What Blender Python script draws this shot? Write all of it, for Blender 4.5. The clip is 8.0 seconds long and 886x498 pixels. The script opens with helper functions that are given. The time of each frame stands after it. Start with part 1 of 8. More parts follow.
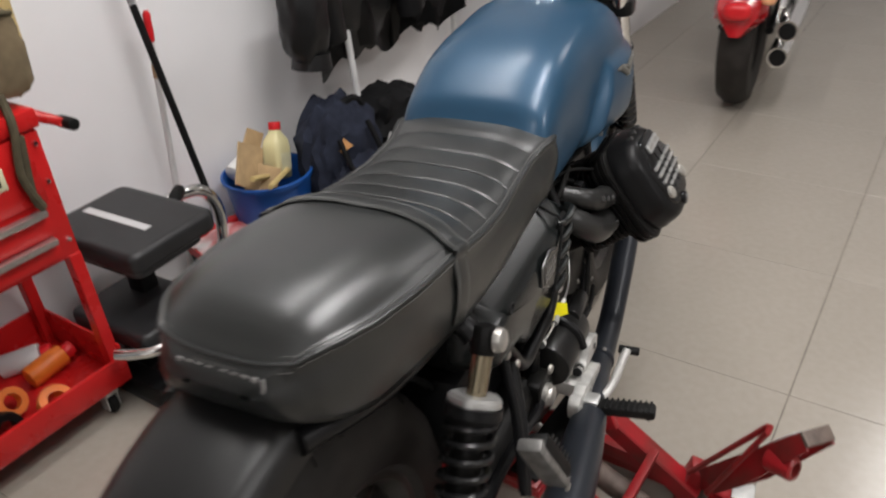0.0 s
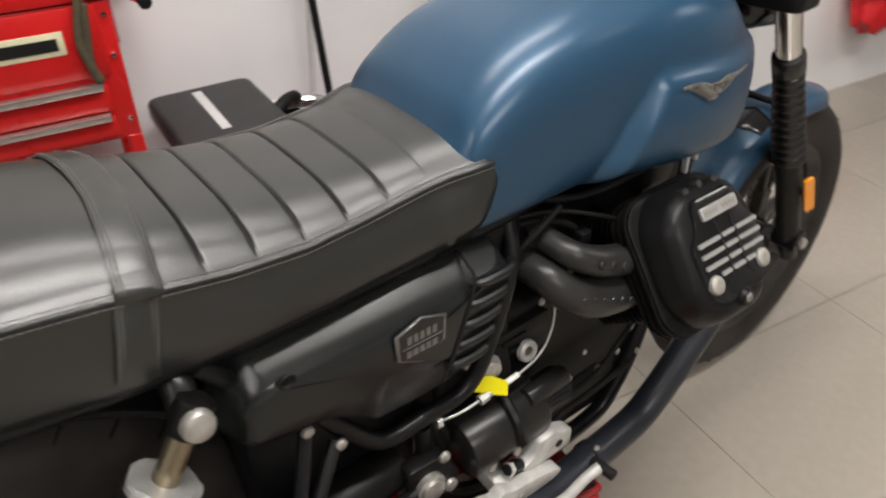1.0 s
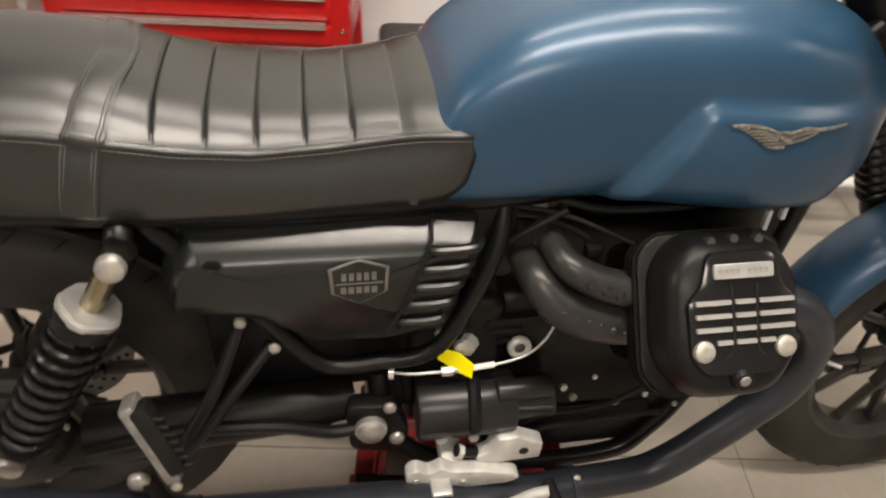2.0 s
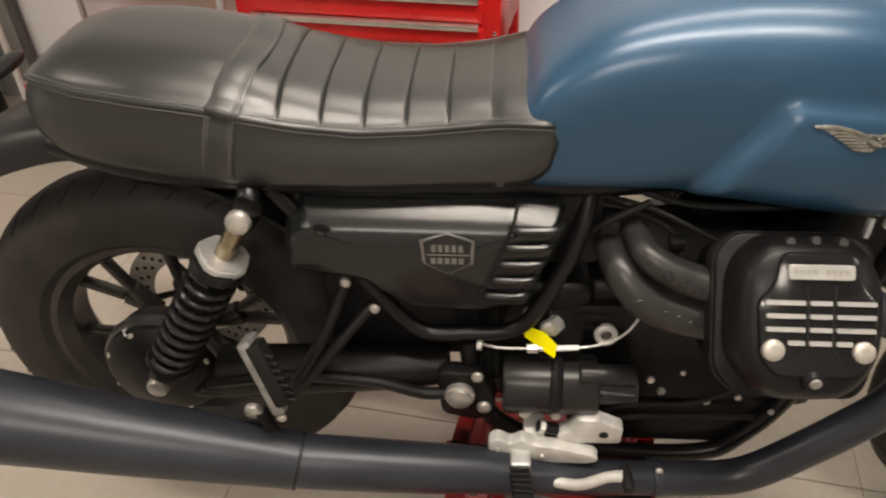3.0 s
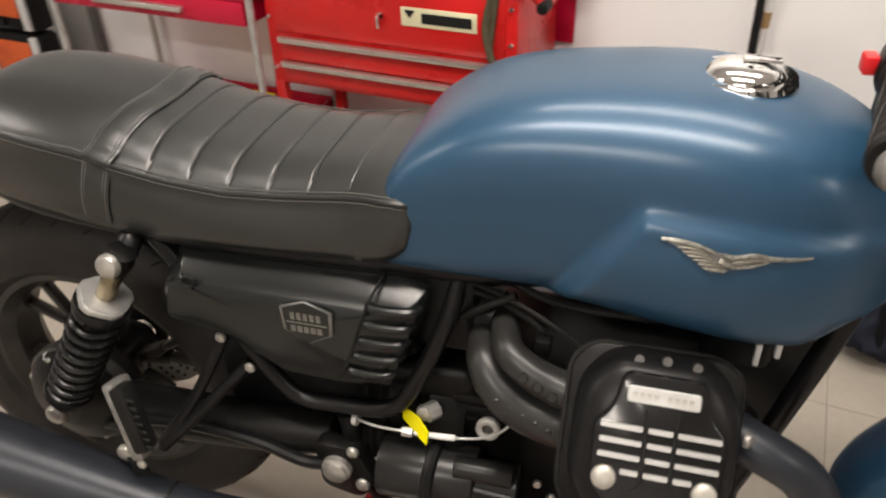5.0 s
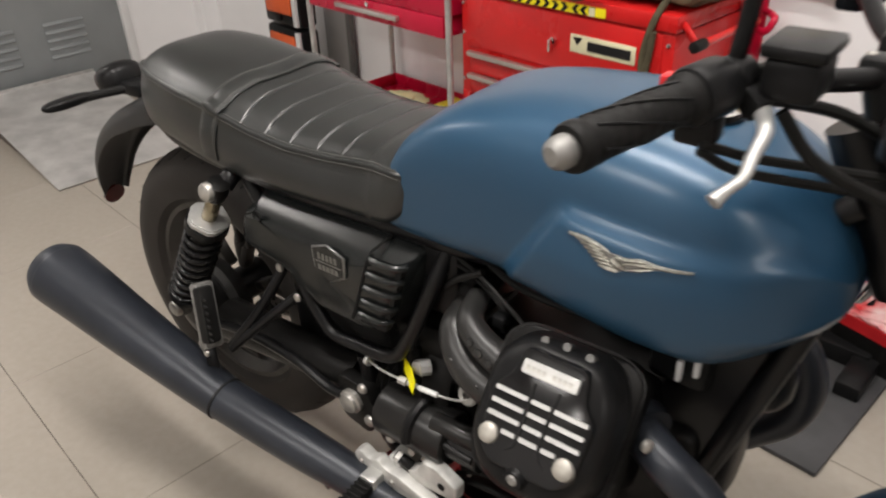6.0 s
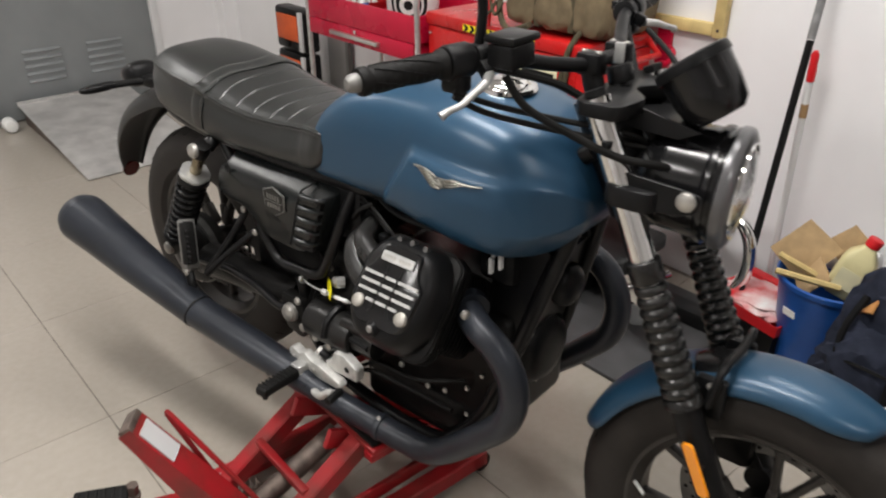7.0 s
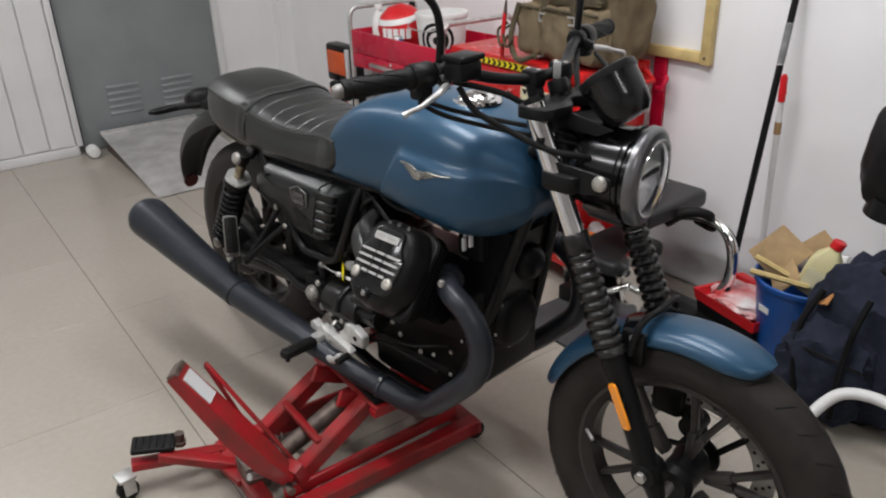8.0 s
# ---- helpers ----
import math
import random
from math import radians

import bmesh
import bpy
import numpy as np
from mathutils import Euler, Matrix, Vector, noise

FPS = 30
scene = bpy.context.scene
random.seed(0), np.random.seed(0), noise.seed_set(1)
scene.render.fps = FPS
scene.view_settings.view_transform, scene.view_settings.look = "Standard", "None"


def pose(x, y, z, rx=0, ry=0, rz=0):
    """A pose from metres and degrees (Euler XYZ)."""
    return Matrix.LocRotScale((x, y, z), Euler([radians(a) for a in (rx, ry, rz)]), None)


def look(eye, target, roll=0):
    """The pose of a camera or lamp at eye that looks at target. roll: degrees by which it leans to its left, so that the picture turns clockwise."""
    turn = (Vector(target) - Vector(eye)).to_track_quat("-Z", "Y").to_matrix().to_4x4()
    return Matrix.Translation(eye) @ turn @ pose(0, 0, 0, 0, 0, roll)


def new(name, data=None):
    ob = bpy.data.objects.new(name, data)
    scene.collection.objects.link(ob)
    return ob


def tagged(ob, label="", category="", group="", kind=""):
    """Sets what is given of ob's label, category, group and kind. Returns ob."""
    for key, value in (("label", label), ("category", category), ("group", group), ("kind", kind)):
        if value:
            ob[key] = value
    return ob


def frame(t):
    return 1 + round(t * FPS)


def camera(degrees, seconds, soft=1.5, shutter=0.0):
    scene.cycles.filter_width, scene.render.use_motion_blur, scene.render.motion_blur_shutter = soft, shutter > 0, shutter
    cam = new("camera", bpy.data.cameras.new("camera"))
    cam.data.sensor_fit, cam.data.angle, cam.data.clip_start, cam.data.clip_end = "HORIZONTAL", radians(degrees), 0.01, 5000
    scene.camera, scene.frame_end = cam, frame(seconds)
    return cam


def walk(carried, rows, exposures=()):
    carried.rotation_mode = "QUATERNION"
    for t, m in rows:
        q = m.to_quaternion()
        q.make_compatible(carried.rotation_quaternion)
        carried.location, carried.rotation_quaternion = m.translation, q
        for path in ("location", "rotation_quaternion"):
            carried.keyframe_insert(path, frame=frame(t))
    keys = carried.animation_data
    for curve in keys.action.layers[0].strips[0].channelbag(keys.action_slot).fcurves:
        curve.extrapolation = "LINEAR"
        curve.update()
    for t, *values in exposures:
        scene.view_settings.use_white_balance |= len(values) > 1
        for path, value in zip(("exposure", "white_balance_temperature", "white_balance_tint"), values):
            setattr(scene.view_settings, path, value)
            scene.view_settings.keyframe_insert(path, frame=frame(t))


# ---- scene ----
cam = camera(60.0, 8.0, soft=2.1, shutter=0.4)
PATH = [
    (0, (-0.479, -0.465, 1.354), (1.053, 0.287, 0.31), -3.7),
    (0.5, (-0.143, -0.537, 1.289), (1.196, 0.41, 0.144), 0.4),
    (1, (0.117, -0.682, 1.28), (1.105, 0.596, 0.101), -0.2),
    (1.2, (0.204, -0.724, 1.278), (1.056, 0.645, 0.095), 0.4),
    (2.3, (0.539, -0.882, 1.283), (0.612, 0.667, 0.021), 2.5),
    (2.5, (0.588, -0.913, 1.288), (0.529, 0.636, 0.024), 0.7),
    (3, (0.549, -0.926, 1.304), (0.392, 0.637, 0.067), -2.4),
    (3.5, (0.472, -0.916, 1.293), (0.388, 0.665, 0.071), -2.1),
    (4, (0.472, -0.968, 1.296), (0.341, 0.612, 0.076), -1.7),
    (4.5, (0.627, -0.96, 1.312), (0.366, 0.648, 0.152), -2.4),
    (4.7, (0.718, -0.893, 1.31), (0.423, 0.727, 0.175), -2.1),
    (5.8, (1.145, -0.793, 1.287), (0.12, 0.546, 0.212), -2.0),
    (6, (1.222, -0.828, 1.31), (0.153, 0.508, 0.274), -2.2),
    (6.5, (1.445, -0.958, 1.341), (0.373, 0.418, 0.362), 0.5),
    (7, (1.689, -1.051, 1.362), (0.542, 0.291, 0.422), -0.2),
    (7.5, (1.933, -1.125, 1.392), (0.681, 0.152, 0.497), -1.8),
    (8, (2.027, -1.179, 1.398), (0.73, 0.083, 0.547), -1.9),
]
walk(cam, [(t, look(eye, target, roll)) for t, eye, target, roll in PATH], [(0, -0.26, 6250, 10), (0.5, -0.12, 6250, 10), (1, -0.02, 6450, 10), (2.5, 0.22, 7350, 12), (3.2, 0.14, 7200, 11), (4.7, 0.16, 7050, 11), (6, 0.00, 6550, 10), (7, -0.06, 6350, 9), (8, -0.26, 6050, 9)])

# ---- world and light ----
world = bpy.data.worlds.new("world")
scene.world = world
world.use_nodes = True
wbg = world.node_tree.nodes["Background"]
wbg.inputs[0].default_value = (0.75, 0.78, 0.85, 1)
wbg.inputs[1].default_value = 0.05


def unseen_ceiling_lamp(u, v, z, lu, lv, watts):
    """The light of one long ceiling fitting, out of view."""
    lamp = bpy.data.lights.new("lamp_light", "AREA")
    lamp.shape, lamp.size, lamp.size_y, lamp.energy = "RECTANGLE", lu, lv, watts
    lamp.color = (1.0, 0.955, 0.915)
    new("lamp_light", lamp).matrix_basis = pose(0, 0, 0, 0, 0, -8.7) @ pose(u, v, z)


# First two follow highlights; the other three are added fill, no source seen.
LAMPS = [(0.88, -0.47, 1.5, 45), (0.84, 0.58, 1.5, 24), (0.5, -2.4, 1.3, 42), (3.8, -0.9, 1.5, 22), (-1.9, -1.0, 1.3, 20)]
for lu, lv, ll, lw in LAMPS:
    unseen_ceiling_lamp(lu, lv, 2.68, ll, 0.12, lw)

# ---- frames of reference and helpers ----
ROOM = pose(0, 0, 0, 0, 0, -8.7)   # u along the tool wall, v towards it
WM = {}                              # world matrices of the made objects


def thing(name, label, category, base=(0, 0, 0), fr=None, group="", kind=""):
    """An empty at a thing's base, in the frame fr."""
    m = (fr or Matrix()) @ Matrix.Translation(base)
    ob = new(name)
    ob.empty_display_size = 0.05
    ob.matrix_basis = m
    WM[ob] = m
    return tagged(ob, label, category, group, kind)


def part(name, bm, mat, parent=None, label="", fr=None, smooth=True, sharp=35):
    """Links a bmesh, built in the frame fr, as one mesh object under parent."""
    if fr is not None:
        bm.transform(fr)
    bmesh.ops.recalc_face_normals(bm, faces=bm.faces)
    vs = [v.co for v in bm.verts]
    lo = Vector([min(c[i] for c in vs) for i in range(3)])
    hi = Vector([max(c[i] for c in vs) for i in range(3)])
    c = (lo + hi) / 2
    if parent is None:
        c.z = lo.z
    wm = Matrix.Translation(c)
    bm.transform(wm.inverted())
    if smooth:
        lim = radians(sharp)
        for f in bm.faces:
            f.smooth = True
        for e in bm.edges:
            if len(e.link_faces) == 2 and e.calc_face_angle(0) > lim:
                e.smooth = False
    me = bpy.data.meshes.new(name)
    bm.to_mesh(me)
    bm.free()
    me.materials.append(mat)
    ob = new(name, me)
    WM[ob] = wm
    if parent is not None:
        ob.parent = parent
        ob.matrix_basis = WM[parent].inverted() @ wm
    else:
        ob.matrix_basis = wm
    if label:
        ob["label"] = label
    return ob


def cat(*bms):
    """Joins bmeshes into the first one."""
    out = bms[0]
    for b in bms[1:]:
        me = bpy.data.meshes.new("tmp")
        b.to_mesh(me)
        b.free()
        out.from_mesh(me)
        bpy.data.meshes.remove(me)
    return out


def box(x0, y0, z0, x1, y1, z1, bev=0.0, seg=2):
    bm = bmesh.new()
    bmesh.ops.create_cube(bm, size=1, matrix=Matrix.Translation(((x0 + x1) / 2, (y0 + y1) / 2, (z0 + z1) / 2)) @ Matrix.Diagonal((abs(x1 - x0), abs(y1 - y0), abs(z1 - z0), 1)))
    if bev:
        bmesh.ops.bevel(bm, geom=bm.edges[:], offset=bev, segments=seg, profile=0.5, affect="EDGES")
    return bm


def basis(d):
    """A turn whose z axis is d."""
    return Vector(d).normalized().to_track_quat("Z", "Y").to_matrix().to_4x4()


def cyl(p, q, r, r2=None, n=24, bev=0.0, caps=True):
    p, q = Vector(p), Vector(q)
    bm = bmesh.new()
    bmesh.ops.create_cone(bm, cap_ends=caps, segments=n, radius1=r, radius2=r if r2 is None else r2, depth=(q - p).length)
    if bev:
        es = [e for e in bm.edges if abs(e.verts[0].co.z - e.verts[1].co.z) < 1e-6]
        bmesh.ops.bevel(bm, geom=es, offset=bev, segments=2, profile=0.5, affect="EDGES")
    bm.transform(Matrix.Translation((p + q) / 2) @ basis(q - p))
    return bm


def lathe(profile, n=40, m=None, close=False):
    """Turns (r, h) pairs round z; m places it. close: the profile is a closed loop."""
    bm = bmesh.new()
    rings = [[bm.verts.new((r * math.cos(2 * math.pi * k / n), r * math.sin(2 * math.pi * k / n), h)) for k in range(n)] if r > 1e-6 else [bm.verts.new((0, 0, h))] for r, h in profile]
    pairs = list(zip(rings, rings[1:])) + ([(rings[-1], rings[0])] if close else [])
    for a, b in pairs:
        for k in range(n):
            loop = [a[k % len(a)], a[(k + 1) % len(a)], b[(k + 1) % len(b)], b[k % len(b)]]
            loop = list(dict.fromkeys(loop))
            if len(loop) > 2:
                bm.faces.new(loop)
    if m is not None:
        bm.transform(m)
    return bm


def spline(pts, n=6):
    """A Catmull-Rom line through pts, of tuples of any length."""
    p = [np.array(v, float) for v in pts]
    p = [2 * p[0] - p[1]] + p + [2 * p[-1] - p[-2]]
    out = []
    for i in range(1, len(p) - 2):
        for k in range(n):
            t = k / n
            out.append(0.5 * (2 * p[i] + (p[i + 1] - p[i - 1]) * t + (2 * p[i - 1] - 5 * p[i] + 4 * p[i + 1] - p[i + 2]) * t * t + (3 * p[i] - p[i - 1] - 3 * p[i + 1] + p[i + 2]) * t**3))
    return out + [p[-2]]


def tube(pts, r, n=12, steps=6, caps=True, smooth=True):
    """A round bar along pts; r: a number, or one for each point."""
    rs = r if isinstance(r, (list, tuple)) else [r] * len(pts)
    line = spline([(*p, q) for p, q in zip(pts, rs)], steps) if smooth and len(pts) > 2 else [np.array((*p, q), float) for p, q in zip(pts, rs)]
    bm = bmesh.new()
    rings, up = [], None
    for i, v in enumerate(line):
        c = Vector([float(a) for a in v[:3]])
        d = (Vector(line[min(i + 1, len(line) - 1)][:3]) - Vector(line[max(i - 1, 0)][:3])).normalized()
        if up is None:
            up = Vector((0, 0, 1)) if abs(d.z) < 0.9 else Vector((1, 0, 0))
        side = d.cross(up).normalized()
        up = side.cross(d).normalized()
        rings.append([bm.verts.new(c + float(v[3]) * (math.cos(a) * side + math.sin(a) * up)) for a in [2 * math.pi * k / n for k in range(n)]])
    for a, b in zip(rings, rings[1:]):
        for k in range(n):
            bm.faces.new((a[k], a[(k + 1) % n], b[(k + 1) % n], b[k]))
    if caps:
        bm.faces.new(rings[0][::-1])
        bm.faces.new(rings[-1])
    return bm


def loft(rings, caps=True, closed=True):
    """Skins rings of points, all of one length."""
    bm = bmesh.new()
    vs = [[bm.verts.new(p) for p in ring] for ring in rings]
    n = len(vs[0])
    for a, b in zip(vs, vs[1:]):
        for k in range(n if closed else n - 1):
            bm.faces.new((a[k], a[(k + 1) % n], b[(k + 1) % n], b[k]))
    if caps and closed:
        bm.faces.new(vs[0][::-1])
        bm.faces.new(vs[-1])
    return bm


def slab(outline, y0, y1, bev=0.0, seg=2, axis="y"):
    """A plate: an outline of (x, z) pairs, from y0 to y1 (axis z: of (x, y) pairs, from z0 to z1)."""
    bm = bmesh.new()
    put = (lambda a, b, c: (a, c, b)) if axis == "y" else (lambda a, b, c: (a, b, c))
    f = bm.faces.new([bm.verts.new(put(a, b, y0)) for a, b in outline])
    ext = bmesh.ops.extrude_face_region(bm, geom=[f])
    d = put(0, 0, y1 - y0)
    bmesh.ops.translate(bm, verts=[v for v in ext["geom"] if isinstance(v, bmesh.types.BMVert)], vec=d)
    if bev:
        bmesh.ops.bevel(bm, geom=bm.edges[:], offset=bev, segments=seg, profile=0.5, affect="EDGES")
    return bm


def rounded(outline, r, n=4):
    """An outline of (a, b) pairs with its corners rounded."""
    out = []
    k = len(outline)
    for i in range(k):
        p, q, s = (Vector(outline[j % k]) for j in (i - 1, i, i + 1))
        a, b = (p - q), (s - q)
        rr = min(r, a.length * 0.45, b.length * 0.45)
        a, b = q + a.normalized() * rr, q + b.normalized() * rr
        for j in range(n + 1):
            t = j / n
            w = (1 - t) ** 2 * a + 2 * t * (1 - t) * q + t * t * b
            out.append((w.x, w.y))
    return out


# ---- materials ----
def material(name, col, rough=0.5, metal=0.0, vary=0.0, scale=20.0, bump=0.0, bscale=200.0, coat=0.0, col2=None, trans=0.0, ior=1.45, spec=0.5, rvary=0.0, emit=0.0, detail=4.0):
    m = bpy.data.materials.new(name)
    m.use_nodes = True
    nt = m.node_tree
    b = nt.nodes["Principled BSDF"]
    L = nt.links.new
    b.inputs["Base Color"].default_value = (*col, 1)
    b.inputs["Roughness"].default_value = rough
    b.inputs["Metallic"].default_value = metal
    b.inputs["IOR"].default_value = ior
    b.inputs["Specular IOR Level"].default_value = spec
    b.inputs["Coat Weight"].default_value = coat
    b.inputs["Coat Roughness"].default_value = 0.08
    b.inputs["Transmission Weight"].default_value = trans
    if emit:
        b.inputs["Emission Color"].default_value = (*col, 1)
        b.inputs["Emission Strength"].default_value = emit
    if vary or bump or rvary or col2:
        co = nt.nodes.new("ShaderNodeTexCoord")
        no = nt.nodes.new("ShaderNodeTexNoise")
        no.inputs["Scale"].default_value = scale
        no.inputs["Detail"].default_value = detail
        L(co.outputs["Object"], no.inputs["Vector"])
        if vary or col2:
            ra = nt.nodes.new("ShaderNodeValToRGB")
            c2 = col2 or tuple(min(1, c * (1 + vary)) for c in col)
            c1 = col if col2 else tuple(c * (1 - vary) for c in col)
            ra.color_ramp.elements[0].position = 0.35
            ra.color_ramp.elements[1].position = 0.68
            ra.color_ramp.elements[0].color = (*c1, 1)
            ra.color_ramp.elements[1].color = (*c2, 1)
            L(no.outputs["Fac"], ra.inputs["Fac"])
            L(ra.outputs["Color"], b.inputs["Base Color"])
        if rvary:
            mr = nt.nodes.new("ShaderNodeMapRange")
            mr.inputs["To Min"].default_value = max(0.02, rough - rvary)
            mr.inputs["To Max"].default_value = min(1, rough + rvary)
            L(no.outputs["Fac"], mr.inputs["Value"])
            L(mr.outputs["Result"], b.inputs["Roughness"])
        if bump:
            n2 = nt.nodes.new("ShaderNodeTexNoise")
            n2.inputs["Scale"].default_value = bscale
            n2.inputs["Detail"].default_value = 3
            L(co.outputs["Object"], n2.inputs["Vector"])
            bp = nt.nodes.new("ShaderNodeBump")
            bp.inputs["Strength"].default_value = bump
            bp.inputs["Distance"].default_value = 0.002
            L(n2.outputs["Fac"], bp.inputs["Height"])
            L(bp.outputs["Normal"], b.inputs["Normal"])
    return m

# grey-beige porcelain, a little different from tile to tile
def tile_material():
    m = material("porcelain_tile", (0.42, 0.375, 0.315), 0.22, bump=0.04, bscale=60, rvary=0.05, scale=5)
    nt = m.node_tree
    b, L = nt.nodes["Principled BSDF"], nt.links.new
    co = nt.nodes.new("ShaderNodeTexCoord")
    n1, n2 = nt.nodes.new("ShaderNodeTexNoise"), nt.nodes.new("ShaderNodeTexNoise")
    n1.inputs["Scale"].default_value, n2.inputs["Scale"].default_value = 3.0, 45.0
    n2.inputs["Detail"].default_value = 6
    oi = nt.nodes.new("ShaderNodeObjectInfo")
    add = nt.nodes.new("ShaderNodeMath")
    add.operation = "MULTIPLY_ADD"
    add.inputs[1].default_value, add.inputs[2].default_value = 0.55, 0.0
    L(n2.outputs["Fac"], add.inputs[0])
    add2 = nt.nodes.new("ShaderNodeMath")
    add2.operation = "MULTIPLY_ADD"
    add2.inputs[1].default_value = 0.35
    L(n1.outputs["Fac"], add2.inputs[0])
    L(add.outputs[0], add2.inputs[2])
    add3 = nt.nodes.new("ShaderNodeMath")
    add3.operation = "MULTIPLY_ADD"
    add3.inputs[1].default_value = 0.12
    L(oi.outputs["Random"], add3.inputs[0])
    L(add2.outputs[0], add3.inputs[2])
    ra = nt.nodes.new("ShaderNodeValToRGB")
    ra.color_ramp.elements[0].position, ra.color_ramp.elements[1].position = 0.25, 0.75
    ra.color_ramp.elements[0].color = (0.325, 0.292, 0.248, 1)
    ra.color_ramp.elements[1].color = (0.378, 0.343, 0.296, 1)
    for n in (n1, n2):
        L(co.outputs["Object"], n.inputs["Vector"])
    L(add3.outputs[0], ra.inputs["Fac"])
    L(ra.outputs["Color"], b.inputs["Base Color"])
    return m


M_tile = tile_material()
M_grout = material("grout", (0.16, 0.14, 0.118), 0.9, vary=0.35, scale=30)
M_wall = material("white_wall_paint", (0.82, 0.81, 0.815), 0.6, vary=0.03, scale=2.5, bump=0.08, bscale=90)
M_ceil = material("ceiling_paint", (0.70, 0.69, 0.68), 0.8, vary=0.03, scale=3)
M_panel = material("white_panel", (0.72, 0.72, 0.72), 0.35, vary=0.04, scale=4, bump=0.03, bscale=30)
M_doorgrey = material("grey_door_paint", (0.24, 0.255, 0.26), 0.45, vary=0.06, scale=5, bump=0.05, bscale=120)
M_ramp = material("worn_sheet_steel", (0.50, 0.49, 0.475), 0.42, 0.35, vary=0.18, scale=9, bump=0.06, bscale=40, rvary=0.12)
M_cream = material("cream_plastic", (0.66, 0.60, 0.33), 0.35, vary=0.08, scale=15)
M_card = material("cardboard", (0.46, 0.32, 0.17), 0.85, vary=0.12, scale=25, bump=0.15, bscale=120)
M_redcart = material("red_cart_enamel", (0.53, 0.014, 0.014), 0.28, vary=0.10, scale=6, bump=0.03, bscale=80, rvary=0.08)
M_crimson = material("crimson_cart_enamel", (0.47, 0.006, 0.035), 0.28, vary=0.10, scale=6, bump=0.03, bscale=80, rvary=0.08)
M_redlift = material("worn_red_enamel", (0.34, 0.010, 0.016), 0.36, col2=(0.17, 0.022, 0.018), scale=11, bump=0.1, bscale=60, rvary=0.15)
M_rust = material("greasy_steel", (0.13, 0.10, 0.085), 0.5, 0.5, vary=0.4, scale=30, bump=0.25, bscale=120, rvary=0.2)
M_alu = material("cast_aluminium", (0.54, 0.54, 0.525), 0.40, 0.7, vary=0.14, scale=30, bump=0.1, bscale=250)
M_brushed = material("drawer_pull_aluminium", (0.62, 0.60, 0.57), 0.35, 0.9, vary=0.06, scale=40)
M_chrome = material("chrome", (0.80, 0.80, 0.79), 0.08, 1.0, rvary=0.05, scale=20)
M_black = material("satin_black_paint", (0.008, 0.008, 0.0083), 0.34, vary=0.15, scale=25, bump=0.04, bscale=200, spec=0.2)
M_gloss = material("gloss_black_plastic", (0.007, 0.007, 0.0075), 0.18, vary=0.1, scale=20)
M_crinkle = material("crinkle_black_engine_paint", (0.0052, 0.0050, 0.0048), 0.36, vary=0.25, scale=60, bump=0.2, bscale=700, spec=0.2)
M_rubber = material("black_rubber", (0.008, 0.0078, 0.0075), 0.55, vary=0.2, scale=30, bump=0.1, bscale=300, spec=0.2)
M_tyre = material("tyre_rubber", (0.026, 0.0232, 0.0210), 0.55, vary=0.25, scale=14, bump=0.12, bscale=220, rvary=0.1, spec=0.2)
M_plastic = material("dark_grey_plastic", (0.0065, 0.0066, 0.007), 0.36, vary=0.1, scale=30, bump=0.08, bscale=500, spec=0.2)
M_bluebin = material("blue_bin_plastic", (0.012, 0.075, 0.30), 0.35, vary=0.12, scale=12, bump=0.03, bscale=60)
M_navy = material("navy_canvas", (0.022, 0.026, 0.042), 0.85, vary=0.25, scale=30, bump=0.4, bscale=500, spec=0.2)
M_blackcloth = material("black_cloth", (0.006, 0.006, 0.0066), 0.75, vary=0.3, scale=20, bump=0.35, bscale=300, spec=0.2)
M_leather = material("black_leather_jacket", (0.007, 0.007, 0.0075), 0.38, vary=0.2, scale=20, bump=0.35, bscale=120)
M_khaki = material("khaki_canvas", (0.165, 0.125, 0.072), 0.9, vary=0.18, scale=22, bump=0.4, bscale=450)
M_khakidark = material("dark_khaki_webbing_and_shade", (0.075, 0.062, 0.035), 0.9, vary=0.2, scale=40, bump=0.3, bscale=400)
M_orange = material("orange_plastic", (0.72, 0.17, 0.02), 0.4, vary=0.1, scale=15)
M_orangecase = material("orange_case_plastic", (0.60, 0.10, 0.025), 0.45, vary=0.15, scale=12)
M_yellow = material("yellow_plastic", (0.85, 0.72, 0.01), 0.4, vary=0.05, scale=15)
M_amber = material("amber_reflector", (0.95, 0.33, 0.01), 0.2, coat=0.6)
M_whiteplast = material("white_plastic", (0.78, 0.78, 0.76), 0.35, vary=0.04, scale=10)
M_whitepole = material("white_painted_pole", (0.70, 0.70, 0.69), 0.4, vary=0.05, scale=10)
M_redplast = material("red_plastic", (0.60, 0.015, 0.02), 0.35, vary=0.08, scale=12)
M_wood = material("pale_wood_frame", (0.60, 0.46, 0.20), 0.55, vary=0.12, scale=18, bump=0.1, bscale=80)
M_label = material("cream_label", (0.70, 0.66, 0.44), 0.5, vary=0.05, scale=20)
# Black for print, and for the shade of gaps, holes and grooves.
M_inkshade = material("black_ink_and_recess_shade", (0.012, 0.012, 0.012), 0.6, spec=0.2)
M_greyprint = material("light_grey_print", (0.55, 0.55, 0.55), 0.5)
M_tapebrown = material("brown_tape", (0.34, 0.21, 0.10), 0.5)
M_darkplank = material("dark_bench_board", (0.05, 0.05, 0.052), 0.6, vary=0.2, scale=10, bump=0.1, bscale=60)

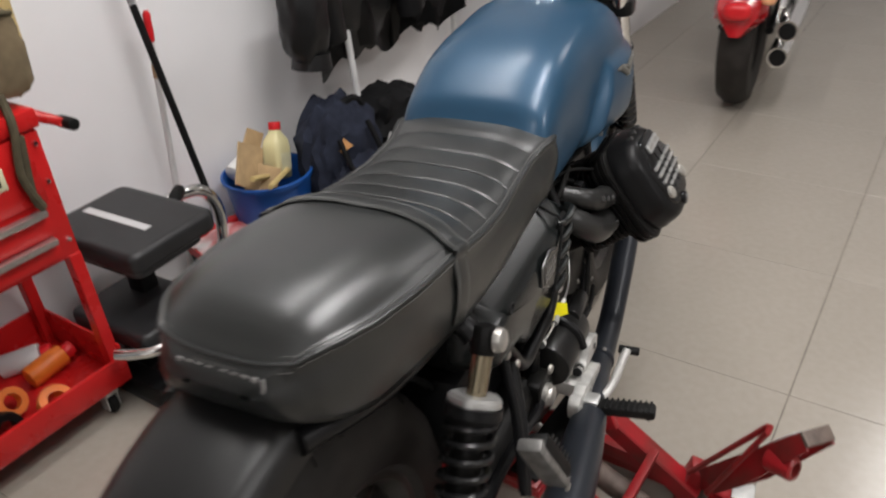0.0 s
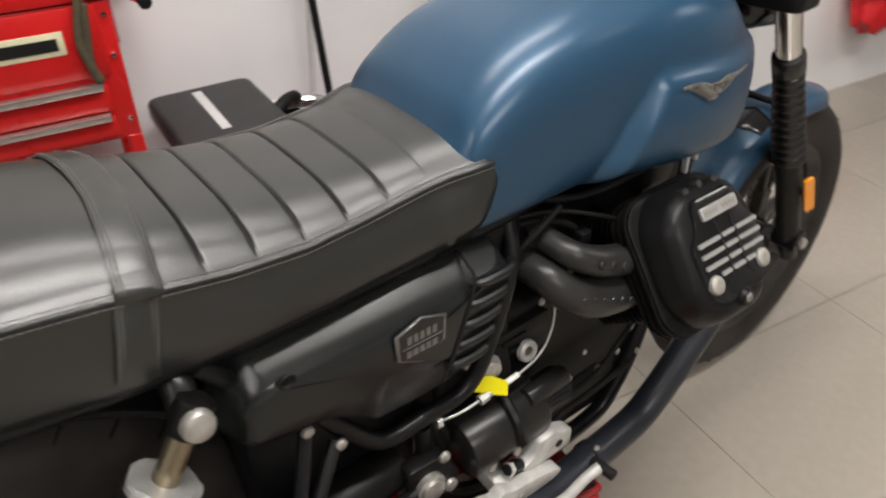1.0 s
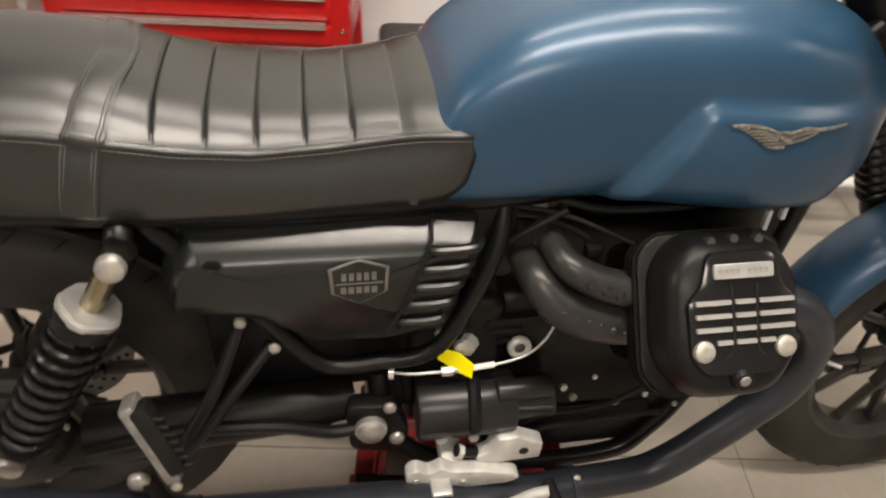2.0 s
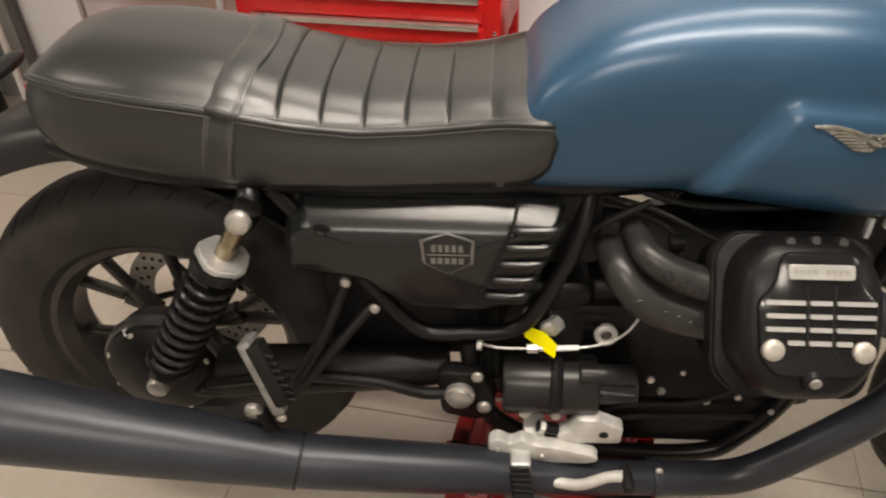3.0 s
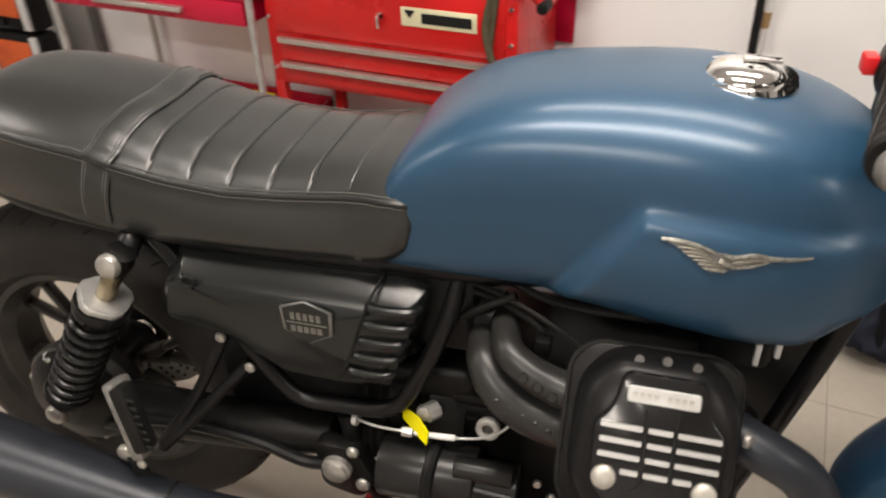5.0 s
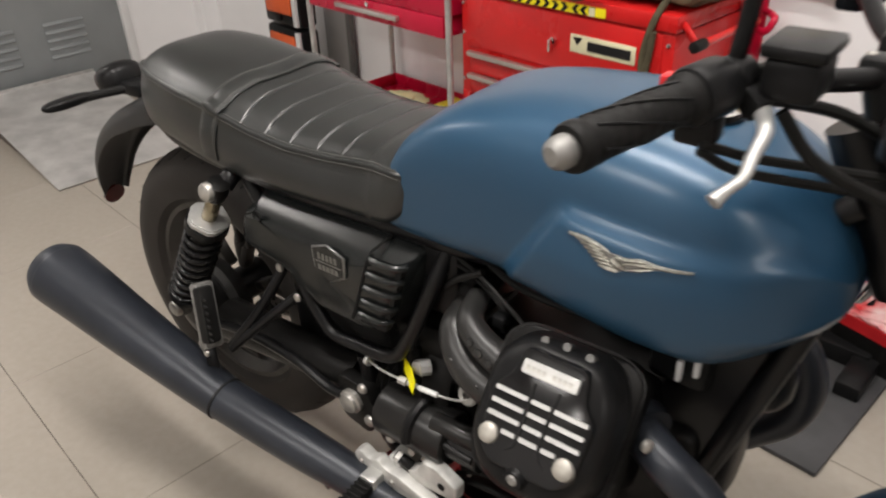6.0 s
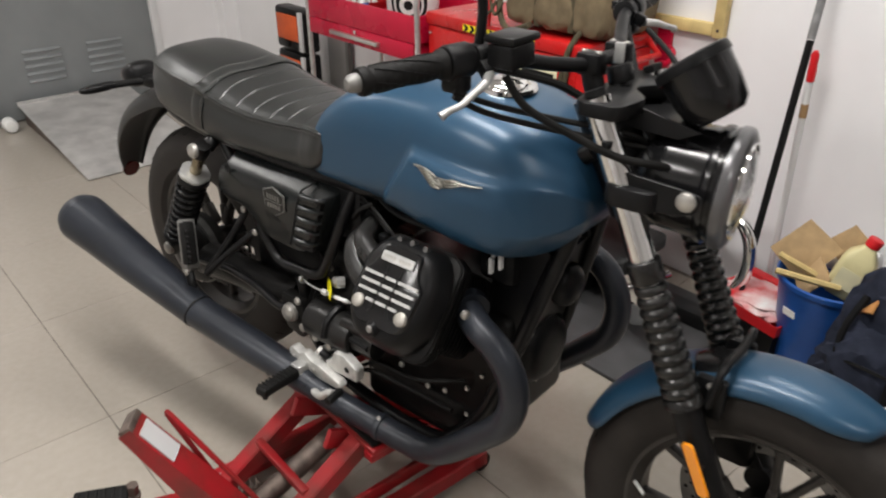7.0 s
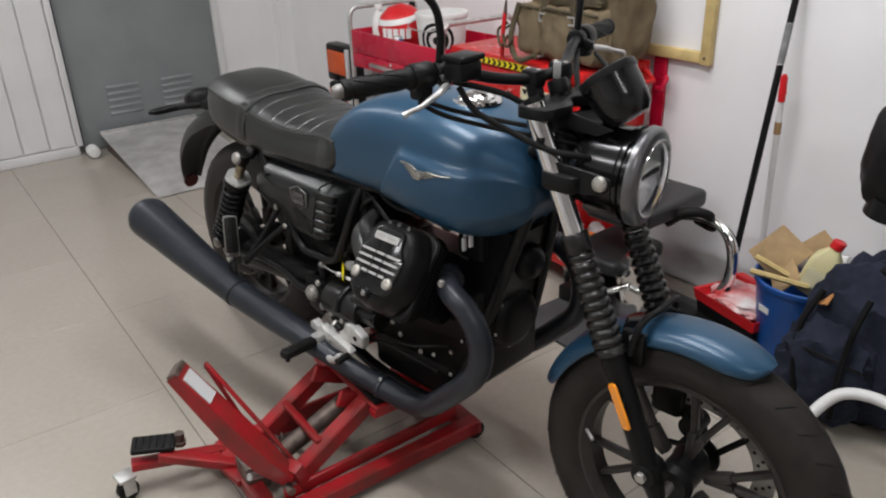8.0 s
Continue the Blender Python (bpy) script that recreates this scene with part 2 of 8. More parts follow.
# ---- the room ----
U0, U1, V0, V1, HEIGHT = -2.75, 6.2, -4.2, 1.42, 2.75
floor = part("floor", box(U0 - 0.3, V0 - 0.2, -0.12, U1 + 0.2, V1 + 0.2, -0.0016), M_grout, fr=ROOM, smooth=False)
tagged(floor, "beige porcelain tile floor with thin dark joints", "floor", kind="structure")


def wall(name, bm, label, mat=M_wall):
    ob = part(name, bm, mat, fr=ROOM, smooth=False)
    return tagged(ob, label, "wall", kind="structure")


wall("wall_north", box(U0 - 0.15, V1, -0.12, 2.62, V1 + 0.15, HEIGHT), "white painted wall behind the tool carts")
wall("wall_north_step", box(2.62, 1.06, -0.12, U1 + 0.15, V1 + 0.15, HEIGHT), "white painted wall that steps forward into the room")
wall("wall_east", box(U1, V0, -0.12, U1 + 0.15, 1.06, HEIGHT), "plain white painted end wall")
wall("wall_south", box(U0 - 0.15, V0 - 0.15, -0.12, U1 + 0.15, V0, HEIGHT), "plain white painted wall")
# west wall: opening for the grey door from v = 0 to 0.97
wall("wall_west_left", box(U0 - 0.15, V0, -0.12, U0, -0.02, HEIGHT), "white wall covered with upright ribbed panels")
wall("wall_west_right", box(U0 - 0.15, 0.97, -0.12, U0, V1, HEIGHT), "white wall between the grey door and the corner")
wall("wall_west_lintel", box(U0 - 0.15, -0.02, 2.08, U0, 0.97, HEIGHT), "white wall over the grey door")
ceiling = part("ceiling", box(U0 - 0.15, V0 - 0.15, HEIGHT, U1 + 0.15, V1 + 0.15, HEIGHT + 0.12), M_ceil, fr=ROOM, smooth=False)
tagged(ceiling, "plain off-white ceiling", "ceiling", kind="structure")
pilaster = wall("wall_pilaster", box(U0, 1.33, 0, U0 + 0.10, V1, HEIGHT), "narrow white corner pier")

# ceiling lamp fittings, unseen; the last three are added for fill
M_lampbody = material("lamp_housing", (0.7, 0.7, 0.7), 0.4)
M_lampglow = material("lamp_diffuser", (1.0, 0.95, 0.88), 0.5, emit=6.0)
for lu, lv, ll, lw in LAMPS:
    lampo = thing("unseen_ceiling_light", "long white ceiling light with a glowing diffuser, unseen and assumed", "lamp", (lu, lv, HEIGHT - 0.065), ROOM, "ceiling lights")
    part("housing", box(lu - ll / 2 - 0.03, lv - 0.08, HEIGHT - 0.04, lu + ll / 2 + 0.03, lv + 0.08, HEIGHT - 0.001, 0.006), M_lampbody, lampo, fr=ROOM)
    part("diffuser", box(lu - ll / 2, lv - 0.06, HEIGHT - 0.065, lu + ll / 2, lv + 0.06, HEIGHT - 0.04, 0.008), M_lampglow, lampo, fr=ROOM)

# white upright ribbed panels left of the grey door
k = 0
v = -0.04
while v > -3.4:
    w = 0.145
    pn = part("panel", box(U0 + 0.001, v - w + 0.008, 0.06, U0 + 0.018, v, 2.5, 0.004, 1), M_panel, None, fr=ROOM)
    pn.parent = bpy.data.objects["wall_west_left"]
    pn.matrix_basis = WM[pn.parent].inverted() @ WM[pn]
    v -= w
    k += 1
base = part("baseboard", box(U0 + 0.001, -3.4, 0.0, U0 + 0.028, -0.03, 0.055, 0.004), M_panel, fr=ROOM)
tagged(base, "white skirting strip under the ribbed panels", "skirting", kind="structure")
edge = part("trim", box(U0 + 0.001, -0.035, 0.056, U0 + 0.035, 0.0, 2.5, 0.004), M_panel, fr=ROOM)
tagged(edge, "white upright edge strip beside the grey door", "trim", kind="structure")

# grey louvred steel door
door = thing("door_1", "grey painted steel door with pressed louvre vents", "door", (U0 - 0.02, 0.48, 0.0), ROOM, kind="structure")
leaf = part("door_leaf", box(U0 - 0.05, 0.015, 0.01, U0 - 0.015, 0.925, 2.05, 0.004), M_doorgrey, door, fr=ROOM)
part("door_frame", cat(box(U0 - 0.10, 0.925, 0, U0 + 0.012, 0.968, 2.08, 0.004), box(U0 - 0.10, -0.018, 2.05, U0 + 0.012, 0.925, 2.078, 0.004)), M_panel, door, fr=ROOM)
for v0 in (0.205, 0.54):
    for z0 in (0.375, 0.335, 0.295, 0.255, 0.215, 1.75, 1.79, 1.83):
        out = [(U0 - 0.016, z0), (U0 - 0.004, z0 - 0.006), (U0 - 0.003, z0 - 0.016), (U0 - 0.016, z0 - 0.022)]
        part("louvre", slab(out, v0, v0 + 0.195, 0.002, 1), M_doorgrey, leaf, fr=ROOM)
part("door_handle", cat(cyl((U0 - 0.015, 0.10, 1.05), (U0 + 0.04, 0.10, 1.05), 0.009), tube([(U0 + 0.04, 0.10, 1.05), (U0 + 0.045, 0.13, 1.05), (U0 + 0.045, 0.22, 1.05)], 0.008)), M_alu, leaf, "metal lever handle", fr=ROOM)

# sheet steel ramp at the door
ramp = thing("door_ramp", "worn grey sheet steel ramp lying at the door", "ramp", (-2.2, 0.36, 0), ROOM)
part("plate", slab([(-1.665, 0.001), (-2.70, 0.105), (-2.70, 0.112), (-1.66, 0.008)], 0.105, 0.70, 0.001, 1), M_ramp, ramp, fr=ROOM)
part("lip", box(-2.715, 0.105, 0.095, -2.70, 0.70, 0.125, 0.002), M_alu, ramp, "bright bent top edge", fr=ROOM)
# Dark wedges put where the ramp's open sides lie in shadow.
for v in (0.125, 0.67):
    part("rib", slab([(-1.78, 0.001), (-2.69, 0.001), (-2.69, 0.10), (-1.78, 0.011)], v, v + 0.012), M_rust, ramp, fr=ROOM)
# pipe stub beside the door
stub = part("pipe_end", lathe([(0, -0.02), (0.030, -0.016), (0.036, 0), (0.036, 0.06), (0.03, 0.075), (0, 0.08)], 20, ROOM @ pose(-2.66, 0.03, 0.037, 0, 90, 0)), M_whiteplast)
tagged(stub, "white plastic pipe end beside the grey door", "pipe")

# ---- red tool cart with drawers ----
cart = thing("tool_cart", "red enamelled tool cart with two drawers on open legs", "tool cart", (0.04, 1.2, 0), ROOM)
CU0, CU1, CF, CB = -0.33, 0.40, 1.03, 1.36
part("cabinet", box(CU0, CF, 0.47, CU1, CB, 0.775, 0.005), M_redcart, cart, fr=ROOM)
part("lid", box(CU0 - 0.006, CF - 0.008, 0.779, CU1 + 0.006, CB, 0.822, 0.006), M_redcart, cart, fr=ROOM)
for z0, z1 in ((0.545, 0.600), (0.485, 0.530)):
    dr = part("drawer", box(CU0 + 0.045, CF - 0.012, z0, CU1 - 0.045, CF + 0.2, z1, 0.003), M_redcart, cart, fr=ROOM)
    part("handle", slab(rounded([(CF - 0.034, z1 + 0.014), (CF - 0.012, z1 + 0.014), (CF - 0.012, z1 - 0.004), (CF - 0.030, z1 - 0.002)], 0.003, 2), CU0 + 0.05, CU1 - 0.055, 0), M_brushed, dr, "brushed aluminium drawer pull", fr=ROOM @ Matrix(((0, 1, 0, 0), (1, 0, 0, 0), (0, 0, 1, 0), (0, 0, 0, 1))))
part("door_panel", box(CU0 + 0.03, CF - 0.006, 0.622, CU1 - 0.03, CF + 0.01, 0.772, 0.003), M_redcart, cart, fr=ROOM)
part("lock", cat(cyl((0.035, CF - 0.016, 0.70), (0.035, CF - 0.005, 0.70), 0.009, n=16), box(0.031, CF - 0.03, 0.672, 0.039, CF - 0.014, 0.706, 0.001)), M_chrome, cart, "small chrome lock with a key", fr=ROOM)
part("maker_plate", box(0.092, CF - 0.0085, 0.681, 0.298, CF - 0.0055, 0.729, 0.001), M_label, cart, "cream maker's plate", fr=ROOM)
lab = box(0.15, CF - 0.0105, 0.692, 0.285, CF - 0.0085, 0.717)
part("plate_print", cat(lab, slab([(0.102, 0.722), (0.132, 0.722), (0.117, 0.702)], CF - 0.0105, CF - 0.0085)), M_inkshade, cart, "dark printed bar and mark", fr=ROOM, smooth=False)
for uu in (CU0 + 0.012, CU1 - 0.016):
    for zz in (0.748, 0.66, 0.515):
        part("bolt", lathe([(0, 0.006), (0.005, 0.005), (0.007, 0)], 12, pose(uu, CF, zz, 90, 0, 0)), M_chrome, cart, fr=ROOM)
for side, du in ((CU0, 0.03), (CU1, -0.03)):
    for fv in (CF, CB - 0.03):
        part("leg", slab([(side, 0.475), (side + du, 0.475), (side + du + 0.008, 0.10), (side + 0.008, 0.10)], fv - 0.002, fv + 0.028, 0.002, 1), M_redcart, cart, fr=ROOM)
part("lower_tray", cat(box(CU0, CF - 0.012, 0.09, CU1, CB, 0.10), box(CU0, CF - 0.016, 0.09, CU1 + 0.01, CF - 0.006, 0.165, 0.002), box(CU0, CB - 0.006, 0.09, CU1, CB + 0.002, 0.20, 0.002), box(CU0 - 0.004, CF - 0.012, 0.09, CU0 + 0.004, CB, 0.17, 0.002), box(CU1, CF - 0.012, 0.09, CU1 + 0.008, CB, 0.20, 0.002)), M_redcart, cart, fr=ROOM)
for uu in (CU0 + 0.03, CU1 - 0.045):
    for vv in (CF + 0.02, CB - 0.04):
        ca = part("caster", cat(box(uu - 0.018, vv - 0.02, 0.068, uu + 0.018, vv + 0.02, 0.089, 0.002), box(uu - 0.018, vv - 0.012, 0.02, uu - 0.014, vv + 0.02, 0.07, 0.001), box(uu + 0.014, vv - 0.012, 0.02, uu + 0.018, vv + 0.02, 0.07, 0.001)), M_alu, cart, fr=ROOM)
        part("wheel", lathe([(0.004, -0.011), (0.026, -0.011), (0.030, -0.006), (0.030, 0.006), (0.026, 0.011), (0.004, 0.011)], 24, pose(uu, vv + 0.008, 0.031, 0, 90, 0), True), M_rubber, ca, fr=ROOM)
hd = part("side_handle", tube([(CU1, CF + 0.03, 0.80), (CU1 + 0.065, CF - 0.01, 0.765), (CU1 + 0.065, CF + 0.28, 0.765), (CU1, CB - 0.03, 0.80)], 0.010, smooth=False), M_redcart, cart, fr=ROOM)
part("handle_cap", cyl((CU1 + 0.066, CF - 0.03, 0.765), (CU1 + 0.065, CF + 0.02, 0.765), 0.014, bev=0.003), M_rubber, hd, "black rubber cap", fr=ROOM)
# strip of yellow and black chevrons on the lid's edge
strip = part("chevron_strip", box(-0.135, CF - 0.0105, 0.784, 0.20, CF - 0.0085, 0.808), M_yellow, cart, "yellow and black chevron tape", fr=ROOM, smooth=False)
for i in range(7):
    a = -0.13 + i * 0.031
    sg = 1 if i < 6 else -1
    part("chevron", slab([(a, 0.785), (a + 0.012, 0.796), (a, 0.807), (a + 0.013, 0.807), (a + 0.025, 0.796), (a + 0.013, 0.785)], CF - 0.0122, CF - 0.0107), M_inkshade, strip, fr=ROOM, smooth=False)
for i in range(3):
    a = 0.098 + i * 0.026
    part("chevron", slab([(a + 0.02, 0.785), (a + 0.008, 0.796), (a + 0.02, 0.807), (a + 0.008, 0.807), (a - 0.004, 0.796), (a + 0.008, 0.785)], CF - 0.0122, CF - 0.0107), M_inkshade, strip, fr=ROOM, smooth=False)
part("sticker_patch", box(0.150, CF - 0.0125, 0.785, 0.168, CF - 0.0107, 0.807), M_label, strip, fr=ROOM, smooth=False)


def blob(rx, ry, rz, seed, amp=0.12, f=3.0, sub=4, p=2.6):
    """A soft lumpy body: a rounded box of half sizes rx, ry, rz."""
    bm = bmesh.new()
    bmesh.ops.create_icosphere(bm, subdivisions=sub, radius=1)
    for v in bm.verts:
        c = v.co
        n = (abs(c.x) ** p + abs(c.y) ** p + abs(c.z) ** p) ** (1 / p)
        c /= n
        d = noise.fractal(Vector((c.x * f + seed * 7.1, c.y * f, c.z * f)), 1.0, 2.0, 3)
        c *= 1 + amp * d
        v.co = Vector((c.x * rx, c.y * ry, c.z * rz))
    return bm


def cloth(w, h, nu, nv, depth, seed, thick=0.012):
    """A hanging sheet of cloth with folds: w wide (x), h high (z, from 0 down), folds along y."""
    bm = bmesh.new()
    rows = []
    for j in range(nv + 1):
        row = []
        for i in range(nu + 1):
            s, t = i / nu, j / nv
            y = depth * (math.sin(s * 9 + seed + 1.5 * math.sin(t * 3 + seed)) * (0.35 + 0.65 * t) + 0.8 * noise.noise(Vector((s * 4 + seed, t * 3, seed))))
            row.append(bm.verts.new(((s - 0.5) * w * (0.85 + 0.15 * t + 0.06 * math.sin(t * 7 + seed)), y, -t * h * (1 + 0.05 * math.sin(s * 8 + seed)))))
        rows.append(row)
    for a, b in zip(rows, rows[1:]):
        for i in range(nu):
            bm.faces.new((a[i], a[i + 1], b[i + 1], b[i]))
    bmesh.ops.solidify(bm, geom=bm.faces[:], thickness=thick)
    return bm


# things on the cart
bag = thing("tool_bag", "khaki canvas tool bag with open pockets, slumped on the cart", "bag", (0.22, 1.2, 0.823), ROOM)
def lump(u, v, z, rx, ry, rz, seed, amp=0.10, f=2.5, p=4.0, tilt=0.0):
    """A soft stuffed body set at u, v, z."""
    b = blob(rx, ry, rz, seed, amp, f, 4, p)
    b.transform(pose(u, v, z, tilt, 0, 0))
    return b


part("body", lump(0.245, 1.215, 0.985, 0.205, 0.125, 0.165, 3, 0.07, 2.2, 6.0), M_khaki, bag, fr=ROOM)
part("rolled_rim", lump(0.250, 1.150, 1.118, 0.205, 0.085, 0.038, 6, 0.16, 3.5, 3.0, 8), M_khaki, bag, "folded canvas rim", fr=ROOM)
# Dark lump that colours in the shade inside the pocket's mouth.
part("mouth_shade", lump(0.300, 1.088, 1.052, 0.120, 0.020, 0.030, 8, 0.12, 3.0, 4.0), M_khakidark, bag, "dark lump standing for the front pocket's shaded mouth", fr=ROOM)
for uu, rr, sd in ((0.105, 0.060, 5), (0.245, 0.078, 9), (0.385, 0.058, 13)):
    pk_ = part("front_pocket", lump(uu, 1.078, 0.930, rr, 0.042, 0.088, sd, 0.12, 2.6, 5.0), M_khaki, bag, fr=ROOM)
    part("pocket_hem", tube([(uu - rr * 0.85, 1.046, 1.008), (uu - rr * 0.3, 1.033, 1.014), (uu + rr * 0.3, 1.033, 1.013), (uu + rr * 0.85, 1.046, 1.006)], 0.006, 8), M_khakidark, pk_, fr=ROOM)
for uu in (0.178, 0.318):
    part("webbing", box(uu - 0.012, 1.046, 0.845, uu + 0.012, 1.052, 1.095, 0.002, 1), M_khakidark, bag, "flat webbing strap", fr=ROOM)
    part("buckle", cat(box(uu - 0.017, 1.040, 0.965, uu + 0.017, 1.046, 0.971, 0.001, 1), box(uu - 0.017, 1.040, 0.990, uu + 0.017, 1.046, 0.996, 0.001, 1), box(uu - 0.017, 1.040, 0.9715, uu - 0.012, 1.046, 0.9895), box(uu + 0.012, 1.040, 0.9715, uu + 0.017, 1.046, 0.9895)), M_alu, bag, "small metal buckle", fr=ROOM)
part("strap", tube([(0.06, 1.04, 1.02), (0.05, 1.01, 0.90), (0.10, 1.0, 0.83), (0.20, 0.995, 0.86)], 0.010, 8), M_khakidark, bag, "dark webbing strap", fr=ROOM)
part("hanging_strap", tube([(0.36, 1.05, 0.86), (0.345, 1.012, 0.80), (0.325, 1.008, 0.70), (0.345, 1.008, 0.62), (0.335, 1.012, 0.655), (0.35, 1.01, 0.78)], 0.009, 8), M_khakidark, bag, "webbing strap hanging over the cart's front", fr=ROOM)
for uu in (0.02, 0.05):
    part("pocket_loop", tube([(uu, 1.02, 0.95), (uu - 0.03, 1.0, 0.92), (uu, 0.99, 0.87), (uu + 0.025, 1.0, 0.91)], 0.005, 8), M_khakidark, bag, fr=ROOM)
pl = thing("pliers", "red-handled pliers standing in the canvas bag", "pliers", (0.02, 1.0, 0.823), ROOM)
part("handle", tube([(0.0, 1.01, 0.826), (0.015, 1.0, 0.88), (0.02, 1.0, 0.93), (0.03, 1.0, 0.99)], 0.008), M_redplast, pl, fr=ROOM)
part("jaw", tube([(0.03, 1.0, 0.985), (0.035, 1.0, 1.03)], [0.008, 0.004]), M_rust, pl, fr=ROOM)

# on the cart's lower tray
for i, (uu, vv, rr, zz, mt, nm, lb) in enumerate([(0.235, 1.06, 0.042, 0.125, M_orange, "tape_roll", "orange roll of tape lying on the tray"), (0.17, 1.14, 0.036, 0.14, M_orange, "tape_roll", "orange roll of tape lying on the tray"), (0.12, 1.09, 0.04, 0.12, M_black, "tape_roll", "black roll of tape lying on the tray")]):
    tp = part(nm, lathe([(rr * 0.55, -0.015), (rr, -0.015), (rr + 0.002, 0), (rr, 0.015), (rr * 0.55, 0.015)], 28, ROOM @ pose(uu, vv, zz, 35 + 20 * i, 10, 0), True), mt)
    tagged(tp, lb, "tape roll", "tape rolls")
for i, (uu, vv, mt) in enumerate([(0.30, 1.2, M_orange), (0.02, 1.12, M_rust), (-0.1, 1.15, M_black), (0.28, 1.28, M_greyprint), (0.08, 1.25, M_orange), (-0.2, 1.12, M_rust)]):
    cn = thing("spray_can", "spray can lying on the lower tray", "can", (uu, vv, 0.1), ROOM, "cans on the tray")
    d = Vector((math.cos(i * 1.9), math.sin(i * 1.9), 0.1))
    p = Vector((uu, vv, 0.132))
    part("can_body", cyl(p - d * 0.05, p + d * 0.05, 0.03, bev=0.004), mt, cn, fr=ROOM)
    part("can_cap", cyl(p + d * 0.052, p + d * 0.078, 0.02, bev=0.003), M_redplast, cn, fr=ROOM)

# the cart and what it carries stand 2 cm nearer the crimson cart
for ob in list(scene.objects):
    if ob.parent is None and ob.name.split(".")[0] in ("tool_cart", "tool_bag", "pliers", "tape_roll", "spray_can"):
        ob.matrix_basis = ROOM @ Matrix.Translation((-0.020, 0, 0)) @ ROOM.inverted() @ ob.matrix_basis

# ---- crimson cart with a tray top ----
cart2 = thing("tray_cart", "crimson enamelled tray cart with one drawer and round posts", "tool cart", (-0.75, 1.18, 0), ROOM)
DU0, DU1, DF, DB = -1.12, -0.385, 1.0, 1.38
part("top_tray", cat(box(DU0, DF, 0.70, DU1, DB, 0.712), box(DU0, DF - 0.004, 0.70, DU1, DF + 0.004, 0.80, 0.002), box(DU0, DB - 0.004, 0.70, DU1, DB + 0.004, 0.80, 0.002), box(DU0 - 0.004, DF, 0.70, DU0 + 0.004, DB, 0.80, 0.002), box(DU1 - 0.004, DF, 0.70, DU1 + 0.004, DB, 0.80, 0.002)), M_crimson, cart2, fr=ROOM)
dr = part("drawer", box(DU0 + 0.01, DF - 0.006, 0.632, DU1 - 0.012, DB - 0.02, 0.697, 0.003), M_crimson, cart2, fr=ROOM)
part("handle", box(-0.93, DF - 0.026, 0.655, -0.60, DF - 0.006, 0.672, 0.004), M_brushed, dr, "brushed aluminium drawer pull", fr=ROOM)
part("lock", cyl((-0.765, DF - 0.012, 0.684), (-0.765, DF - 0.004, 0.684), 0.008, n=14), M_chrome, dr, "small chrome lock", fr=ROOM)
for uu, vv in ((DU0, DF), (DU1 + 0.008, DF), (DU0, DB), (DU1 + 0.008, DB)):
    part("post", tube([(uu, vv, 0.10), (uu, vv, 0.70), (uu, vv, 0.86), (uu, vv + (0.03 if vv == DF else -0.03), 0.90)], 0.011, 10, 4), M_alu, cart2, "bare steel tube post", fr=ROOM)
for uu in (DU0, DU1 + 0.008):
    part("top_rail", tube([(uu, DF + 0.03, 0.90), (uu, DB - 0.03, 0.90)], 0.011, 10), M_alu, cart2, "bare steel tube rail", fr=ROOM)
part("lower_tray", cat(box(DU0 + 0.012, DF, 0.222, DU1 - 0.004, DB, 0.230), box(DU0 + 0.012, DF - 0.004, 0.222, DU1 - 0.004, DF + 0.004, 0.276, 0.002), box(DU0 + 0.012, DB - 0.004, 0.222, DU1 - 0.004, DB + 0.004, 0.276, 0.002), box(DU0 + 0.008, DF, 0.222, DU0 + 0.016, DB, 0.276, 0.002), box(DU1 - 0.008, DF, 0.222, DU1, DB, 0.276, 0.002)), M_crimson, cart2, fr=ROOM)
for uu in (DU0, DU1 + 0.008):
    for vv in (DF, DB):
        ca = part("caster", box(uu - 0.016, vv - 0.016, 0.055, uu + 0.016, vv + 0.016, 0.10, 0.003), M_rust, cart2, fr=ROOM)
        part("wheel", cyl((uu - 0.012, vv, 0.03), (uu + 0.012, vv, 0.03), 0.03, bev=0.004), M_rubber, ca, fr=ROOM)

# narrow grey panel with a dark right edge, between the tool cases and the crimson cart
M_greypanel = material("grey_panel", (0.30, 0.29, 0.28), 0.45, vary=0.08, scale=6, bump=0.03, bscale=60)
M_greydark = material("dark_grey_upright", (0.12, 0.115, 0.11), 0.5, vary=0.1, scale=10)
unit = thing("grey_wall_panel", "narrow grey panel standing upright against the wall", "panel", (-1.50, 1.39, 0), ROOM)
part("sheet", box(-1.60, 1.388, 0.0, -1.425, 1.400, 0.70, 0.003), M_greypanel, unit, fr=ROOM)
part("panel_edge", box(-1.424, 1.376, 0.0, -1.397, 1.400, 0.70, 0.003), M_greydark, unit, "dark upright edge strip", fr=ROOM)

# what stands on the crimson cart
# a red ball with white print
ball = thing("red_ball", "shiny red and white ball-shaped shell on the cart's tray", "ball", (-0.78, 1.13, 0.713), ROOM)
BC = Matrix.Translation((-0.850, 1.115, 0.8235)) @ Matrix.Scale(1.13, 4)
part("shell", lathe([(0.001, -0.097), (0.05, -0.084), (0.08, -0.055), (0.097, 0), (0.088, 0.04), (0.08, 0.055), (0.05, 0.084), (0.001, 0.097)], 32, BC), M_redplast, ball, fr=ROOM)
part("white_band", lathe([(0.088, 0.0415), (0.0915, 0.036), (0.082, 0.056), (0.0795, 0.056)], 32, BC @ pose(0, 0, 0, 10), True), M_whiteplast, ball, "white band", fr=ROOM)
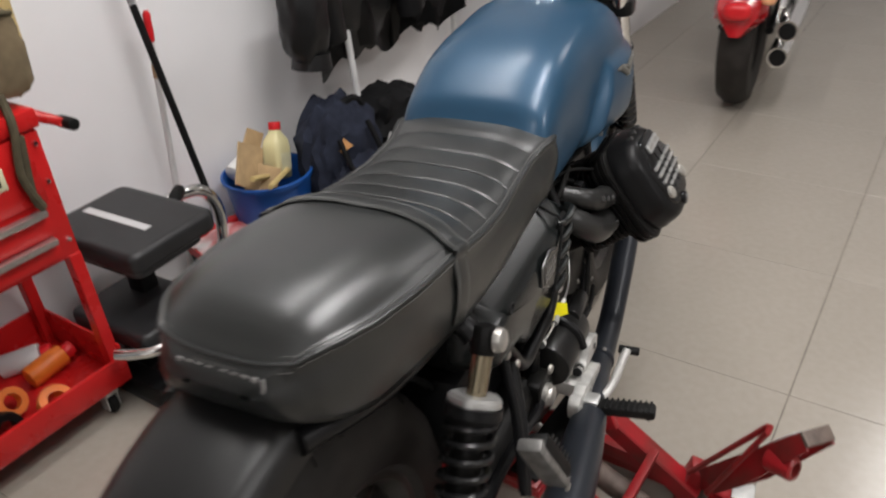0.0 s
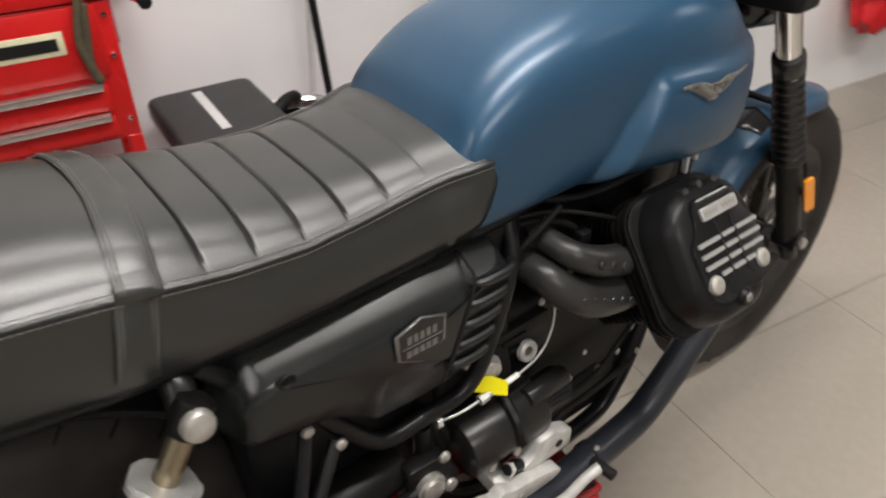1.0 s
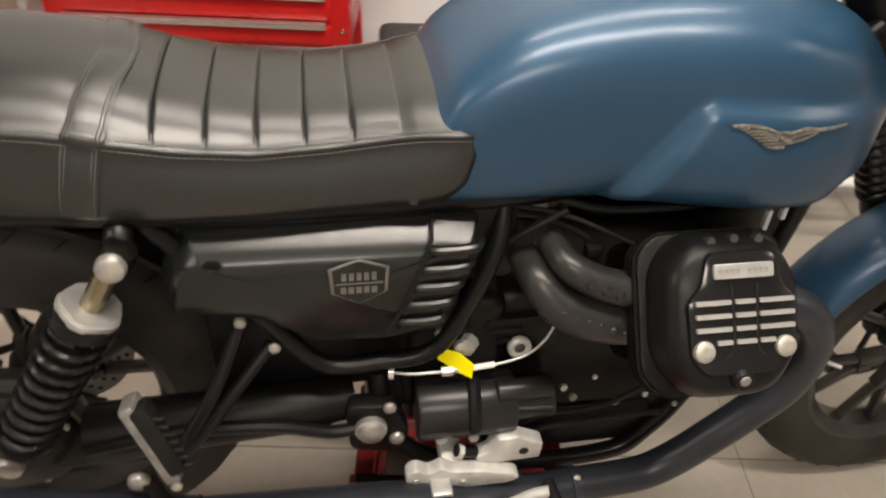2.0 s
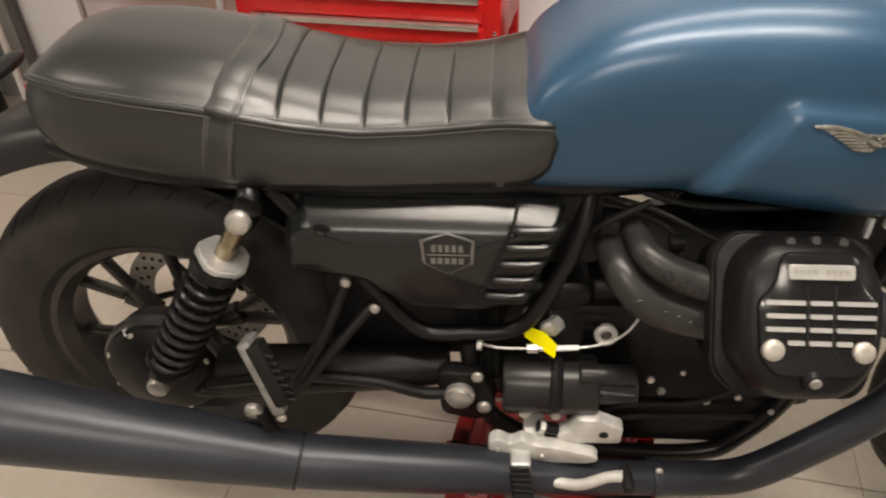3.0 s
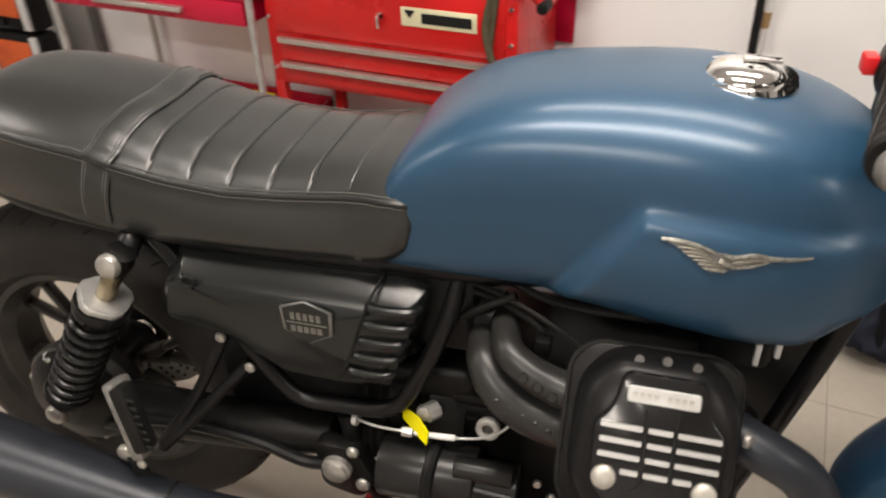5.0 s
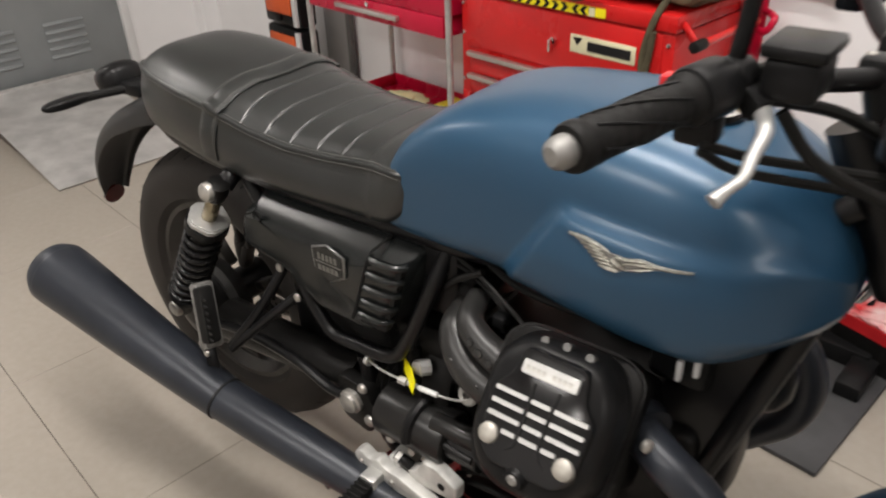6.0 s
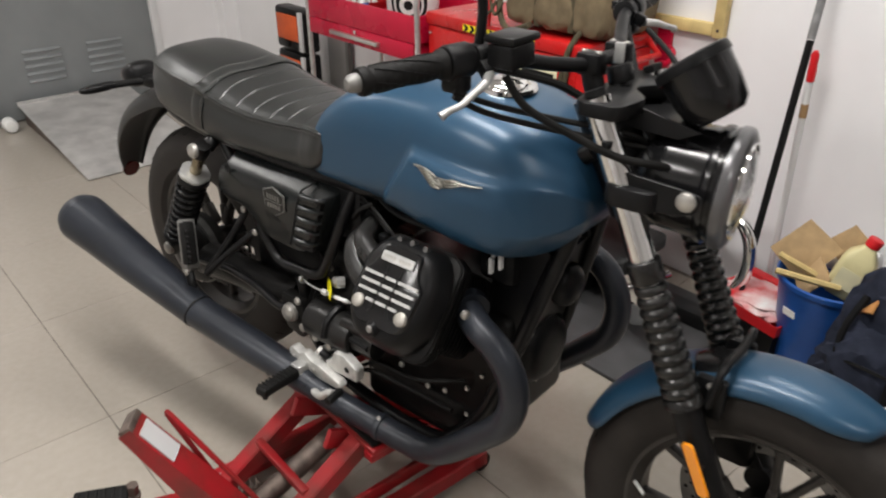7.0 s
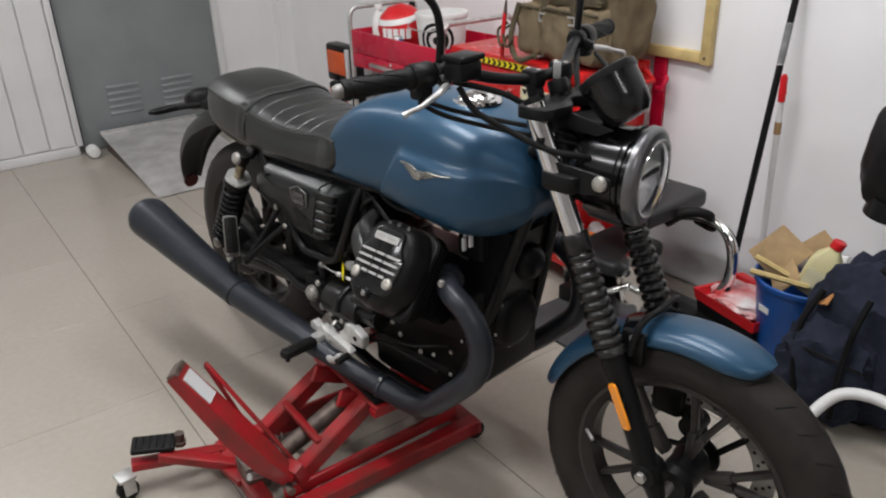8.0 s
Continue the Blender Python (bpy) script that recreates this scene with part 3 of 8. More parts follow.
for i in range(5):
    a = radians(-78 + i * 15)
    pz = box(-0.011, -0.002, -0.022, 0.011, 0.002, 0.022)
    pz.transform(Matrix.Translation((-0.850 + 0.1095 * math.cos(a), 1.115 + 0.1095 * math.sin(a), 0.815)) @ pose(0, 0, 0, 0, 0, math.degrees(a) + 90))
    part("print_bar", pz, M_whiteplast, ball, "plain white printed bar", fr=ROOM, smooth=False)
can = thing("drink_can", "small blue and silver can on the cart's tray", "can", (-0.745, 1.025, 0.713), ROOM)
part("can_body", cyl((-0.745, 1.022, 0.714), (-0.745, 1.022, 0.80), 0.024, bev=0.004), M_bluebin, can, fr=ROOM)
part("can_rim", cyl((-0.745, 1.022, 0.8005), (-0.745, 1.022, 0.812), 0.022, 0.018), M_alu, can, fr=ROOM)
pail = thing("white_pail", "white plastic pail with a round black and white print", "bucket", (-0.60, 1.15, 0.713), ROOM)
part("pail_body", lathe([(0, 0.714), (0.095, 0.714), (0.112, 0.90), (0.116, 0.90), (0.116, 0.915), (0.108, 0.915), (0.09, 0.722), (0, 0.722)], 40, pose(-0.60, 1.16, 0)), M_whiteplast, pail, fr=ROOM)
for r0, r1, mt in ((0.062, 0.076, M_inkshade), (0.036, 0.052, M_inkshade), (0.0, 0.018, M_inkshade)):
    bm = bmesh.new()
    n = 28
    for kk in range(n):
        q = []
        for rr, aa in ((r0, kk), (r1, kk), (r1, kk + 1), (r0, kk + 1)):
            x, zz = rr * math.cos(2 * math.pi * aa / n), rr * math.sin(2 * math.pi * aa / n)
            ang = -0.85 + x / 0.105
            q.append(bm.verts.new((-0.60 + (0.0965 + 0.0915 * (zz + 0.095)) * math.cos(ang), 1.16 + (0.0965 + 0.0915 * (zz + 0.095)) * math.sin(ang), 0.809 + zz)))
        bm.faces.new(q)
    bmesh.ops.remove_doubles(bm, verts=bm.verts, dist=1e-5)
    part("round_print", bm, mt, pail, "black ring of the print", fr=ROOM)
part("bail", tube([(-0.715, 1.16, 0.90), (-0.70, 1.05, 0.86), (-0.60, 1.035, 0.85), (-0.50, 1.05, 0.86), (-0.485, 1.16, 0.90)], 0.003, 8), M_alu, pail, "thin wire bail", fr=ROOM)
for uu, vv, rr, hh, mt, mc, lb in ((-1.02, 1.10, 0.035, 0.20, M_whiteplast, M_whiteplast, "white plastic spray bottle on the cart's tray"), (-0.93, 1.12, 0.028, 0.16, M_greyprint, M_black, "grey can with a black nozzle on the tray"), (-0.915, 1.22, 0.03, 0.21, M_yellow, M_black, "yellow can with a black cap on the tray")):
    bo = thing("bottle", lb, "bottle", (uu, vv, 0.713), ROOM, "bottles on the crimson cart")
    part("bottle_body", lathe([(0, 0.714), (rr, 0.714), (rr, 0.714 + hh * 0.7), (rr * 0.45, 0.714 + hh * 0.85), (rr * 0.45, 0.714 + hh * 0.87), (0, 0.714 + hh * 0.87)], 20, pose(uu, vv, 0)), mt, bo, fr=ROOM)
    part("bottle_cap", cyl((uu, vv, 0.715 + hh * 0.87), (uu, vv, 0.714 + hh), rr * 0.5, bev=0.003), mc, bo, fr=ROOM)
# yellow packet and a cream cloth in the middle tray
pk = part("yellow_packet", box(-0.73, 1.13, 0.2315, -0.60, 1.36, 0.270, 0.012), M_yellow, fr=ROOM)
tagged(pk, "bright yellow plastic packet lying in the tray", "packet")
rg = part("cloth_rag", (lambda b: (b.transform(ROOM @ pose(-0.86, 1.20, 0.258)), b)[1])(blob(0.10, 0.08, 0.026, 9, 0.25, 4)), M_cream)
tagged(rg, "crumpled cream cloth rag lying in the tray", "rag")
gb = part("green_bottle", cyl((-0.405, 1.08, 0.2305), (-0.405, 1.08, 0.36), 0.02, bev=0.005), material("green_plastic", (0.10, 0.35, 0.06), 0.35), fr=ROOM)
tagged(gb, "small green plastic bottle standing in the tray", "bottle")

# orange and black tool cases stacked behind the crimson cart
for i, z0 in enumerate((0.0, 0.215, 0.43)):
    cs = thing("tool_case", "orange and black plastic tool case in an upright stack", "case", (-1.60, 1.28, z0), ROOM, "stacked tool cases")
    part("shell", box(-1.75, 1.18, z0 + 0.001, -1.47, 1.268, z0 + 0.208, 0.018), M_black if i != 1 else M_plastic, cs, fr=ROOM)
    part("lid_panel", box(-1.725, 1.172, z0 + 0.05, -1.53, 1.19, z0 + 0.175, 0.008), M_orangecase, cs, "orange front panel", fr=ROOM)
    part("latch", box(-1.65, 1.165, z0 + 0.02, -1.61, 1.185, z0 + 0.048, 0.003), M_black, cs, fr=ROOM)
    part("corner_post", box(-1.515, 1.168, z0 + 0.01, -1.485, 1.185, z0 + 0.20, 0.004), M_greyprint, cs, fr=ROOM)

# ---- along the wall, towards the room's end ----
# pale wooden frame hung on the wall
pf = thing("picture_frame", "empty pale yellow wooden picture frame hung on the white wall", "picture frame", (0.45, 1.405, 0.83), ROOM)
for nm, b in (("frame_rail", box(0.22, 1.392, 0.83, 0.565, 1.418, 0.868, 0.004)), ("frame_rail", box(0.22, 1.392, 1.42, 0.565, 1.418, 1.458, 0.004)), ("frame_stile", box(0.566, 1.390, 0.826, 0.604, 1.418, 1.462, 0.004)), ("frame_stile", box(0.18, 1.390, 0.826, 0.219, 1.418, 1.462, 0.004))):
    part(nm, b, M_wood, pf, fr=ROOM)
part("corner_screw", lathe([(0, 0.004), (0.004, 0.003), (0.005, 0)], 10, pose(0.585, 1.39, 0.85, 90, 0, 0)), M_rust, pf, fr=ROOM)

# red wall rack behind the canvas bag
rk = thing("wall_rack", "red metal wall bracket with a hooked arm", "bracket", (0.40, 1.38, 0.55), ROOM)
part("back_plate", box(0.365, 1.405, 0.55, 0.42, 1.418, 0.83, 0.003), M_crimson, rk, fr=ROOM)
part("hook_arm", tube([(0.42, 1.40, 0.77), (0.46, 1.36, 0.772), (0.475, 1.34, 0.765), (0.46, 1.335, 0.735), (0.43, 1.35, 0.73)], 0.009, 10), M_crimson, rk, fr=ROOM)

# weight bench
be = thing("weight_bench", "black padded exercise bench with a chromed tube frame", "exercise bench", (0.62, 1.12, 0), ROOM)
BM = ROOM @ pose(0.567, 1.135, 0.40, 0, 0, 3)


def pad(x0, y0, x1, y1, z0, z1, r):
    bm = slab(rounded([(x0, y0), (x1, y0), (x1, y1), (x0, y1)], r, 5), z0, z1, 0, axis="z")
    bmesh.ops.bevel(bm, geom=[e for e in bm.edges if abs(e.verts[0].co.z - e.verts[1].co.z) < 1e-6], offset=(z1 - z0) * 0.35, segments=4, profile=0.6, affect="EDGES")
    return bm


M_vinyl = material("black_bench_vinyl", (0.020, 0.020, 0.021), 0.42, vary=0.12, scale=12, bump=0.12, bscale=320)
sp = part("seat_pad", pad(-0.125, -0.17, 0.155, 0.19, -0.03, 0.03, 0.035), M_vinyl, be, fr=BM)
pr = box(-0.012, -0.09, 0.0301, 0.012, 0.15, 0.0316)
part("pad_print", pr, M_greyprint, sp, "worn pale grey printed strip", fr=BM, smooth=False)
part("pad_board", pad(-0.11, -0.155, 0.11, 0.175, -0.046, -0.0301, 0.03), M_darkplank, be, fr=BM)
part("post", box(-0.025, -0.03, -0.28, 0.025, 0.03, -0.0465, 0.004), M_black, be, fr=BM)
part("chrome_loop", tube([(0.10, 0.10, -0.055), (0.20, 0.09, -0.03), (0.30, 0.06, -0.035), (0.345, 0.05, -0.10), (0.345, 0.05, -0.2), (0.30, 0.04, -0.30)], 0.019, 14), M_chrome, be, "bent chromed tube", fr=BM)
part("grip_loop", tube([(0.12, 0.0, -0.05), (0.18, 0.02, 0.0), (0.235, 0.06, -0.005), (0.235, 0.10, -0.06), (0.16, 0.12, -0.06)], 0.017, 12), M_rubber, be, "black foam-covered loop", fr=BM)
part("base_beam", box(-0.15, -0.035, -0.386, 0.40, 0.035, -0.335, 0.004), M_black, be, fr=BM)
part("foot_bar", box(-0.175, -0.20, -0.386, -0.115, 0.22, -0.330, 0.006), M_black, be, fr=BM)
part("foot_bar", box(0.36, -0.16, -0.386, 0.42, 0.20, -0.345, 0.006), M_black, be, fr=BM)
part("lower_pad", pad(-0.17, -0.19, 0.06, 0.10, -0.225, -0.172, 0.03), M_vinyl, be, "lower black padded rest", fr=BM)
part("pad_rail", tube([(-0.215, -0.13, -0.205), (-0.195, -0.165, -0.205), (-0.165, -0.205, -0.203), (-0.12, -0.225, -0.20)], 0.015, 12), M_chrome, be, "bent chromed tube", fr=BM)
part("rail_stem", cyl((-0.17, -0.18, -0.205), (-0.08, -0.10, -0.215), 0.010), M_black, be, fr=BM)
part("upright", tube([(0.0, 0, -0.33), (0.0, 0.0, -0.26)], 0.03), M_black, be, fr=BM)
part("weight_plate", lathe([(0.014, -0.012), (0.05, -0.012), (0.055, -0.018), (0.10, -0.018), (0.115, -0.012), (0.115, 0.012), (0.10, 0.018), (0.055, 0.018), (0.05, 0.012), (0.014, 0.012)], 40, pose(0.14, -0.19, -0.22, 80, 0, -30), True), M_chrome, be, "chromed weight disc", fr=BM)
part("plate_bar", cyl((0.10, -0.30, -0.22), (0.16, -0.06, -0.22), 0.012), M_chrome, be, fr=BM)
part("brace", tube([(-0.13, 0, -0.335), (-0.06, 0, -0.28), (0, 0, -0.23)], 0.016), M_black, be, fr=BM)

# dark mat on the floor under the bench
mat_ = part("floor_mat", box(0.40, 0.72, 0.0008, 1.02, 1.30, 0.014, 0.003), M_darkplank, fr=ROOM)
tagged(mat_, "dark grey rubber mat lying under the bench", "mat")

# long-handled dustpan with a broom pole
M_redwhite = material("red_and_white_film", (0.55, 0.015, 0.02), 0.3, scale=9, col2=(0.76, 0.74, 0.72), bump=0.3, bscale=40)
dp = thing("dustpan", "shallow red dustpan over a black box, with a black pole", "dustpan", (0.97, 1.22, 0), ROOM)
DPM = ROOM @ pose(0.97, 1.23, 0, 0, 0, -12)
part("box", loft([[(-0.13 * s, -0.10 * s, z), (0.13 * s, -0.10 * s, z), (0.12 * s, 0.10 * s, z), (-0.12 * s, 0.10 * s, z)] for s, z in ((0.86, 0.001), (0.97, 0.108), (0.90, 0.1085), (0.80, 0.012))]), M_rubber, dp, "black plastic box under the tray", fr=DPM, sharp=50)
part("pan", loft([[(-0.13 * s, -0.10 * s, z), (0.13 * s, -0.10 * s, z), (0.12 * s, 0.10 * s, z), (-0.12 * s, 0.10 * s, z)] for s, z in ((1.0, 0.110), (1.04, 0.135), (1.06, 0.150), (1.0, 0.147), (0.95, 0.122))]), M_redplast, dp, "shallow red plastic tray", fr=DPM, sharp=50)
part("rear_hood", slab([(-0.12, 0.10), (-0.125, 0.17), (0.125, 0.17), (0.12, 0.10)], 0.06, 0.095, 0.006), M_redplast, dp, fr=DPM)
part("bag", (lambda b: (b.transform(pose(0.0, 0.0, 0.142)), b)[1])(blob(0.116, 0.088, 0.026, 12, 0.25, 3.5)), M_redwhite, dp, "crumpled red and white plastic bag", fr=DPM)
pole = part("pole", cyl((0.9134, 1.1859, 0.12), (0.8940, 1.3357, 0.883), 0.0105), M_black, dp, fr=ROOM)
part("pole_band", cyl((0.8939, 1.3361, 0.885), (0.8909, 1.3591, 1.002), 0.0108), material("worn_grey_pole", (0.20, 0.20, 0.20), 0.5, vary=0.25, scale=30), pole, "grey worn section", fr=ROOM)
part("pole_top", cyl((0.8909, 1.3593, 1.003), (0.8859, 1.4000, 1.21), 0.0105), M_black, pole, fr=ROOM)
part("pole_socket", cyl((0.9143, 1.179, 0.085), (0.9133, 1.187, 0.125), 0.016, bev=0.003), M_redplast, pole, "red socket", fr=ROOM)

wpo = thing("white_broom_pole", "white painted pole with a red grip leaning at the wall", "pole", (0.90, 1.40, 0), ROOM)
part("shaft", cyl((0.899, 1.400, 0.001), (0.919, 1.331, 0.775), 0.0095), M_whitepole, wpo, fr=ROOM)
part("grip", lathe([(0, 0), (0.011, 0.002), (0.012, 0.03), (0.0105, 0.055), (0.011, 0.075), (0.006, 0.086), (0, 0.087)], 16, Matrix.Translation((0.919, 1.3309, 0.7755)) @ basis((0.026, -0.09, 1))), M_redplast, wpo, "red plastic grip", fr=ROOM)
part("tape_band", cyl((0.9163, 1.3402, 0.672), (0.9173, 1.3366, 0.712), 0.0105), M_tapebrown, wpo, "band of brown tape", fr=ROOM)

# blue bin with cardboard and an oil bottle
bn = thing("blue_bin", "blue plastic bin filled with cardboard and an oil bottle", "bin", (1.15, 1.22, 0), ROOM)
part("bin_body", lathe([(0, 0.001), (0.105, 0.001), (0.14, 0.285), (0.148, 0.287), (0.149, 0.30), (0.142, 0.303), (0.136, 0.29), (0.10, 0.012), (0, 0.012)], 44, pose(1.15, 1.225, 0)), M_bluebin, bn, fr=ROOM)
part("bin_sticker", (lambda b: (b.transform(pose(1.10, 1.103, 0.21, 6, 0, -18)), b)[1])(box(-0.02, -0.002, -0.01, 0.02, 0.001, 0.01)), M_whiteplast, bn, "small white sticker", fr=ROOM)
for i, (uu, vv, zz, rx, ry, rz, w, h) in enumerate([(1.068, 1.205, 0.357, -14, 38, 6, 0.125, 0.145), (1.150, 1.27, 0.385, -10, 42, -4, 0.075, 0.10), (1.10, 1.19, 0.30, -30, 30, -40, 0.10, 0.10), (1.19, 1.30, 0.31, 70, -20, 10, 0.10, 0.13)]):
    bm = slab([(-w / 2, -h / 2), (w / 2, -h / 2), (w / 2 * 0.9, h / 2), (-w / 2, h / 2 * 0.85)], -0.003, 0.003)
    bm.transform(pose(uu, vv, zz, rx, ry, rz))
    cd = part("cardboard_flap", bm, M_card, fr=ROOM, smooth=False)
    tagged(cd, "torn brown cardboard flap sticking out of the bin", "cardboard", "cardboard in the bin")
for i, (p0, p1) in enumerate([((1.04, 1.10, 0.32), (1.19, 1.17, 0.30)), ((1.02, 1.15, 0.345), (1.15, 1.20, 0.29))]):
    st = part("wooden_stick", tube([p0, p1], 0.009, 6), M_wood, fr=ROOM)
    tagged(st, "short pale wooden stick lying across the bin", "stick", "sticks on the bin")
wt = part("paper_roll", cyl((1.08, 1.31, 0.30), (1.22, 1.33, 0.33), 0.03, bev=0.004), M_whiteplast, fr=ROOM)
tagged(wt, "white paper roll lying in the bin", "paper roll")
ob_ = thing("oil_bottle", "cream plastic oil bottle with a red cap", "bottle", (1.21, 1.18, 0.24), ROOM)
BO = ROOM @ pose(1.172, 1.200, 0.268, -6, 19, 14) @ Matrix.Diagonal((1.06, 1.06, 1.0, 1))
part("bottle_body", loft([[(a * sx, b * sy, z) for a, b in rounded([(-1, -1), (1, -1), (1, 1), (-1, 1)], 0.5, 4)] for sx, sy, z in ((0.03, 0.022, 0), (0.04, 0.03, 0.006), (0.042, 0.031, 0.10), (0.037, 0.028, 0.125), (0.018, 0.016, 0.15), (0.016, 0.015, 0.158))]), M_cream, ob_, fr=BO, sharp=60)
part("bottle_cap", cyl((0, 0, 0.159), (0, 0, 0.184), 0.0185, bev=0.002), M_redplast, ob_, "ribbed red cap", fr=BO)
part("bottle_label", box(-0.028, -0.0325, 0.03, 0.028, -0.031, 0.085), M_label, ob_, fr=BO, smooth=False)

# backpack on a white tube rack
rk2 = thing("tube_trolley", "white tube trolley frame with small black wheels", "trolley", (1.5, 1.0, 0), ROOM)
part("front_loop", tube([(1.40, 0.84, 0.03), (1.405, 0.855, 0.10), (1.44, 0.92, 0.168), (1.51, 0.955, 0.185), (1.62, 0.95, 0.187), (1.80, 0.94, 0.185), (1.85, 0.90, 0.12), (1.86, 0.86, 0.03)], 0.0155, 14), M_whitepole, rk2, fr=ROOM)
for uu in (1.63, 1.80):
    part("side_tube", tube([(uu, 0.955, 0.186), (uu, 1.10, 0.17), (uu, 1.24, 0.165), (uu, 1.27, 0.12), (uu, 1.275, 0.035)], 0.0135, 12), M_whitepole, rk2, fr=ROOM)
for vv in (1.06, 1.17):
    part("cross_tube", tube([(1.63, vv, 0.176), (1.80, vv, 0.176)], 0.011, 10), M_whitepole, rk2, fr=ROOM)
for uu, vv in ((1.40, 0.84), (1.86, 0.86), (1.63, 1.275), (1.80, 1.275)):
    part("wheel", cyl((uu - 0.014, vv, 0.038), (uu + 0.014, vv, 0.038), 0.037, bev=0.006), M_rubber, rk2, fr=ROOM)
bp = thing("backpack", "navy canvas backpack with a small orange leather patch", "backpack", (1.42, 1.05, 0.0), ROOM)
part("main_body", (lambda b: (b.transform(pose(1.405, 1.125, 0.238, -6, 4, 8)), b)[1])(blob(0.172, 0.115, 0.232, 21, 0.14, 3.2)), M_navy, bp, fr=ROOM)
part("front_pocket", (lambda b: (b.transform(pose(1.355, 1.000, 0.165, 0, 6, 5)), b)[1])(blob(0.125, 0.062, 0.145, 23, 0.18, 4)), M_navy, bp, fr=ROOM)
part("patch", (lambda b: (b.transform(pose(1.312, 1.030, 0.362, -38, 0, -62)), b)[1])(slab([(-0.036, 0), (0, -0.026), (0.036, 0), (0, 0.026)], -0.003, 0.003)), material("tan_leather_patch", (0.50, 0.24, 0.08), 0.6, vary=0.1, scale=30), bp, "tan leather diamond patch", fr=ROOM)
part("top_strap", tube([(1.310, 1.12, 0.32), (1.335, 1.11, 0.415), (1.41, 1.10, 0.457), (1.50, 1.11, 0.440), (1.565, 1.12, 0.33)], 0.016, 8), M_blackcloth, bp, "padded black shoulder strap", fr=ROOM)
part("side_strap", tube([(1.300, 1.10, 0.31), (1.285, 1.02, 0.24), (1.27, 0.98, 0.12)], 0.012, 8), M_blackcloth, bp, fr=ROOM)
part("front_strap", tube([(1.300, 1.030, 0.385), (1.285, 0.975, 0.30), (1.300, 0.940, 0.20), (1.320, 0.945, 0.08)], 0.009, 8), M_blackcloth, bp, fr=ROOM)
part("front_strap", tube([(1.430, 1.015, 0.410), (1.425, 0.965, 0.32), (1.425, 0.938, 0.20), (1.420, 0.945, 0.07)], 0.009, 8), M_blackcloth, bp, fr=ROOM)
part("pocket_zip", tube([(1.245, 0.985, 0.225), (1.300, 0.945, 0.245), (1.370, 0.936, 0.250), (1.440, 0.948, 0.240), (1.480, 0.985, 0.215)], 0.0045, 8), M_black, bp, fr=ROOM)
part("buckle", tube([(1.54, 1.01, 0.325), (1.555, 1.005, 0.295), (1.54, 1.005, 0.265), (1.525, 1.01, 0.295), (1.54, 1.01, 0.325)], 0.004, 8), M_alu, bp, fr=ROOM)
dk = part("dark_sack", (lambda b: (b.transform(ROOM @ pose(1.74, 1.18, 0.288)), b)[1])(blob(0.15, 0.11, 0.115, 31, 0.2, 2.5)), M_blackcloth)
tagged(dk, "black cloth sack slumped on the white trolley", "sack")

# jackets on a white coat stand
cs = thing("coat_rail", "white pole coat rail standing at the wall", "coat rail", (1.78, 1.33, 0), ROOM)
part("rail_pole", cyl((1.66, 1.24, 0.36), (1.62, 1.30, 1.75), 0.013), M_whitepole, cs, fr=ROOM)
part("rail_foot", tube([(1.66, 1.24, 0.37), (1.66, 1.30, 0.2), (1.66, 1.36, 0.012)], 0.012), M_whitepole, cs, fr=ROOM)
part("rail_bar", cyl((1.12, 1.32, 1.45), (2.5, 1.34, 1.45), 0.012), M_whitepole, cs, fr=ROOM)
part("rail_pole", cyl((2.48, 1.34, 0.001), (2.48, 1.34, 1.49), 0.013), M_whitepole, cs, fr=ROOM)


def jacket(u, v, z, w, h, seed, mat, label, sleeve=True):
    jk = thing("jacket", label, "jacket", (u, v, z - h), ROOM, "jackets on the rail")
    b1 = cloth(w, h, 28, 22, 0.035, seed, 0.03)
    b1.transform(pose(u, v, z))
    part("front_panel", b1, mat, jk, fr=ROOM)
    b2 = blob(w * 0.46, 0.075, h * 0.5, seed + 4, 0.16, 3.2)
    b2.transform(pose(u, v + 0.03, z - h * 0.48))
    part("body", b2, mat, jk, fr=ROOM)
    if sleeve:
        for sgn in (-1, 1):
            x = u + sgn * w * 0.45
            part("sleeve", tube([(x, v, z - 0.04), (x + sgn * 0.05, v - 0.03, z - h * 0.3), (x + sgn * 0.045, v - 0.06, z - h * 0.55), (x + sgn * 0.02, v - 0.07, z - h * 0.85)], [0.055, 0.062, 0.055, 0.045], 14), mat, jk, fr=ROOM)
    part("collar", tube([(u - 0.08, v - 0.03, z + 0.005), (u, v - 0.06, z + 0.03), (u + 0.08, v - 0.03, z + 0.005)], 0.025, 10), mat, jk, fr=ROOM)
    part("hanger_hook", tube([(u, v, z + 0.0), (u, v + 0.01, 1.44), (u, v + 0.02, 1.468)], 0.003, 8), M_alu, jk, fr=ROOM)
    return jk


jacket(1.745, 1.26, 1.31, 0.46, 0.80, 1.0, M_leather, "black leather riding jacket hanging on the rail")
jacket(2.17, 1.25, 1.28, 0.46, 0.78, 2.2, M_blackcloth, "black padded riding jacket hanging on the rail")
gl = thing("glove", "shiny black padded glove hanging from the rail", "glove", (1.38, 1.16, 0.60), ROOM)
part("glove_body", (lambda b: (b.transform(pose(1.360, 1.165, 0.75, 0, 5, 0)), b)[1])(blob(0.080, 0.065, 0.145, 41, 0.10, 2.0)), M_leather, gl, fr=ROOM)
part("cuff", lathe([(0.045, 0.0), (0.060, 0.0), (0.066, -0.05), (0.054, -0.05)], 24, pose(1.372, 1.165, 0.635, 0, 8, 0), True), M_leather, gl, fr=ROOM)
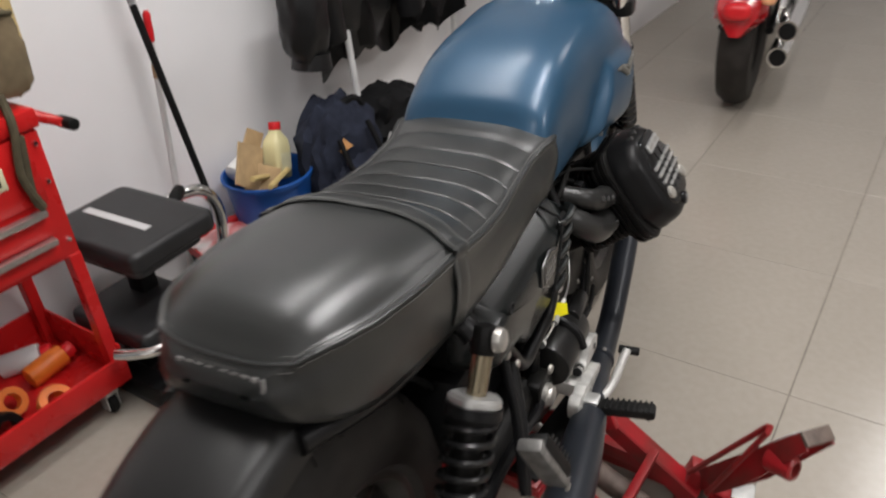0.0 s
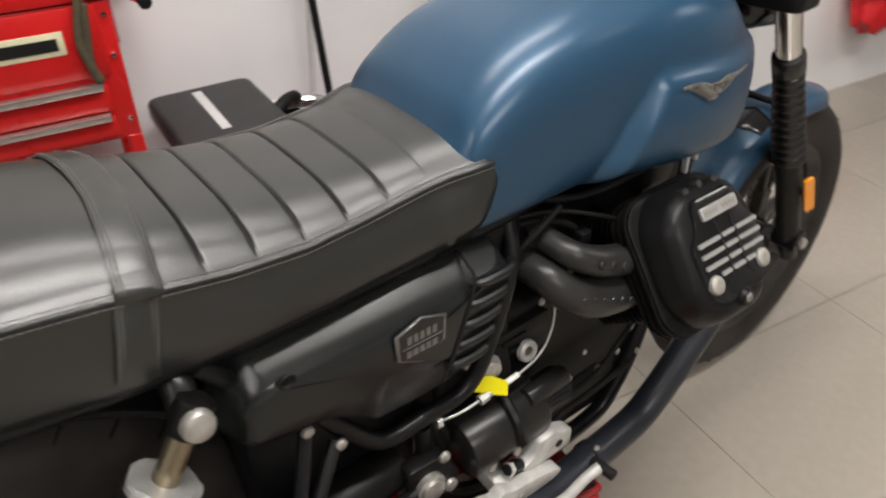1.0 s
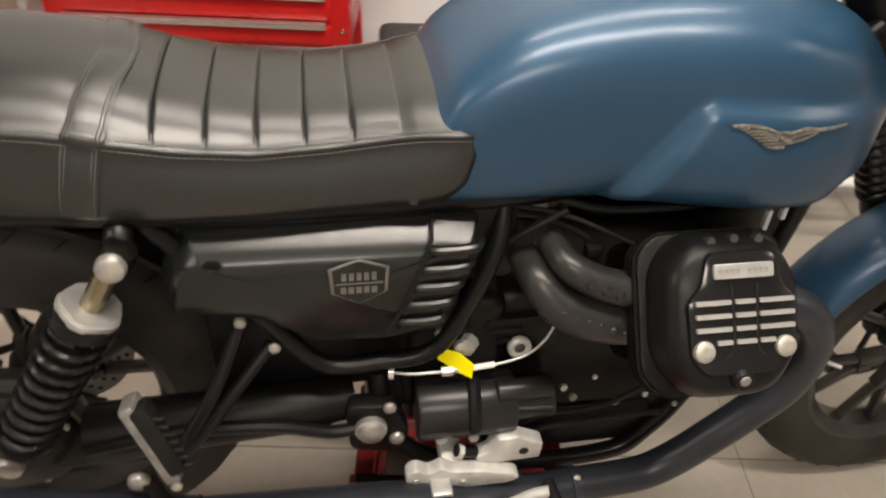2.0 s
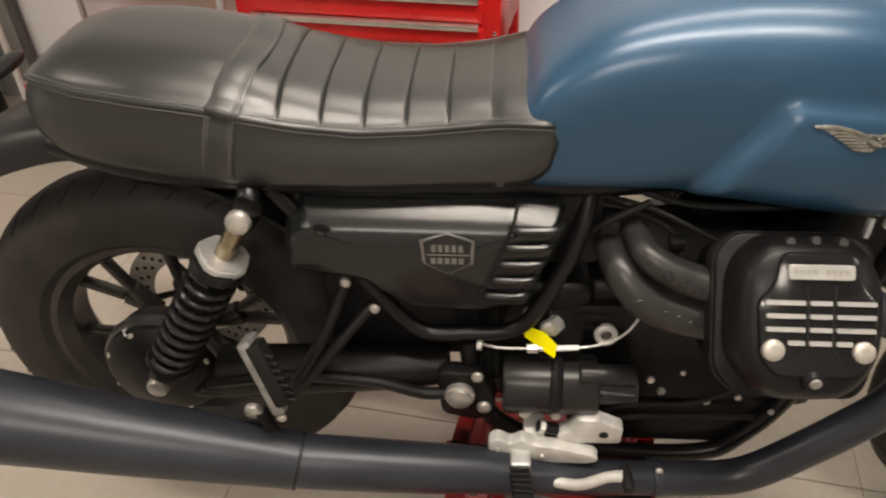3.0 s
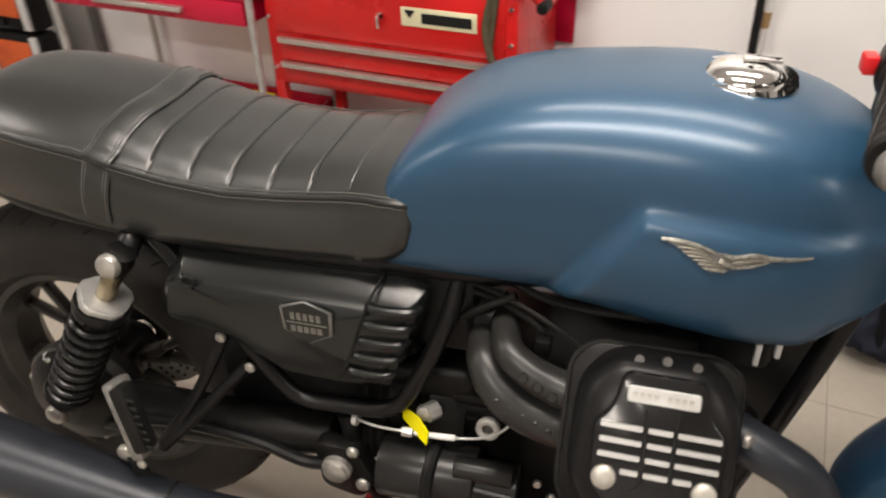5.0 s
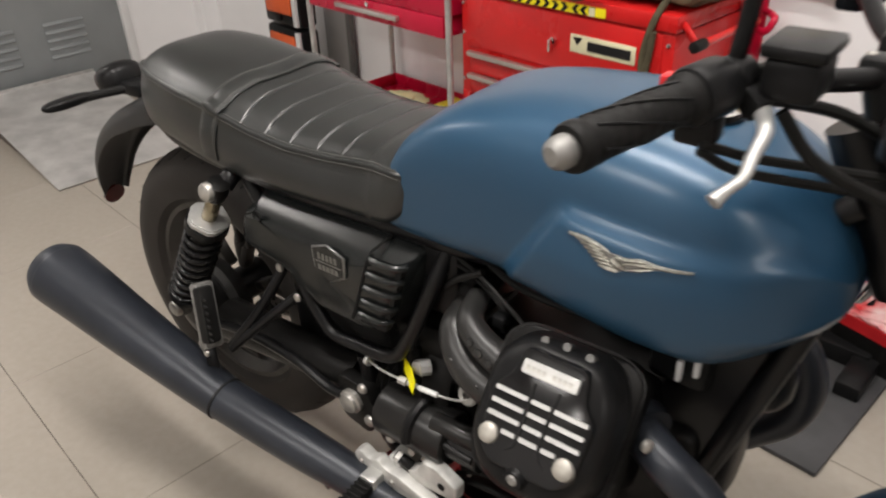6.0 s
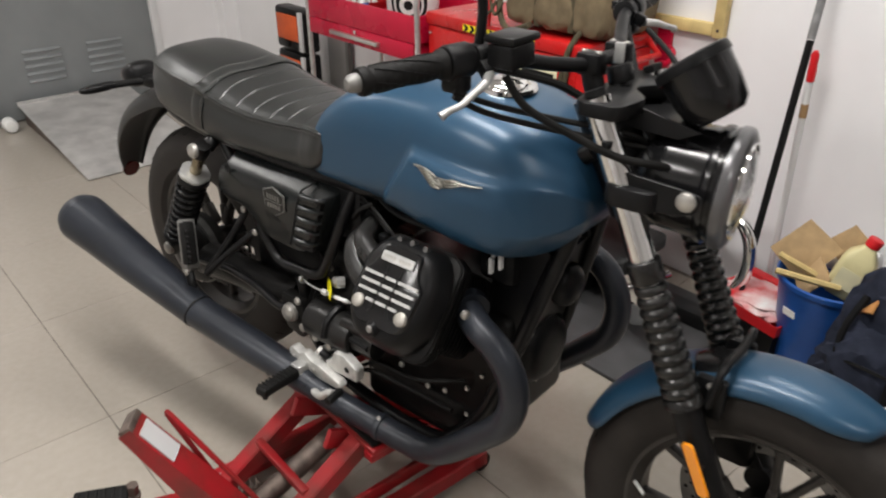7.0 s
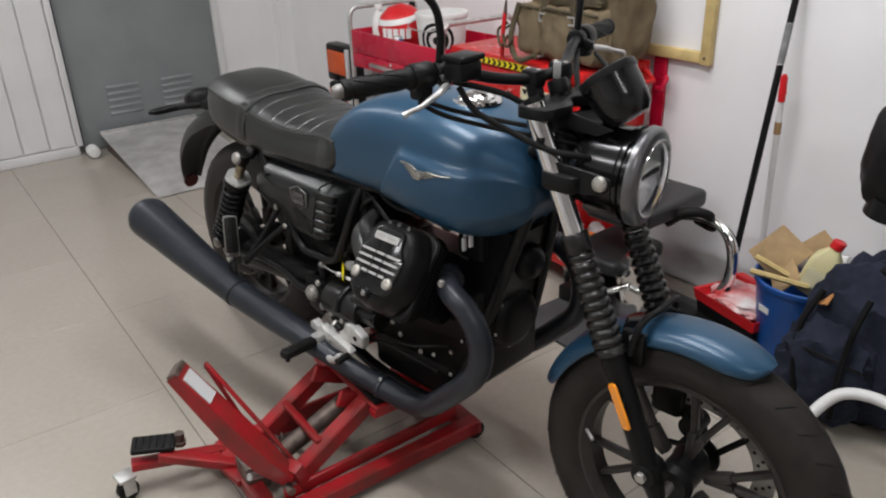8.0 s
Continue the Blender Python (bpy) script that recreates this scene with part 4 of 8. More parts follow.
part("glove_cord", tube([(1.365, 1.165, 0.88), (1.41, 1.26, 1.15), (1.42, 1.322, 1.44)], 0.004, 8), M_black, gl, fr=ROOM)

# red bag hung on the stepped wall
rb = part("red_bag", (lambda b: (b.transform(ROOM @ pose(2.95, 0.98, 0.42)), b)[1])(blob(0.16, 0.07, 0.16, 51, 0.2, 2.4)), M_redplast)
tagged(rb, "red plastic bag hanging on the white wall", "bag")

# ---- the other motorcycle, far end ----
mo2 = thing("red_motorcycle", "red cruiser motorcycle parked at the far end of the room", "motorcycle", (3.55, 0.20, 0), ROOM)
M2 = ROOM @ pose(3.18, 0.245, 0, 0, 0, 6)
part("rear_tyre", lathe([(0.20, -0.055), (0.255, -0.075), (0.30, -0.065), (0.325, -0.03), (0.33, 0), (0.325, 0.03), (0.30, 0.065), (0.255, 0.075), (0.20, 0.055)], 48, pose(0, 0, 0.33, 90, 0, 0), True), M_tyre, mo2, fr=M2)
part("rear_rim", lathe([(0.03, -0.02), (0.195, -0.03), (0.205, -0.05), (0.205, 0.05), (0.195, 0.03), (0.03, 0.02)], 40, pose(0, 0, 0.33, 90, 0, 0), True), M_black, mo2, fr=M2)
part("front_tyre", lathe([(0.21, -0.045), (0.26, -0.055), (0.315, -0.03), (0.325, 0), (0.315, 0.03), (0.26, 0.055), (0.21, 0.045)], 48, pose(1.6, 0, 0.325, 90, 0, 0), True), M_tyre, mo2, fr=M2)
part("front_rim", lathe([(0.03, -0.02), (0.205, -0.03), (0.215, -0.04), (0.215, 0.04), (0.205, 0.03), (0.03, 0.02)], 40, pose(1.6, 0, 0.325, 90, 0, 0), True), M_alu, mo2, fr=M2)


def fender(c, R, hw, a0, a1, n=26, lip=0.03, t=0.003):
    """A mudguard shell: an arc of radius R round c (x, z), from a0 to a1 degrees."""
    rings = []
    for k in range(n + 1):
        a = radians(a0 + (a1 - a0) * k / n)
        end = min(1.0, 0.25 + 0.75 * math.sin(math.pi * min(k, n - k) / n * 1.0) * 3.2)
        end = min(1, end)
        ring = []
        prof = [(-1, lip), (-0.96, lip * 0.5), (-0.8, 0.012), (-0.45, 0.002), (0, 0), (0.45, 0.002), (0.8, 0.012), (0.96, lip * 0.5), (1, lip)]
        for s, d in prof:
            r = R - d
            ring.append((c[0] + r * math.cos(a), s * hw * end, c[1] + r * math.sin(a)))
        for s, d in prof[::-1]:
            r = R - d - t
            ring.append((c[0] + r * math.cos(a), s * (hw * end - t), c[1] + r * math.sin(a)))
        rings.append(ring)
    return loft(rings)


part("rear_fender", fender((0, 0.33), 0.385, 0.105, 25, 170, lip=0.10), material("red_motorcycle_paint", (0.42, 0.008, 0.012), 0.2, coat=0.5), mo2, fr=M2)
part("tail_lamp", (lambda b: (b.transform(pose(-0.375, 0, 0.50)), b)[1])(blob(0.03, 0.055, 0.035, 3, 0.0)), M_redplast, mo2, "red tail lamp", fr=M2)
part("turn_lamp", (lambda b: (b.transform(pose(-0.36, -0.11, 0.56)), b)[1])(blob(0.035, 0.03, 0.03, 3, 0.0)), material("peach_lens", (0.85, 0.42, 0.22), 0.25), mo2, "amber turn lamp", fr=M2)
for yy, zz in ((-0.17, 0.32), (-0.19, 0.43)):
    ex = part("exhaust_pipe", tube([(-0.28, yy, zz - 0.02), (0.2, yy, zz - 0.03), (0.7, yy + 0.03, zz - 0.06), (0.95, yy + 0.06, zz + 0.05), (1.0, yy + 0.09, zz + 0.2)], [0.042, 0.042, 0.035, 0.025, 0.025], 20), M_chrome, mo2, "chromed exhaust pipe", fr=M2)
    part("pipe_mouth", cyl((-0.285, yy, zz - 0.02), (-0.2805, yy, zz - 0.02), 0.034), M_black, ex, fr=M2)
part("seat", (lambda b: (b.transform(pose(0.22, 0, 0.74)), b)[1])(blob(0.33, 0.15, 0.07, 61, 0.03)), M_leather, mo2, fr=M2)
part("tank", (lambda b: (b.transform(pose(0.80, 0, 0.82)), b)[1])(blob(0.28, 0.15, 0.13, 62, 0.0)), M_redplast, mo2, fr=M2)
part("engine", cat(box(0.55, -0.13, 0.25, 1.0, 0.13, 0.55, 0.03), cyl((0.70, -0.02, 0.5), (0.62, -0.02, 0.78), 0.09), cyl((0.85, -0.02, 0.5), (0.95, -0.02, 0.78), 0.09)), M_alu, mo2, fr=M2)
part("frame", cat(tube([(0.0, -0.10, 0.33), (0.4, -0.10, 0.40), (0.55, -0.09, 0.62), (1.15, -0.03, 0.90)], 0.018), tube([(0.0, 0.10, 0.33), (0.4, 0.10, 0.40), (0.55, 0.09, 0.62), (1.15, 0.03, 0.90)], 0.018)), M_black, mo2, fr=M2)
for sg in (-1, 1):
    part("fork_leg", cyl((1.6, sg * 0.10, 0.325), (1.18, sg * 0.10, 1.0), 0.022), M_chrome, mo2, fr=M2)
    part("shock_absorber", cyl((0.02, sg * 0.125, 0.36), (0.12, sg * 0.125, 0.66), 0.025), M_chrome, mo2, fr=M2)
part("handlebar", tube([(1.0, -0.40, 1.08), (1.12, -0.25, 1.12), (1.17, -0.08, 1.05), (1.17, 0.08, 1.05), (1.12, 0.25, 1.12), (1.0, 0.40, 1.08)], 0.012), M_chrome, mo2, fr=M2)
part("head_lamp", (lambda b: (b.transform(pose(1.35, 0, 0.93)), b)[1])(blob(0.09, 0.09, 0.09, 63, 0.0)), M_chrome, mo2, fr=M2)

# ---- motorcycle lift ----
li = thing("motorcycle_lift", "red scissor motorcycle lift, worn and greasy, under the engine", "lift", (0.6, -0.15, 0), None)
LM = pose(0.62, -0.20, 0, 0, 0, -9.6)   # the lift lies a little askew under the machine


def bar(p, q, w, h, up=(0, 0, 1), bev=0.002):
    """A square bar from p to q, w wide and h high."""
    p, q = Vector(p), Vector(q)
    d = (q - p).normalized()
    s = d.cross(Vector(up)).normalized()
    u = s.cross(d)
    bm = box(-w / 2, -h / 2, 0, w / 2, h / 2, (q - p).length, bev)
    m = Matrix((s, u, d)).transposed().to_4x4()
    m.translation = p
    bm.transform(m)
    return bm


def channel(p, q, w, h, t=0.004, up=(0, 0, 1)):
    """A pressed steel channel from p to q, w wide and h deep, open below."""
    p, q = Vector(p), Vector(q)
    d = (q - p).normalized()
    s = d.cross(Vector(up)).normalized()
    u = s.cross(d)
    o = [(-w / 2, -h), (-w / 2, -0.004), (-w / 2 + 0.004, 0), (w / 2 - 0.004, 0), (w / 2, -0.004), (w / 2, -h), (w / 2 - t, -h), (w / 2 - t, -t), (-w / 2 + t, -t), (-w / 2 + t, -h)]
    return loft([[c + s * a + u * b for a, b in o] for c in (p, q)])


for a in (-0.165, 0.165):
    part("base_rail", channel((a, -0.30, 0.062), (a, 0.310, 0.062), 0.042, 0.040), M_redlift, li, fr=LM, smooth=False)
    part("rail_wheel", cyl((a - 0.016, 0.312, 0.026), (a + 0.016, 0.312, 0.026), 0.0255, bev=0.004), M_rubber, li, "small black wheel", fr=LM)
for b in (-0.285, 0.30):
    part("base_crossbar", box(-0.186, b - 0.022, 0.020, 0.186, b + 0.022, 0.058, 0.003), M_redlift, li, fr=LM)
for a in (-0.105, 0.105):
    part("scissor_arm", channel((a, -0.235, 0.088), (a, 0.040, 0.256), 0.042, 0.040), M_redlift, li, fr=LM, smooth=False)
    part("scissor_arm", bar((a * 0.66, 0.300, 0.064), (a * 0.66, -0.045, 0.232), 0.014, 0.044), M_redlift, li, fr=LM)
    part("lower_arm", bar((a * 1.27, -0.245, 0.070), (a * 1.27, 0.270, 0.086), 0.012, 0.034), M_redlift, li, fr=LM)
    part("pivot_pin", cyl((a * 0.5, -0.232, 0.086), (a * 1.45, -0.232, 0.086), 0.010), M_rust, li, fr=LM)
    part("pivot_bolt", cyl((a * 1.20, -0.215, 0.080), (a * 1.26, -0.215, 0.080), 0.012, n=6), M_alu, li, fr=LM)
part("arm_crossbar", bar((-0.104, -0.125, 0.152), (0.104, -0.125, 0.152), 0.018, 0.018), M_redlift, li, fr=LM)
part("arm_crossbar", cyl((-0.07, 0.12, 0.150), (0.07, 0.12, 0.150), 0.012), M_redlift, li, fr=LM)
for b in (0.035, 0.22):
    part("saddle", box(-0.175, b - 0.033, 0.226, 0.175, b + 0.033, 0.240, 0.003), M_redlift, li, fr=LM)
    part("saddle_pad", box(-0.165, b - 0.028, 0.2405, 0.165, b + 0.028, 0.2510, 0.003), M_rubber, li, "black rubber pad", fr=LM)
for a in (-0.155, 0.155):
    part("saddle_link", box(a - 0.014, 0.00, 0.205, a + 0.014, 0.255, 0.2255, 0.002), M_redlift, li, fr=LM)
jk_ = part("hydraulic_jack", cat(cyl((0.0, -0.215, 0.075), (0.0, 0.02, 0.170), 0.024), cyl((0.0, -0.235, 0.067), (0.0, -0.200, 0.081), 0.033, n=8, bev=0.003)), M_rust, li, "greasy hydraulic cylinder", fr=LM)
part("jack_piston", cyl((0.0, 0.015, 0.168), (0.0, 0.10, 0.202), 0.012), M_alu, jk_, fr=LM)
part("pump_block", box(-0.045, -0.300, 0.026, 0.035, -0.236, 0.105, 0.008), M_rust, li, "greasy pump block", fr=LM)
part("pump_spring", tube([(-0.062 + 0.010 * math.cos(k * 0.9), -0.235 + 0.004 * k * 0.5, 0.085 + 0.010 * math.sin(k * 0.9)) for k in range(42)], 0.0022, 6, 1, smooth=False), M_rust, li, fr=LM)
part("release_valve", cyl((0.045, -0.262, 0.085), (0.058, -0.300, 0.104), 0.010, n=8), M_alu, li, fr=LM)
# raised pedal lever: a channel with its sticker on the upper face
E0, E1 = Vector((0.560, -0.592, 0.436)), Vector((0.716, -0.432, 0.120))
ed_ = (E1 - E0).normalized()
en_ = Vector((0.41, 0.34, 0.42))
en_ = (en_ - ed_ * en_.dot(ed_)).normalized()
ew_ = ed_.cross(en_).normalized()
end_rings = []
for s_, hw_, dp_ in ((0.0, 0.027, 0.030), (0.30, 0.029, 0.042), (0.55, 0.030, 0.052), (0.82, 0.027, 0.052), (1.0, 0.018, 0.034)):
    c = E0.lerp(E1, s_)
    end_rings.append([c - ew_ * hw_ - en_ * dp_, c - ew_ * hw_, c + ew_ * hw_, c + ew_ * hw_ - en_ * dp_, c + ew_ * (hw_ - 0.004) - en_ * dp_, c + ew_ * (hw_ - 0.004) - en_ * 0.004, c - ew_ * (hw_ - 0.004) - en_ * 0.004, c - ew_ * (hw_ - 0.004) - en_ * dp_])
part("lever_channel", loft(end_rings), M_redlift, li, "red pressed steel lever channel", smooth=False)
part("end_lip", bar(E0 - ew_ * 0.027 - en_ * 0.012, E0 + ew_ * 0.027 - en_ * 0.012, 0.014, 0.026, up=tuple(en_)), M_rust, li, "rusty folded lip")
st0, st1 = E0.lerp(E1, 0.05) + en_ * 0.0012, E0.lerp(E1, 0.27) + en_ * 0.0012
part("sticker", bar(st0, st1, 0.043, 0.0012, up=tuple(en_)), M_greyprint, li, "pale worn sticker", smooth=False)
kn_ = E0.lerp(E1, 0.28) - ew_ * 0.025 - en_ * 0.02
part("release_knob", lathe([(0.009, 0.0), (0.019, 0.0), (0.021, 0.004), (0.021, 0.046), (0.018, 0.050), (0.013, 0.050), (0.012, 0.030), (0.009, 0.030)], 20, Matrix.Translation(kn_) @ basis(Vector((-0.15, -0.88, 0.12)) - ew_ * 0.3), True), M_redlift, li, "red tube socket for the pump bar")
part("end_leg", bar((0.705, -0.43, 0.14), (0.70, -0.40, 0.05), 0.05, 0.03), M_redlift, li)
part("handle_loop", tube([(0.690, -0.412, 0.130), (0.568, -0.528, 0.412), (0.562, -0.531, 0.418), (0.556, -0.529, 0.410), (0.640, -0.452, 0.140)], 0.0055, 8, smooth=False), M_redlift, li)
part("pedal_arm", bar((-0.060, -0.290, 0.058), (-0.155, -0.455, 0.108), 0.030, 0.024), M_redlift, li, fr=LM)
part("pedal_arm", bar((-0.150, -0.290, 0.048), (-0.185, -0.520, 0.090), 0.034, 0.022), M_redlift, li, fr=LM)
part("arm_brace", bar((0.000, -0.300, 0.048), (-0.155, -0.330, 0.052), 0.030, 0.020), M_redlift, li, fr=LM)
pd_ = part("pedal", (lambda b: (b.transform(pose(0.366, -0.622, 0.130, 8, 4, 58)), b)[1])(box(-0.054, -0.028, -0.008, 0.054, 0.028, 0.008, 0.006)), M_rubber, li, "black rubber foot pedal")
for k in range(6):
    part("pedal_rib", (lambda b: (b.transform(pose(0.366, -0.622, 0.130, 8, 4, 58)), b)[1])(box(-0.046 + k * 0.017, -0.023, 0.0080, -0.040 + k * 0.017, 0.023, 0.0105, 0.001, 1)), M_rubber, pd_)
part("pedal_bolt", cat(cyl((0.386, -0.563, 0.118), (0.389, -0.560, 0.142), 0.013, n=6), cyl((0.384, -0.565, 0.108), (0.386, -0.563, 0.118), 0.018, n=16)), M_rust, li)
for x, y in ((0.352, -0.705), (0.735, -0.520)):
    fk = part("caster_fork", cat(box(x - 0.024, y - 0.022, 0.066, x + 0.024, y + 0.022, 0.074, 0.002), box(x - 0.022, y - 0.014, 0.022, x - 0.017, y + 0.016, 0.067, 0.001), box(x + 0.017, y - 0.014, 0.022, x + 0.022, y + 0.016, 0.067, 0.001)), M_alu, li)
    part("caster_wheel", cyl((x - 0.014, y, 0.0275), (x + 0.014, y, 0.0275), 0.027, bev=0.005), M_rubber, fk)

# ---- the motorcycle: x ahead, y to its left, rear axle over the origin ----
RX, RZ, FX, FZ = 0.005, 0.393, 1.488, 0.312
STEER = 3.0
bike = thing("motorcycle", "blue roadster motorcycle with black engine, standing over a red lift", "motorcycle", (0.75, 0, 0))


def paint_material():
    """Blue metallic satin paint under a thin clear coat."""
    m = material("blue_metallic_paint", (0.024, 0.078, 0.145), 0.40, 0.28, coat=0.48, spec=0.3)
    nt = m.node_tree
    b, L = nt.nodes["Principled BSDF"], nt.links.new
    b.inputs["Coat Roughness"].default_value = 0.25
    co = nt.nodes.new("ShaderNodeTexCoord")
    n1 = nt.nodes.new("ShaderNodeTexNoise")
    n1.inputs["Scale"].default_value, n1.inputs["Detail"].default_value = 7, 5
    n2 = nt.nodes.new("ShaderNodeTexNoise")
    n2.inputs["Scale"].default_value = 1500
    mx = nt.nodes.new("ShaderNodeMix")
    mx.data_type = "RGBA"
    mx.inputs[6].default_value = (0.0145, 0.054, 0.104, 1)
    mx.inputs[7].default_value = (0.0190, 0.065, 0.123, 1)
    L(n2.outputs["Fac"], mx.inputs[0])
    L(mx.outputs[2], b.inputs["Base Color"])
    mr = nt.nodes.new("ShaderNodeMapRange")
    mr.inputs["To Min"].default_value, mr.inputs["To Max"].default_value = 0.37, 0.46
    L(n1.outputs["Fac"], mr.inputs["Value"])
    L(mr.outputs["Result"], b.inputs["Roughness"])
    for n in (n1, n2):
        L(co.outputs["Object"], n.inputs["Vector"])
    return m


M_paint = paint_material()
M_seat = material("black_seat_vinyl", (0.0125, 0.0139, 0.0134), 0.33, vary=0.12, scale=9, bump=0.10, bscale=420, rvary=0.05, spec=0.80)
M_stitch = material("grey_stitching", (0.11, 0.11, 0.105), 0.8)
M_exhaust = material("satin_black_exhaust", (0.022, 0.0255, 0.033), 0.37, 0.2, vary=0.15, scale=12, bump=0.05, bscale=150, rvary=0.05)
M_cover = material("satin_dark_cover", (0.0080, 0.0094, 0.0094), 0.27, vary=0.10, scale=8, bump=0.05, bscale=350)
M_spring = material("black_spring_steel", (0.012, 0.012, 0.0125), 0.26, 0.2, vary=0.15, scale=20)
M_zinc = material("zinc_bolt", (0.44, 0.425, 0.395), 0.40, 0.75, vary=0.2, scale=60)
M_bronze = material("shock_rod", (0.26, 0.22, 0.15), 0.25, 0.9)
M_glass = material("clear_lens", (0.95, 0.95, 0.95), 0.03, trans=1.0, ior=1.45)
M_reflector = material("lamp_reflector", (0.60, 0.60, 0.61), 0.38, 0.35, vary=0.3, scale=40)
M_intake = material("grey_rubber_intake", (0.021, 0.0207, 0.020), 0.34, vary=0.15, scale=20, bump=0.08, bscale=300, spec=0.45)
M_redlens = material("dark_red_lens", (0.05, 0.003, 0.003), 0.18)
M_badge = material("badge_pewter", (0.22, 0.22, 0.215), 0.34, 0.85, vary=0.15, scale=60)
M_gaiter = material("gaiter_rubber", (0.010, 0.0098, 0.0095), 0.26, vary=0.2, scale=30, bump=0.04, bscale=300, spec=0.55)
M_nut = material("pale_flat_nut", (0.42, 0.40, 0.36), 0.45, 0.6, vary=0.12, scale=80)
M_seatprint = material("worn_pale_print", (0.30, 0.295, 0.285), 0.6, vary=0.2, scale=200)
M_starter = material("satin_starter_paint", (0.012, 0.0117, 0.0114), 0.3, vary=0.15, scale=30, spec=0.38)
M_cast = material("pale_cast_alloy", (0.54, 0.535, 0.51), 0.5, 0.35, vary=0.16, scale=40, bump=0.12, bscale=300)
M_rotor = material("drilled_brake_steel", (0.30, 0.295, 0.285), 0.35, 0.85, vary=0.15, scale=30)
M_peg = material("worn_peg_alloy", (0.24, 0.235, 0.225), 0.5, 0.6, vary=0.25, scale=50)
M_disc = material("dark_steel_and_recess_shade", (0.10, 0.098, 0.095), 0.35, 0.8, vary=0.2, scale=40)
M_tagyellow = material("yellow_tag", (0.88, 0.80, 0.0), 0.5)


def mirrored(bm):
    """A copy of bm on the other side of the bike."""
    me = bpy.data.meshes.new("tmp")
    bm.to_mesh(me)
    out = bmesh.new()
    out.from_mesh(me)
    bpy.data.meshes.remove(me)
    out.transform(Matrix.Diagonal((1, -1, 1, 1)))
    return out


def both(name, bm, mat, label="", parent=None):
    """One part on each side of the bike; returns the two."""
    b2 = mirrored(bm)
    return part(name, bm, mat, parent or bike, label), part(name, b2, mat, parent or bike, label)


def bolt(p, d, r, mat=None, parent=None, dome=True):
    prof = [(0, r * 0.48), (r * 0.55, r * 0.44), (r * 0.88, r * 0.28), (r, 0.0), (r, -r * 0.3)] if dome else [(0, r * 0.6), (r * 0.85, r * 0.6), (r, r * 0.45), (r, -r * 0.2)]
    return part("bolt", lathe(prof, 14 if dome else 6, Matrix.Translation(p) @ basis(d)), mat or M_zinc, parent or bike)


# --- wheels ---
M_wheel = material("satin_dark_alloy", (0.034, 0.031, 0.028), 0.36, 0.25, vary=0.2, scale=25, bump=0.04, bscale=200)
TYRE_R = [(0.208, -0.048), (0.222, -0.062), (0.255, -0.067), (0.285, -0.062), (0.305, -0.046), (0.317, -0.022), (0.3205, 0.0)]
TYRE_F = [(0.222, -0.036), (0.235, -0.047), (0.262, -0.052), (0.285, -0.049), (0.304, -0.036), (0.315, -0.017), (0.3185, 0.0)]


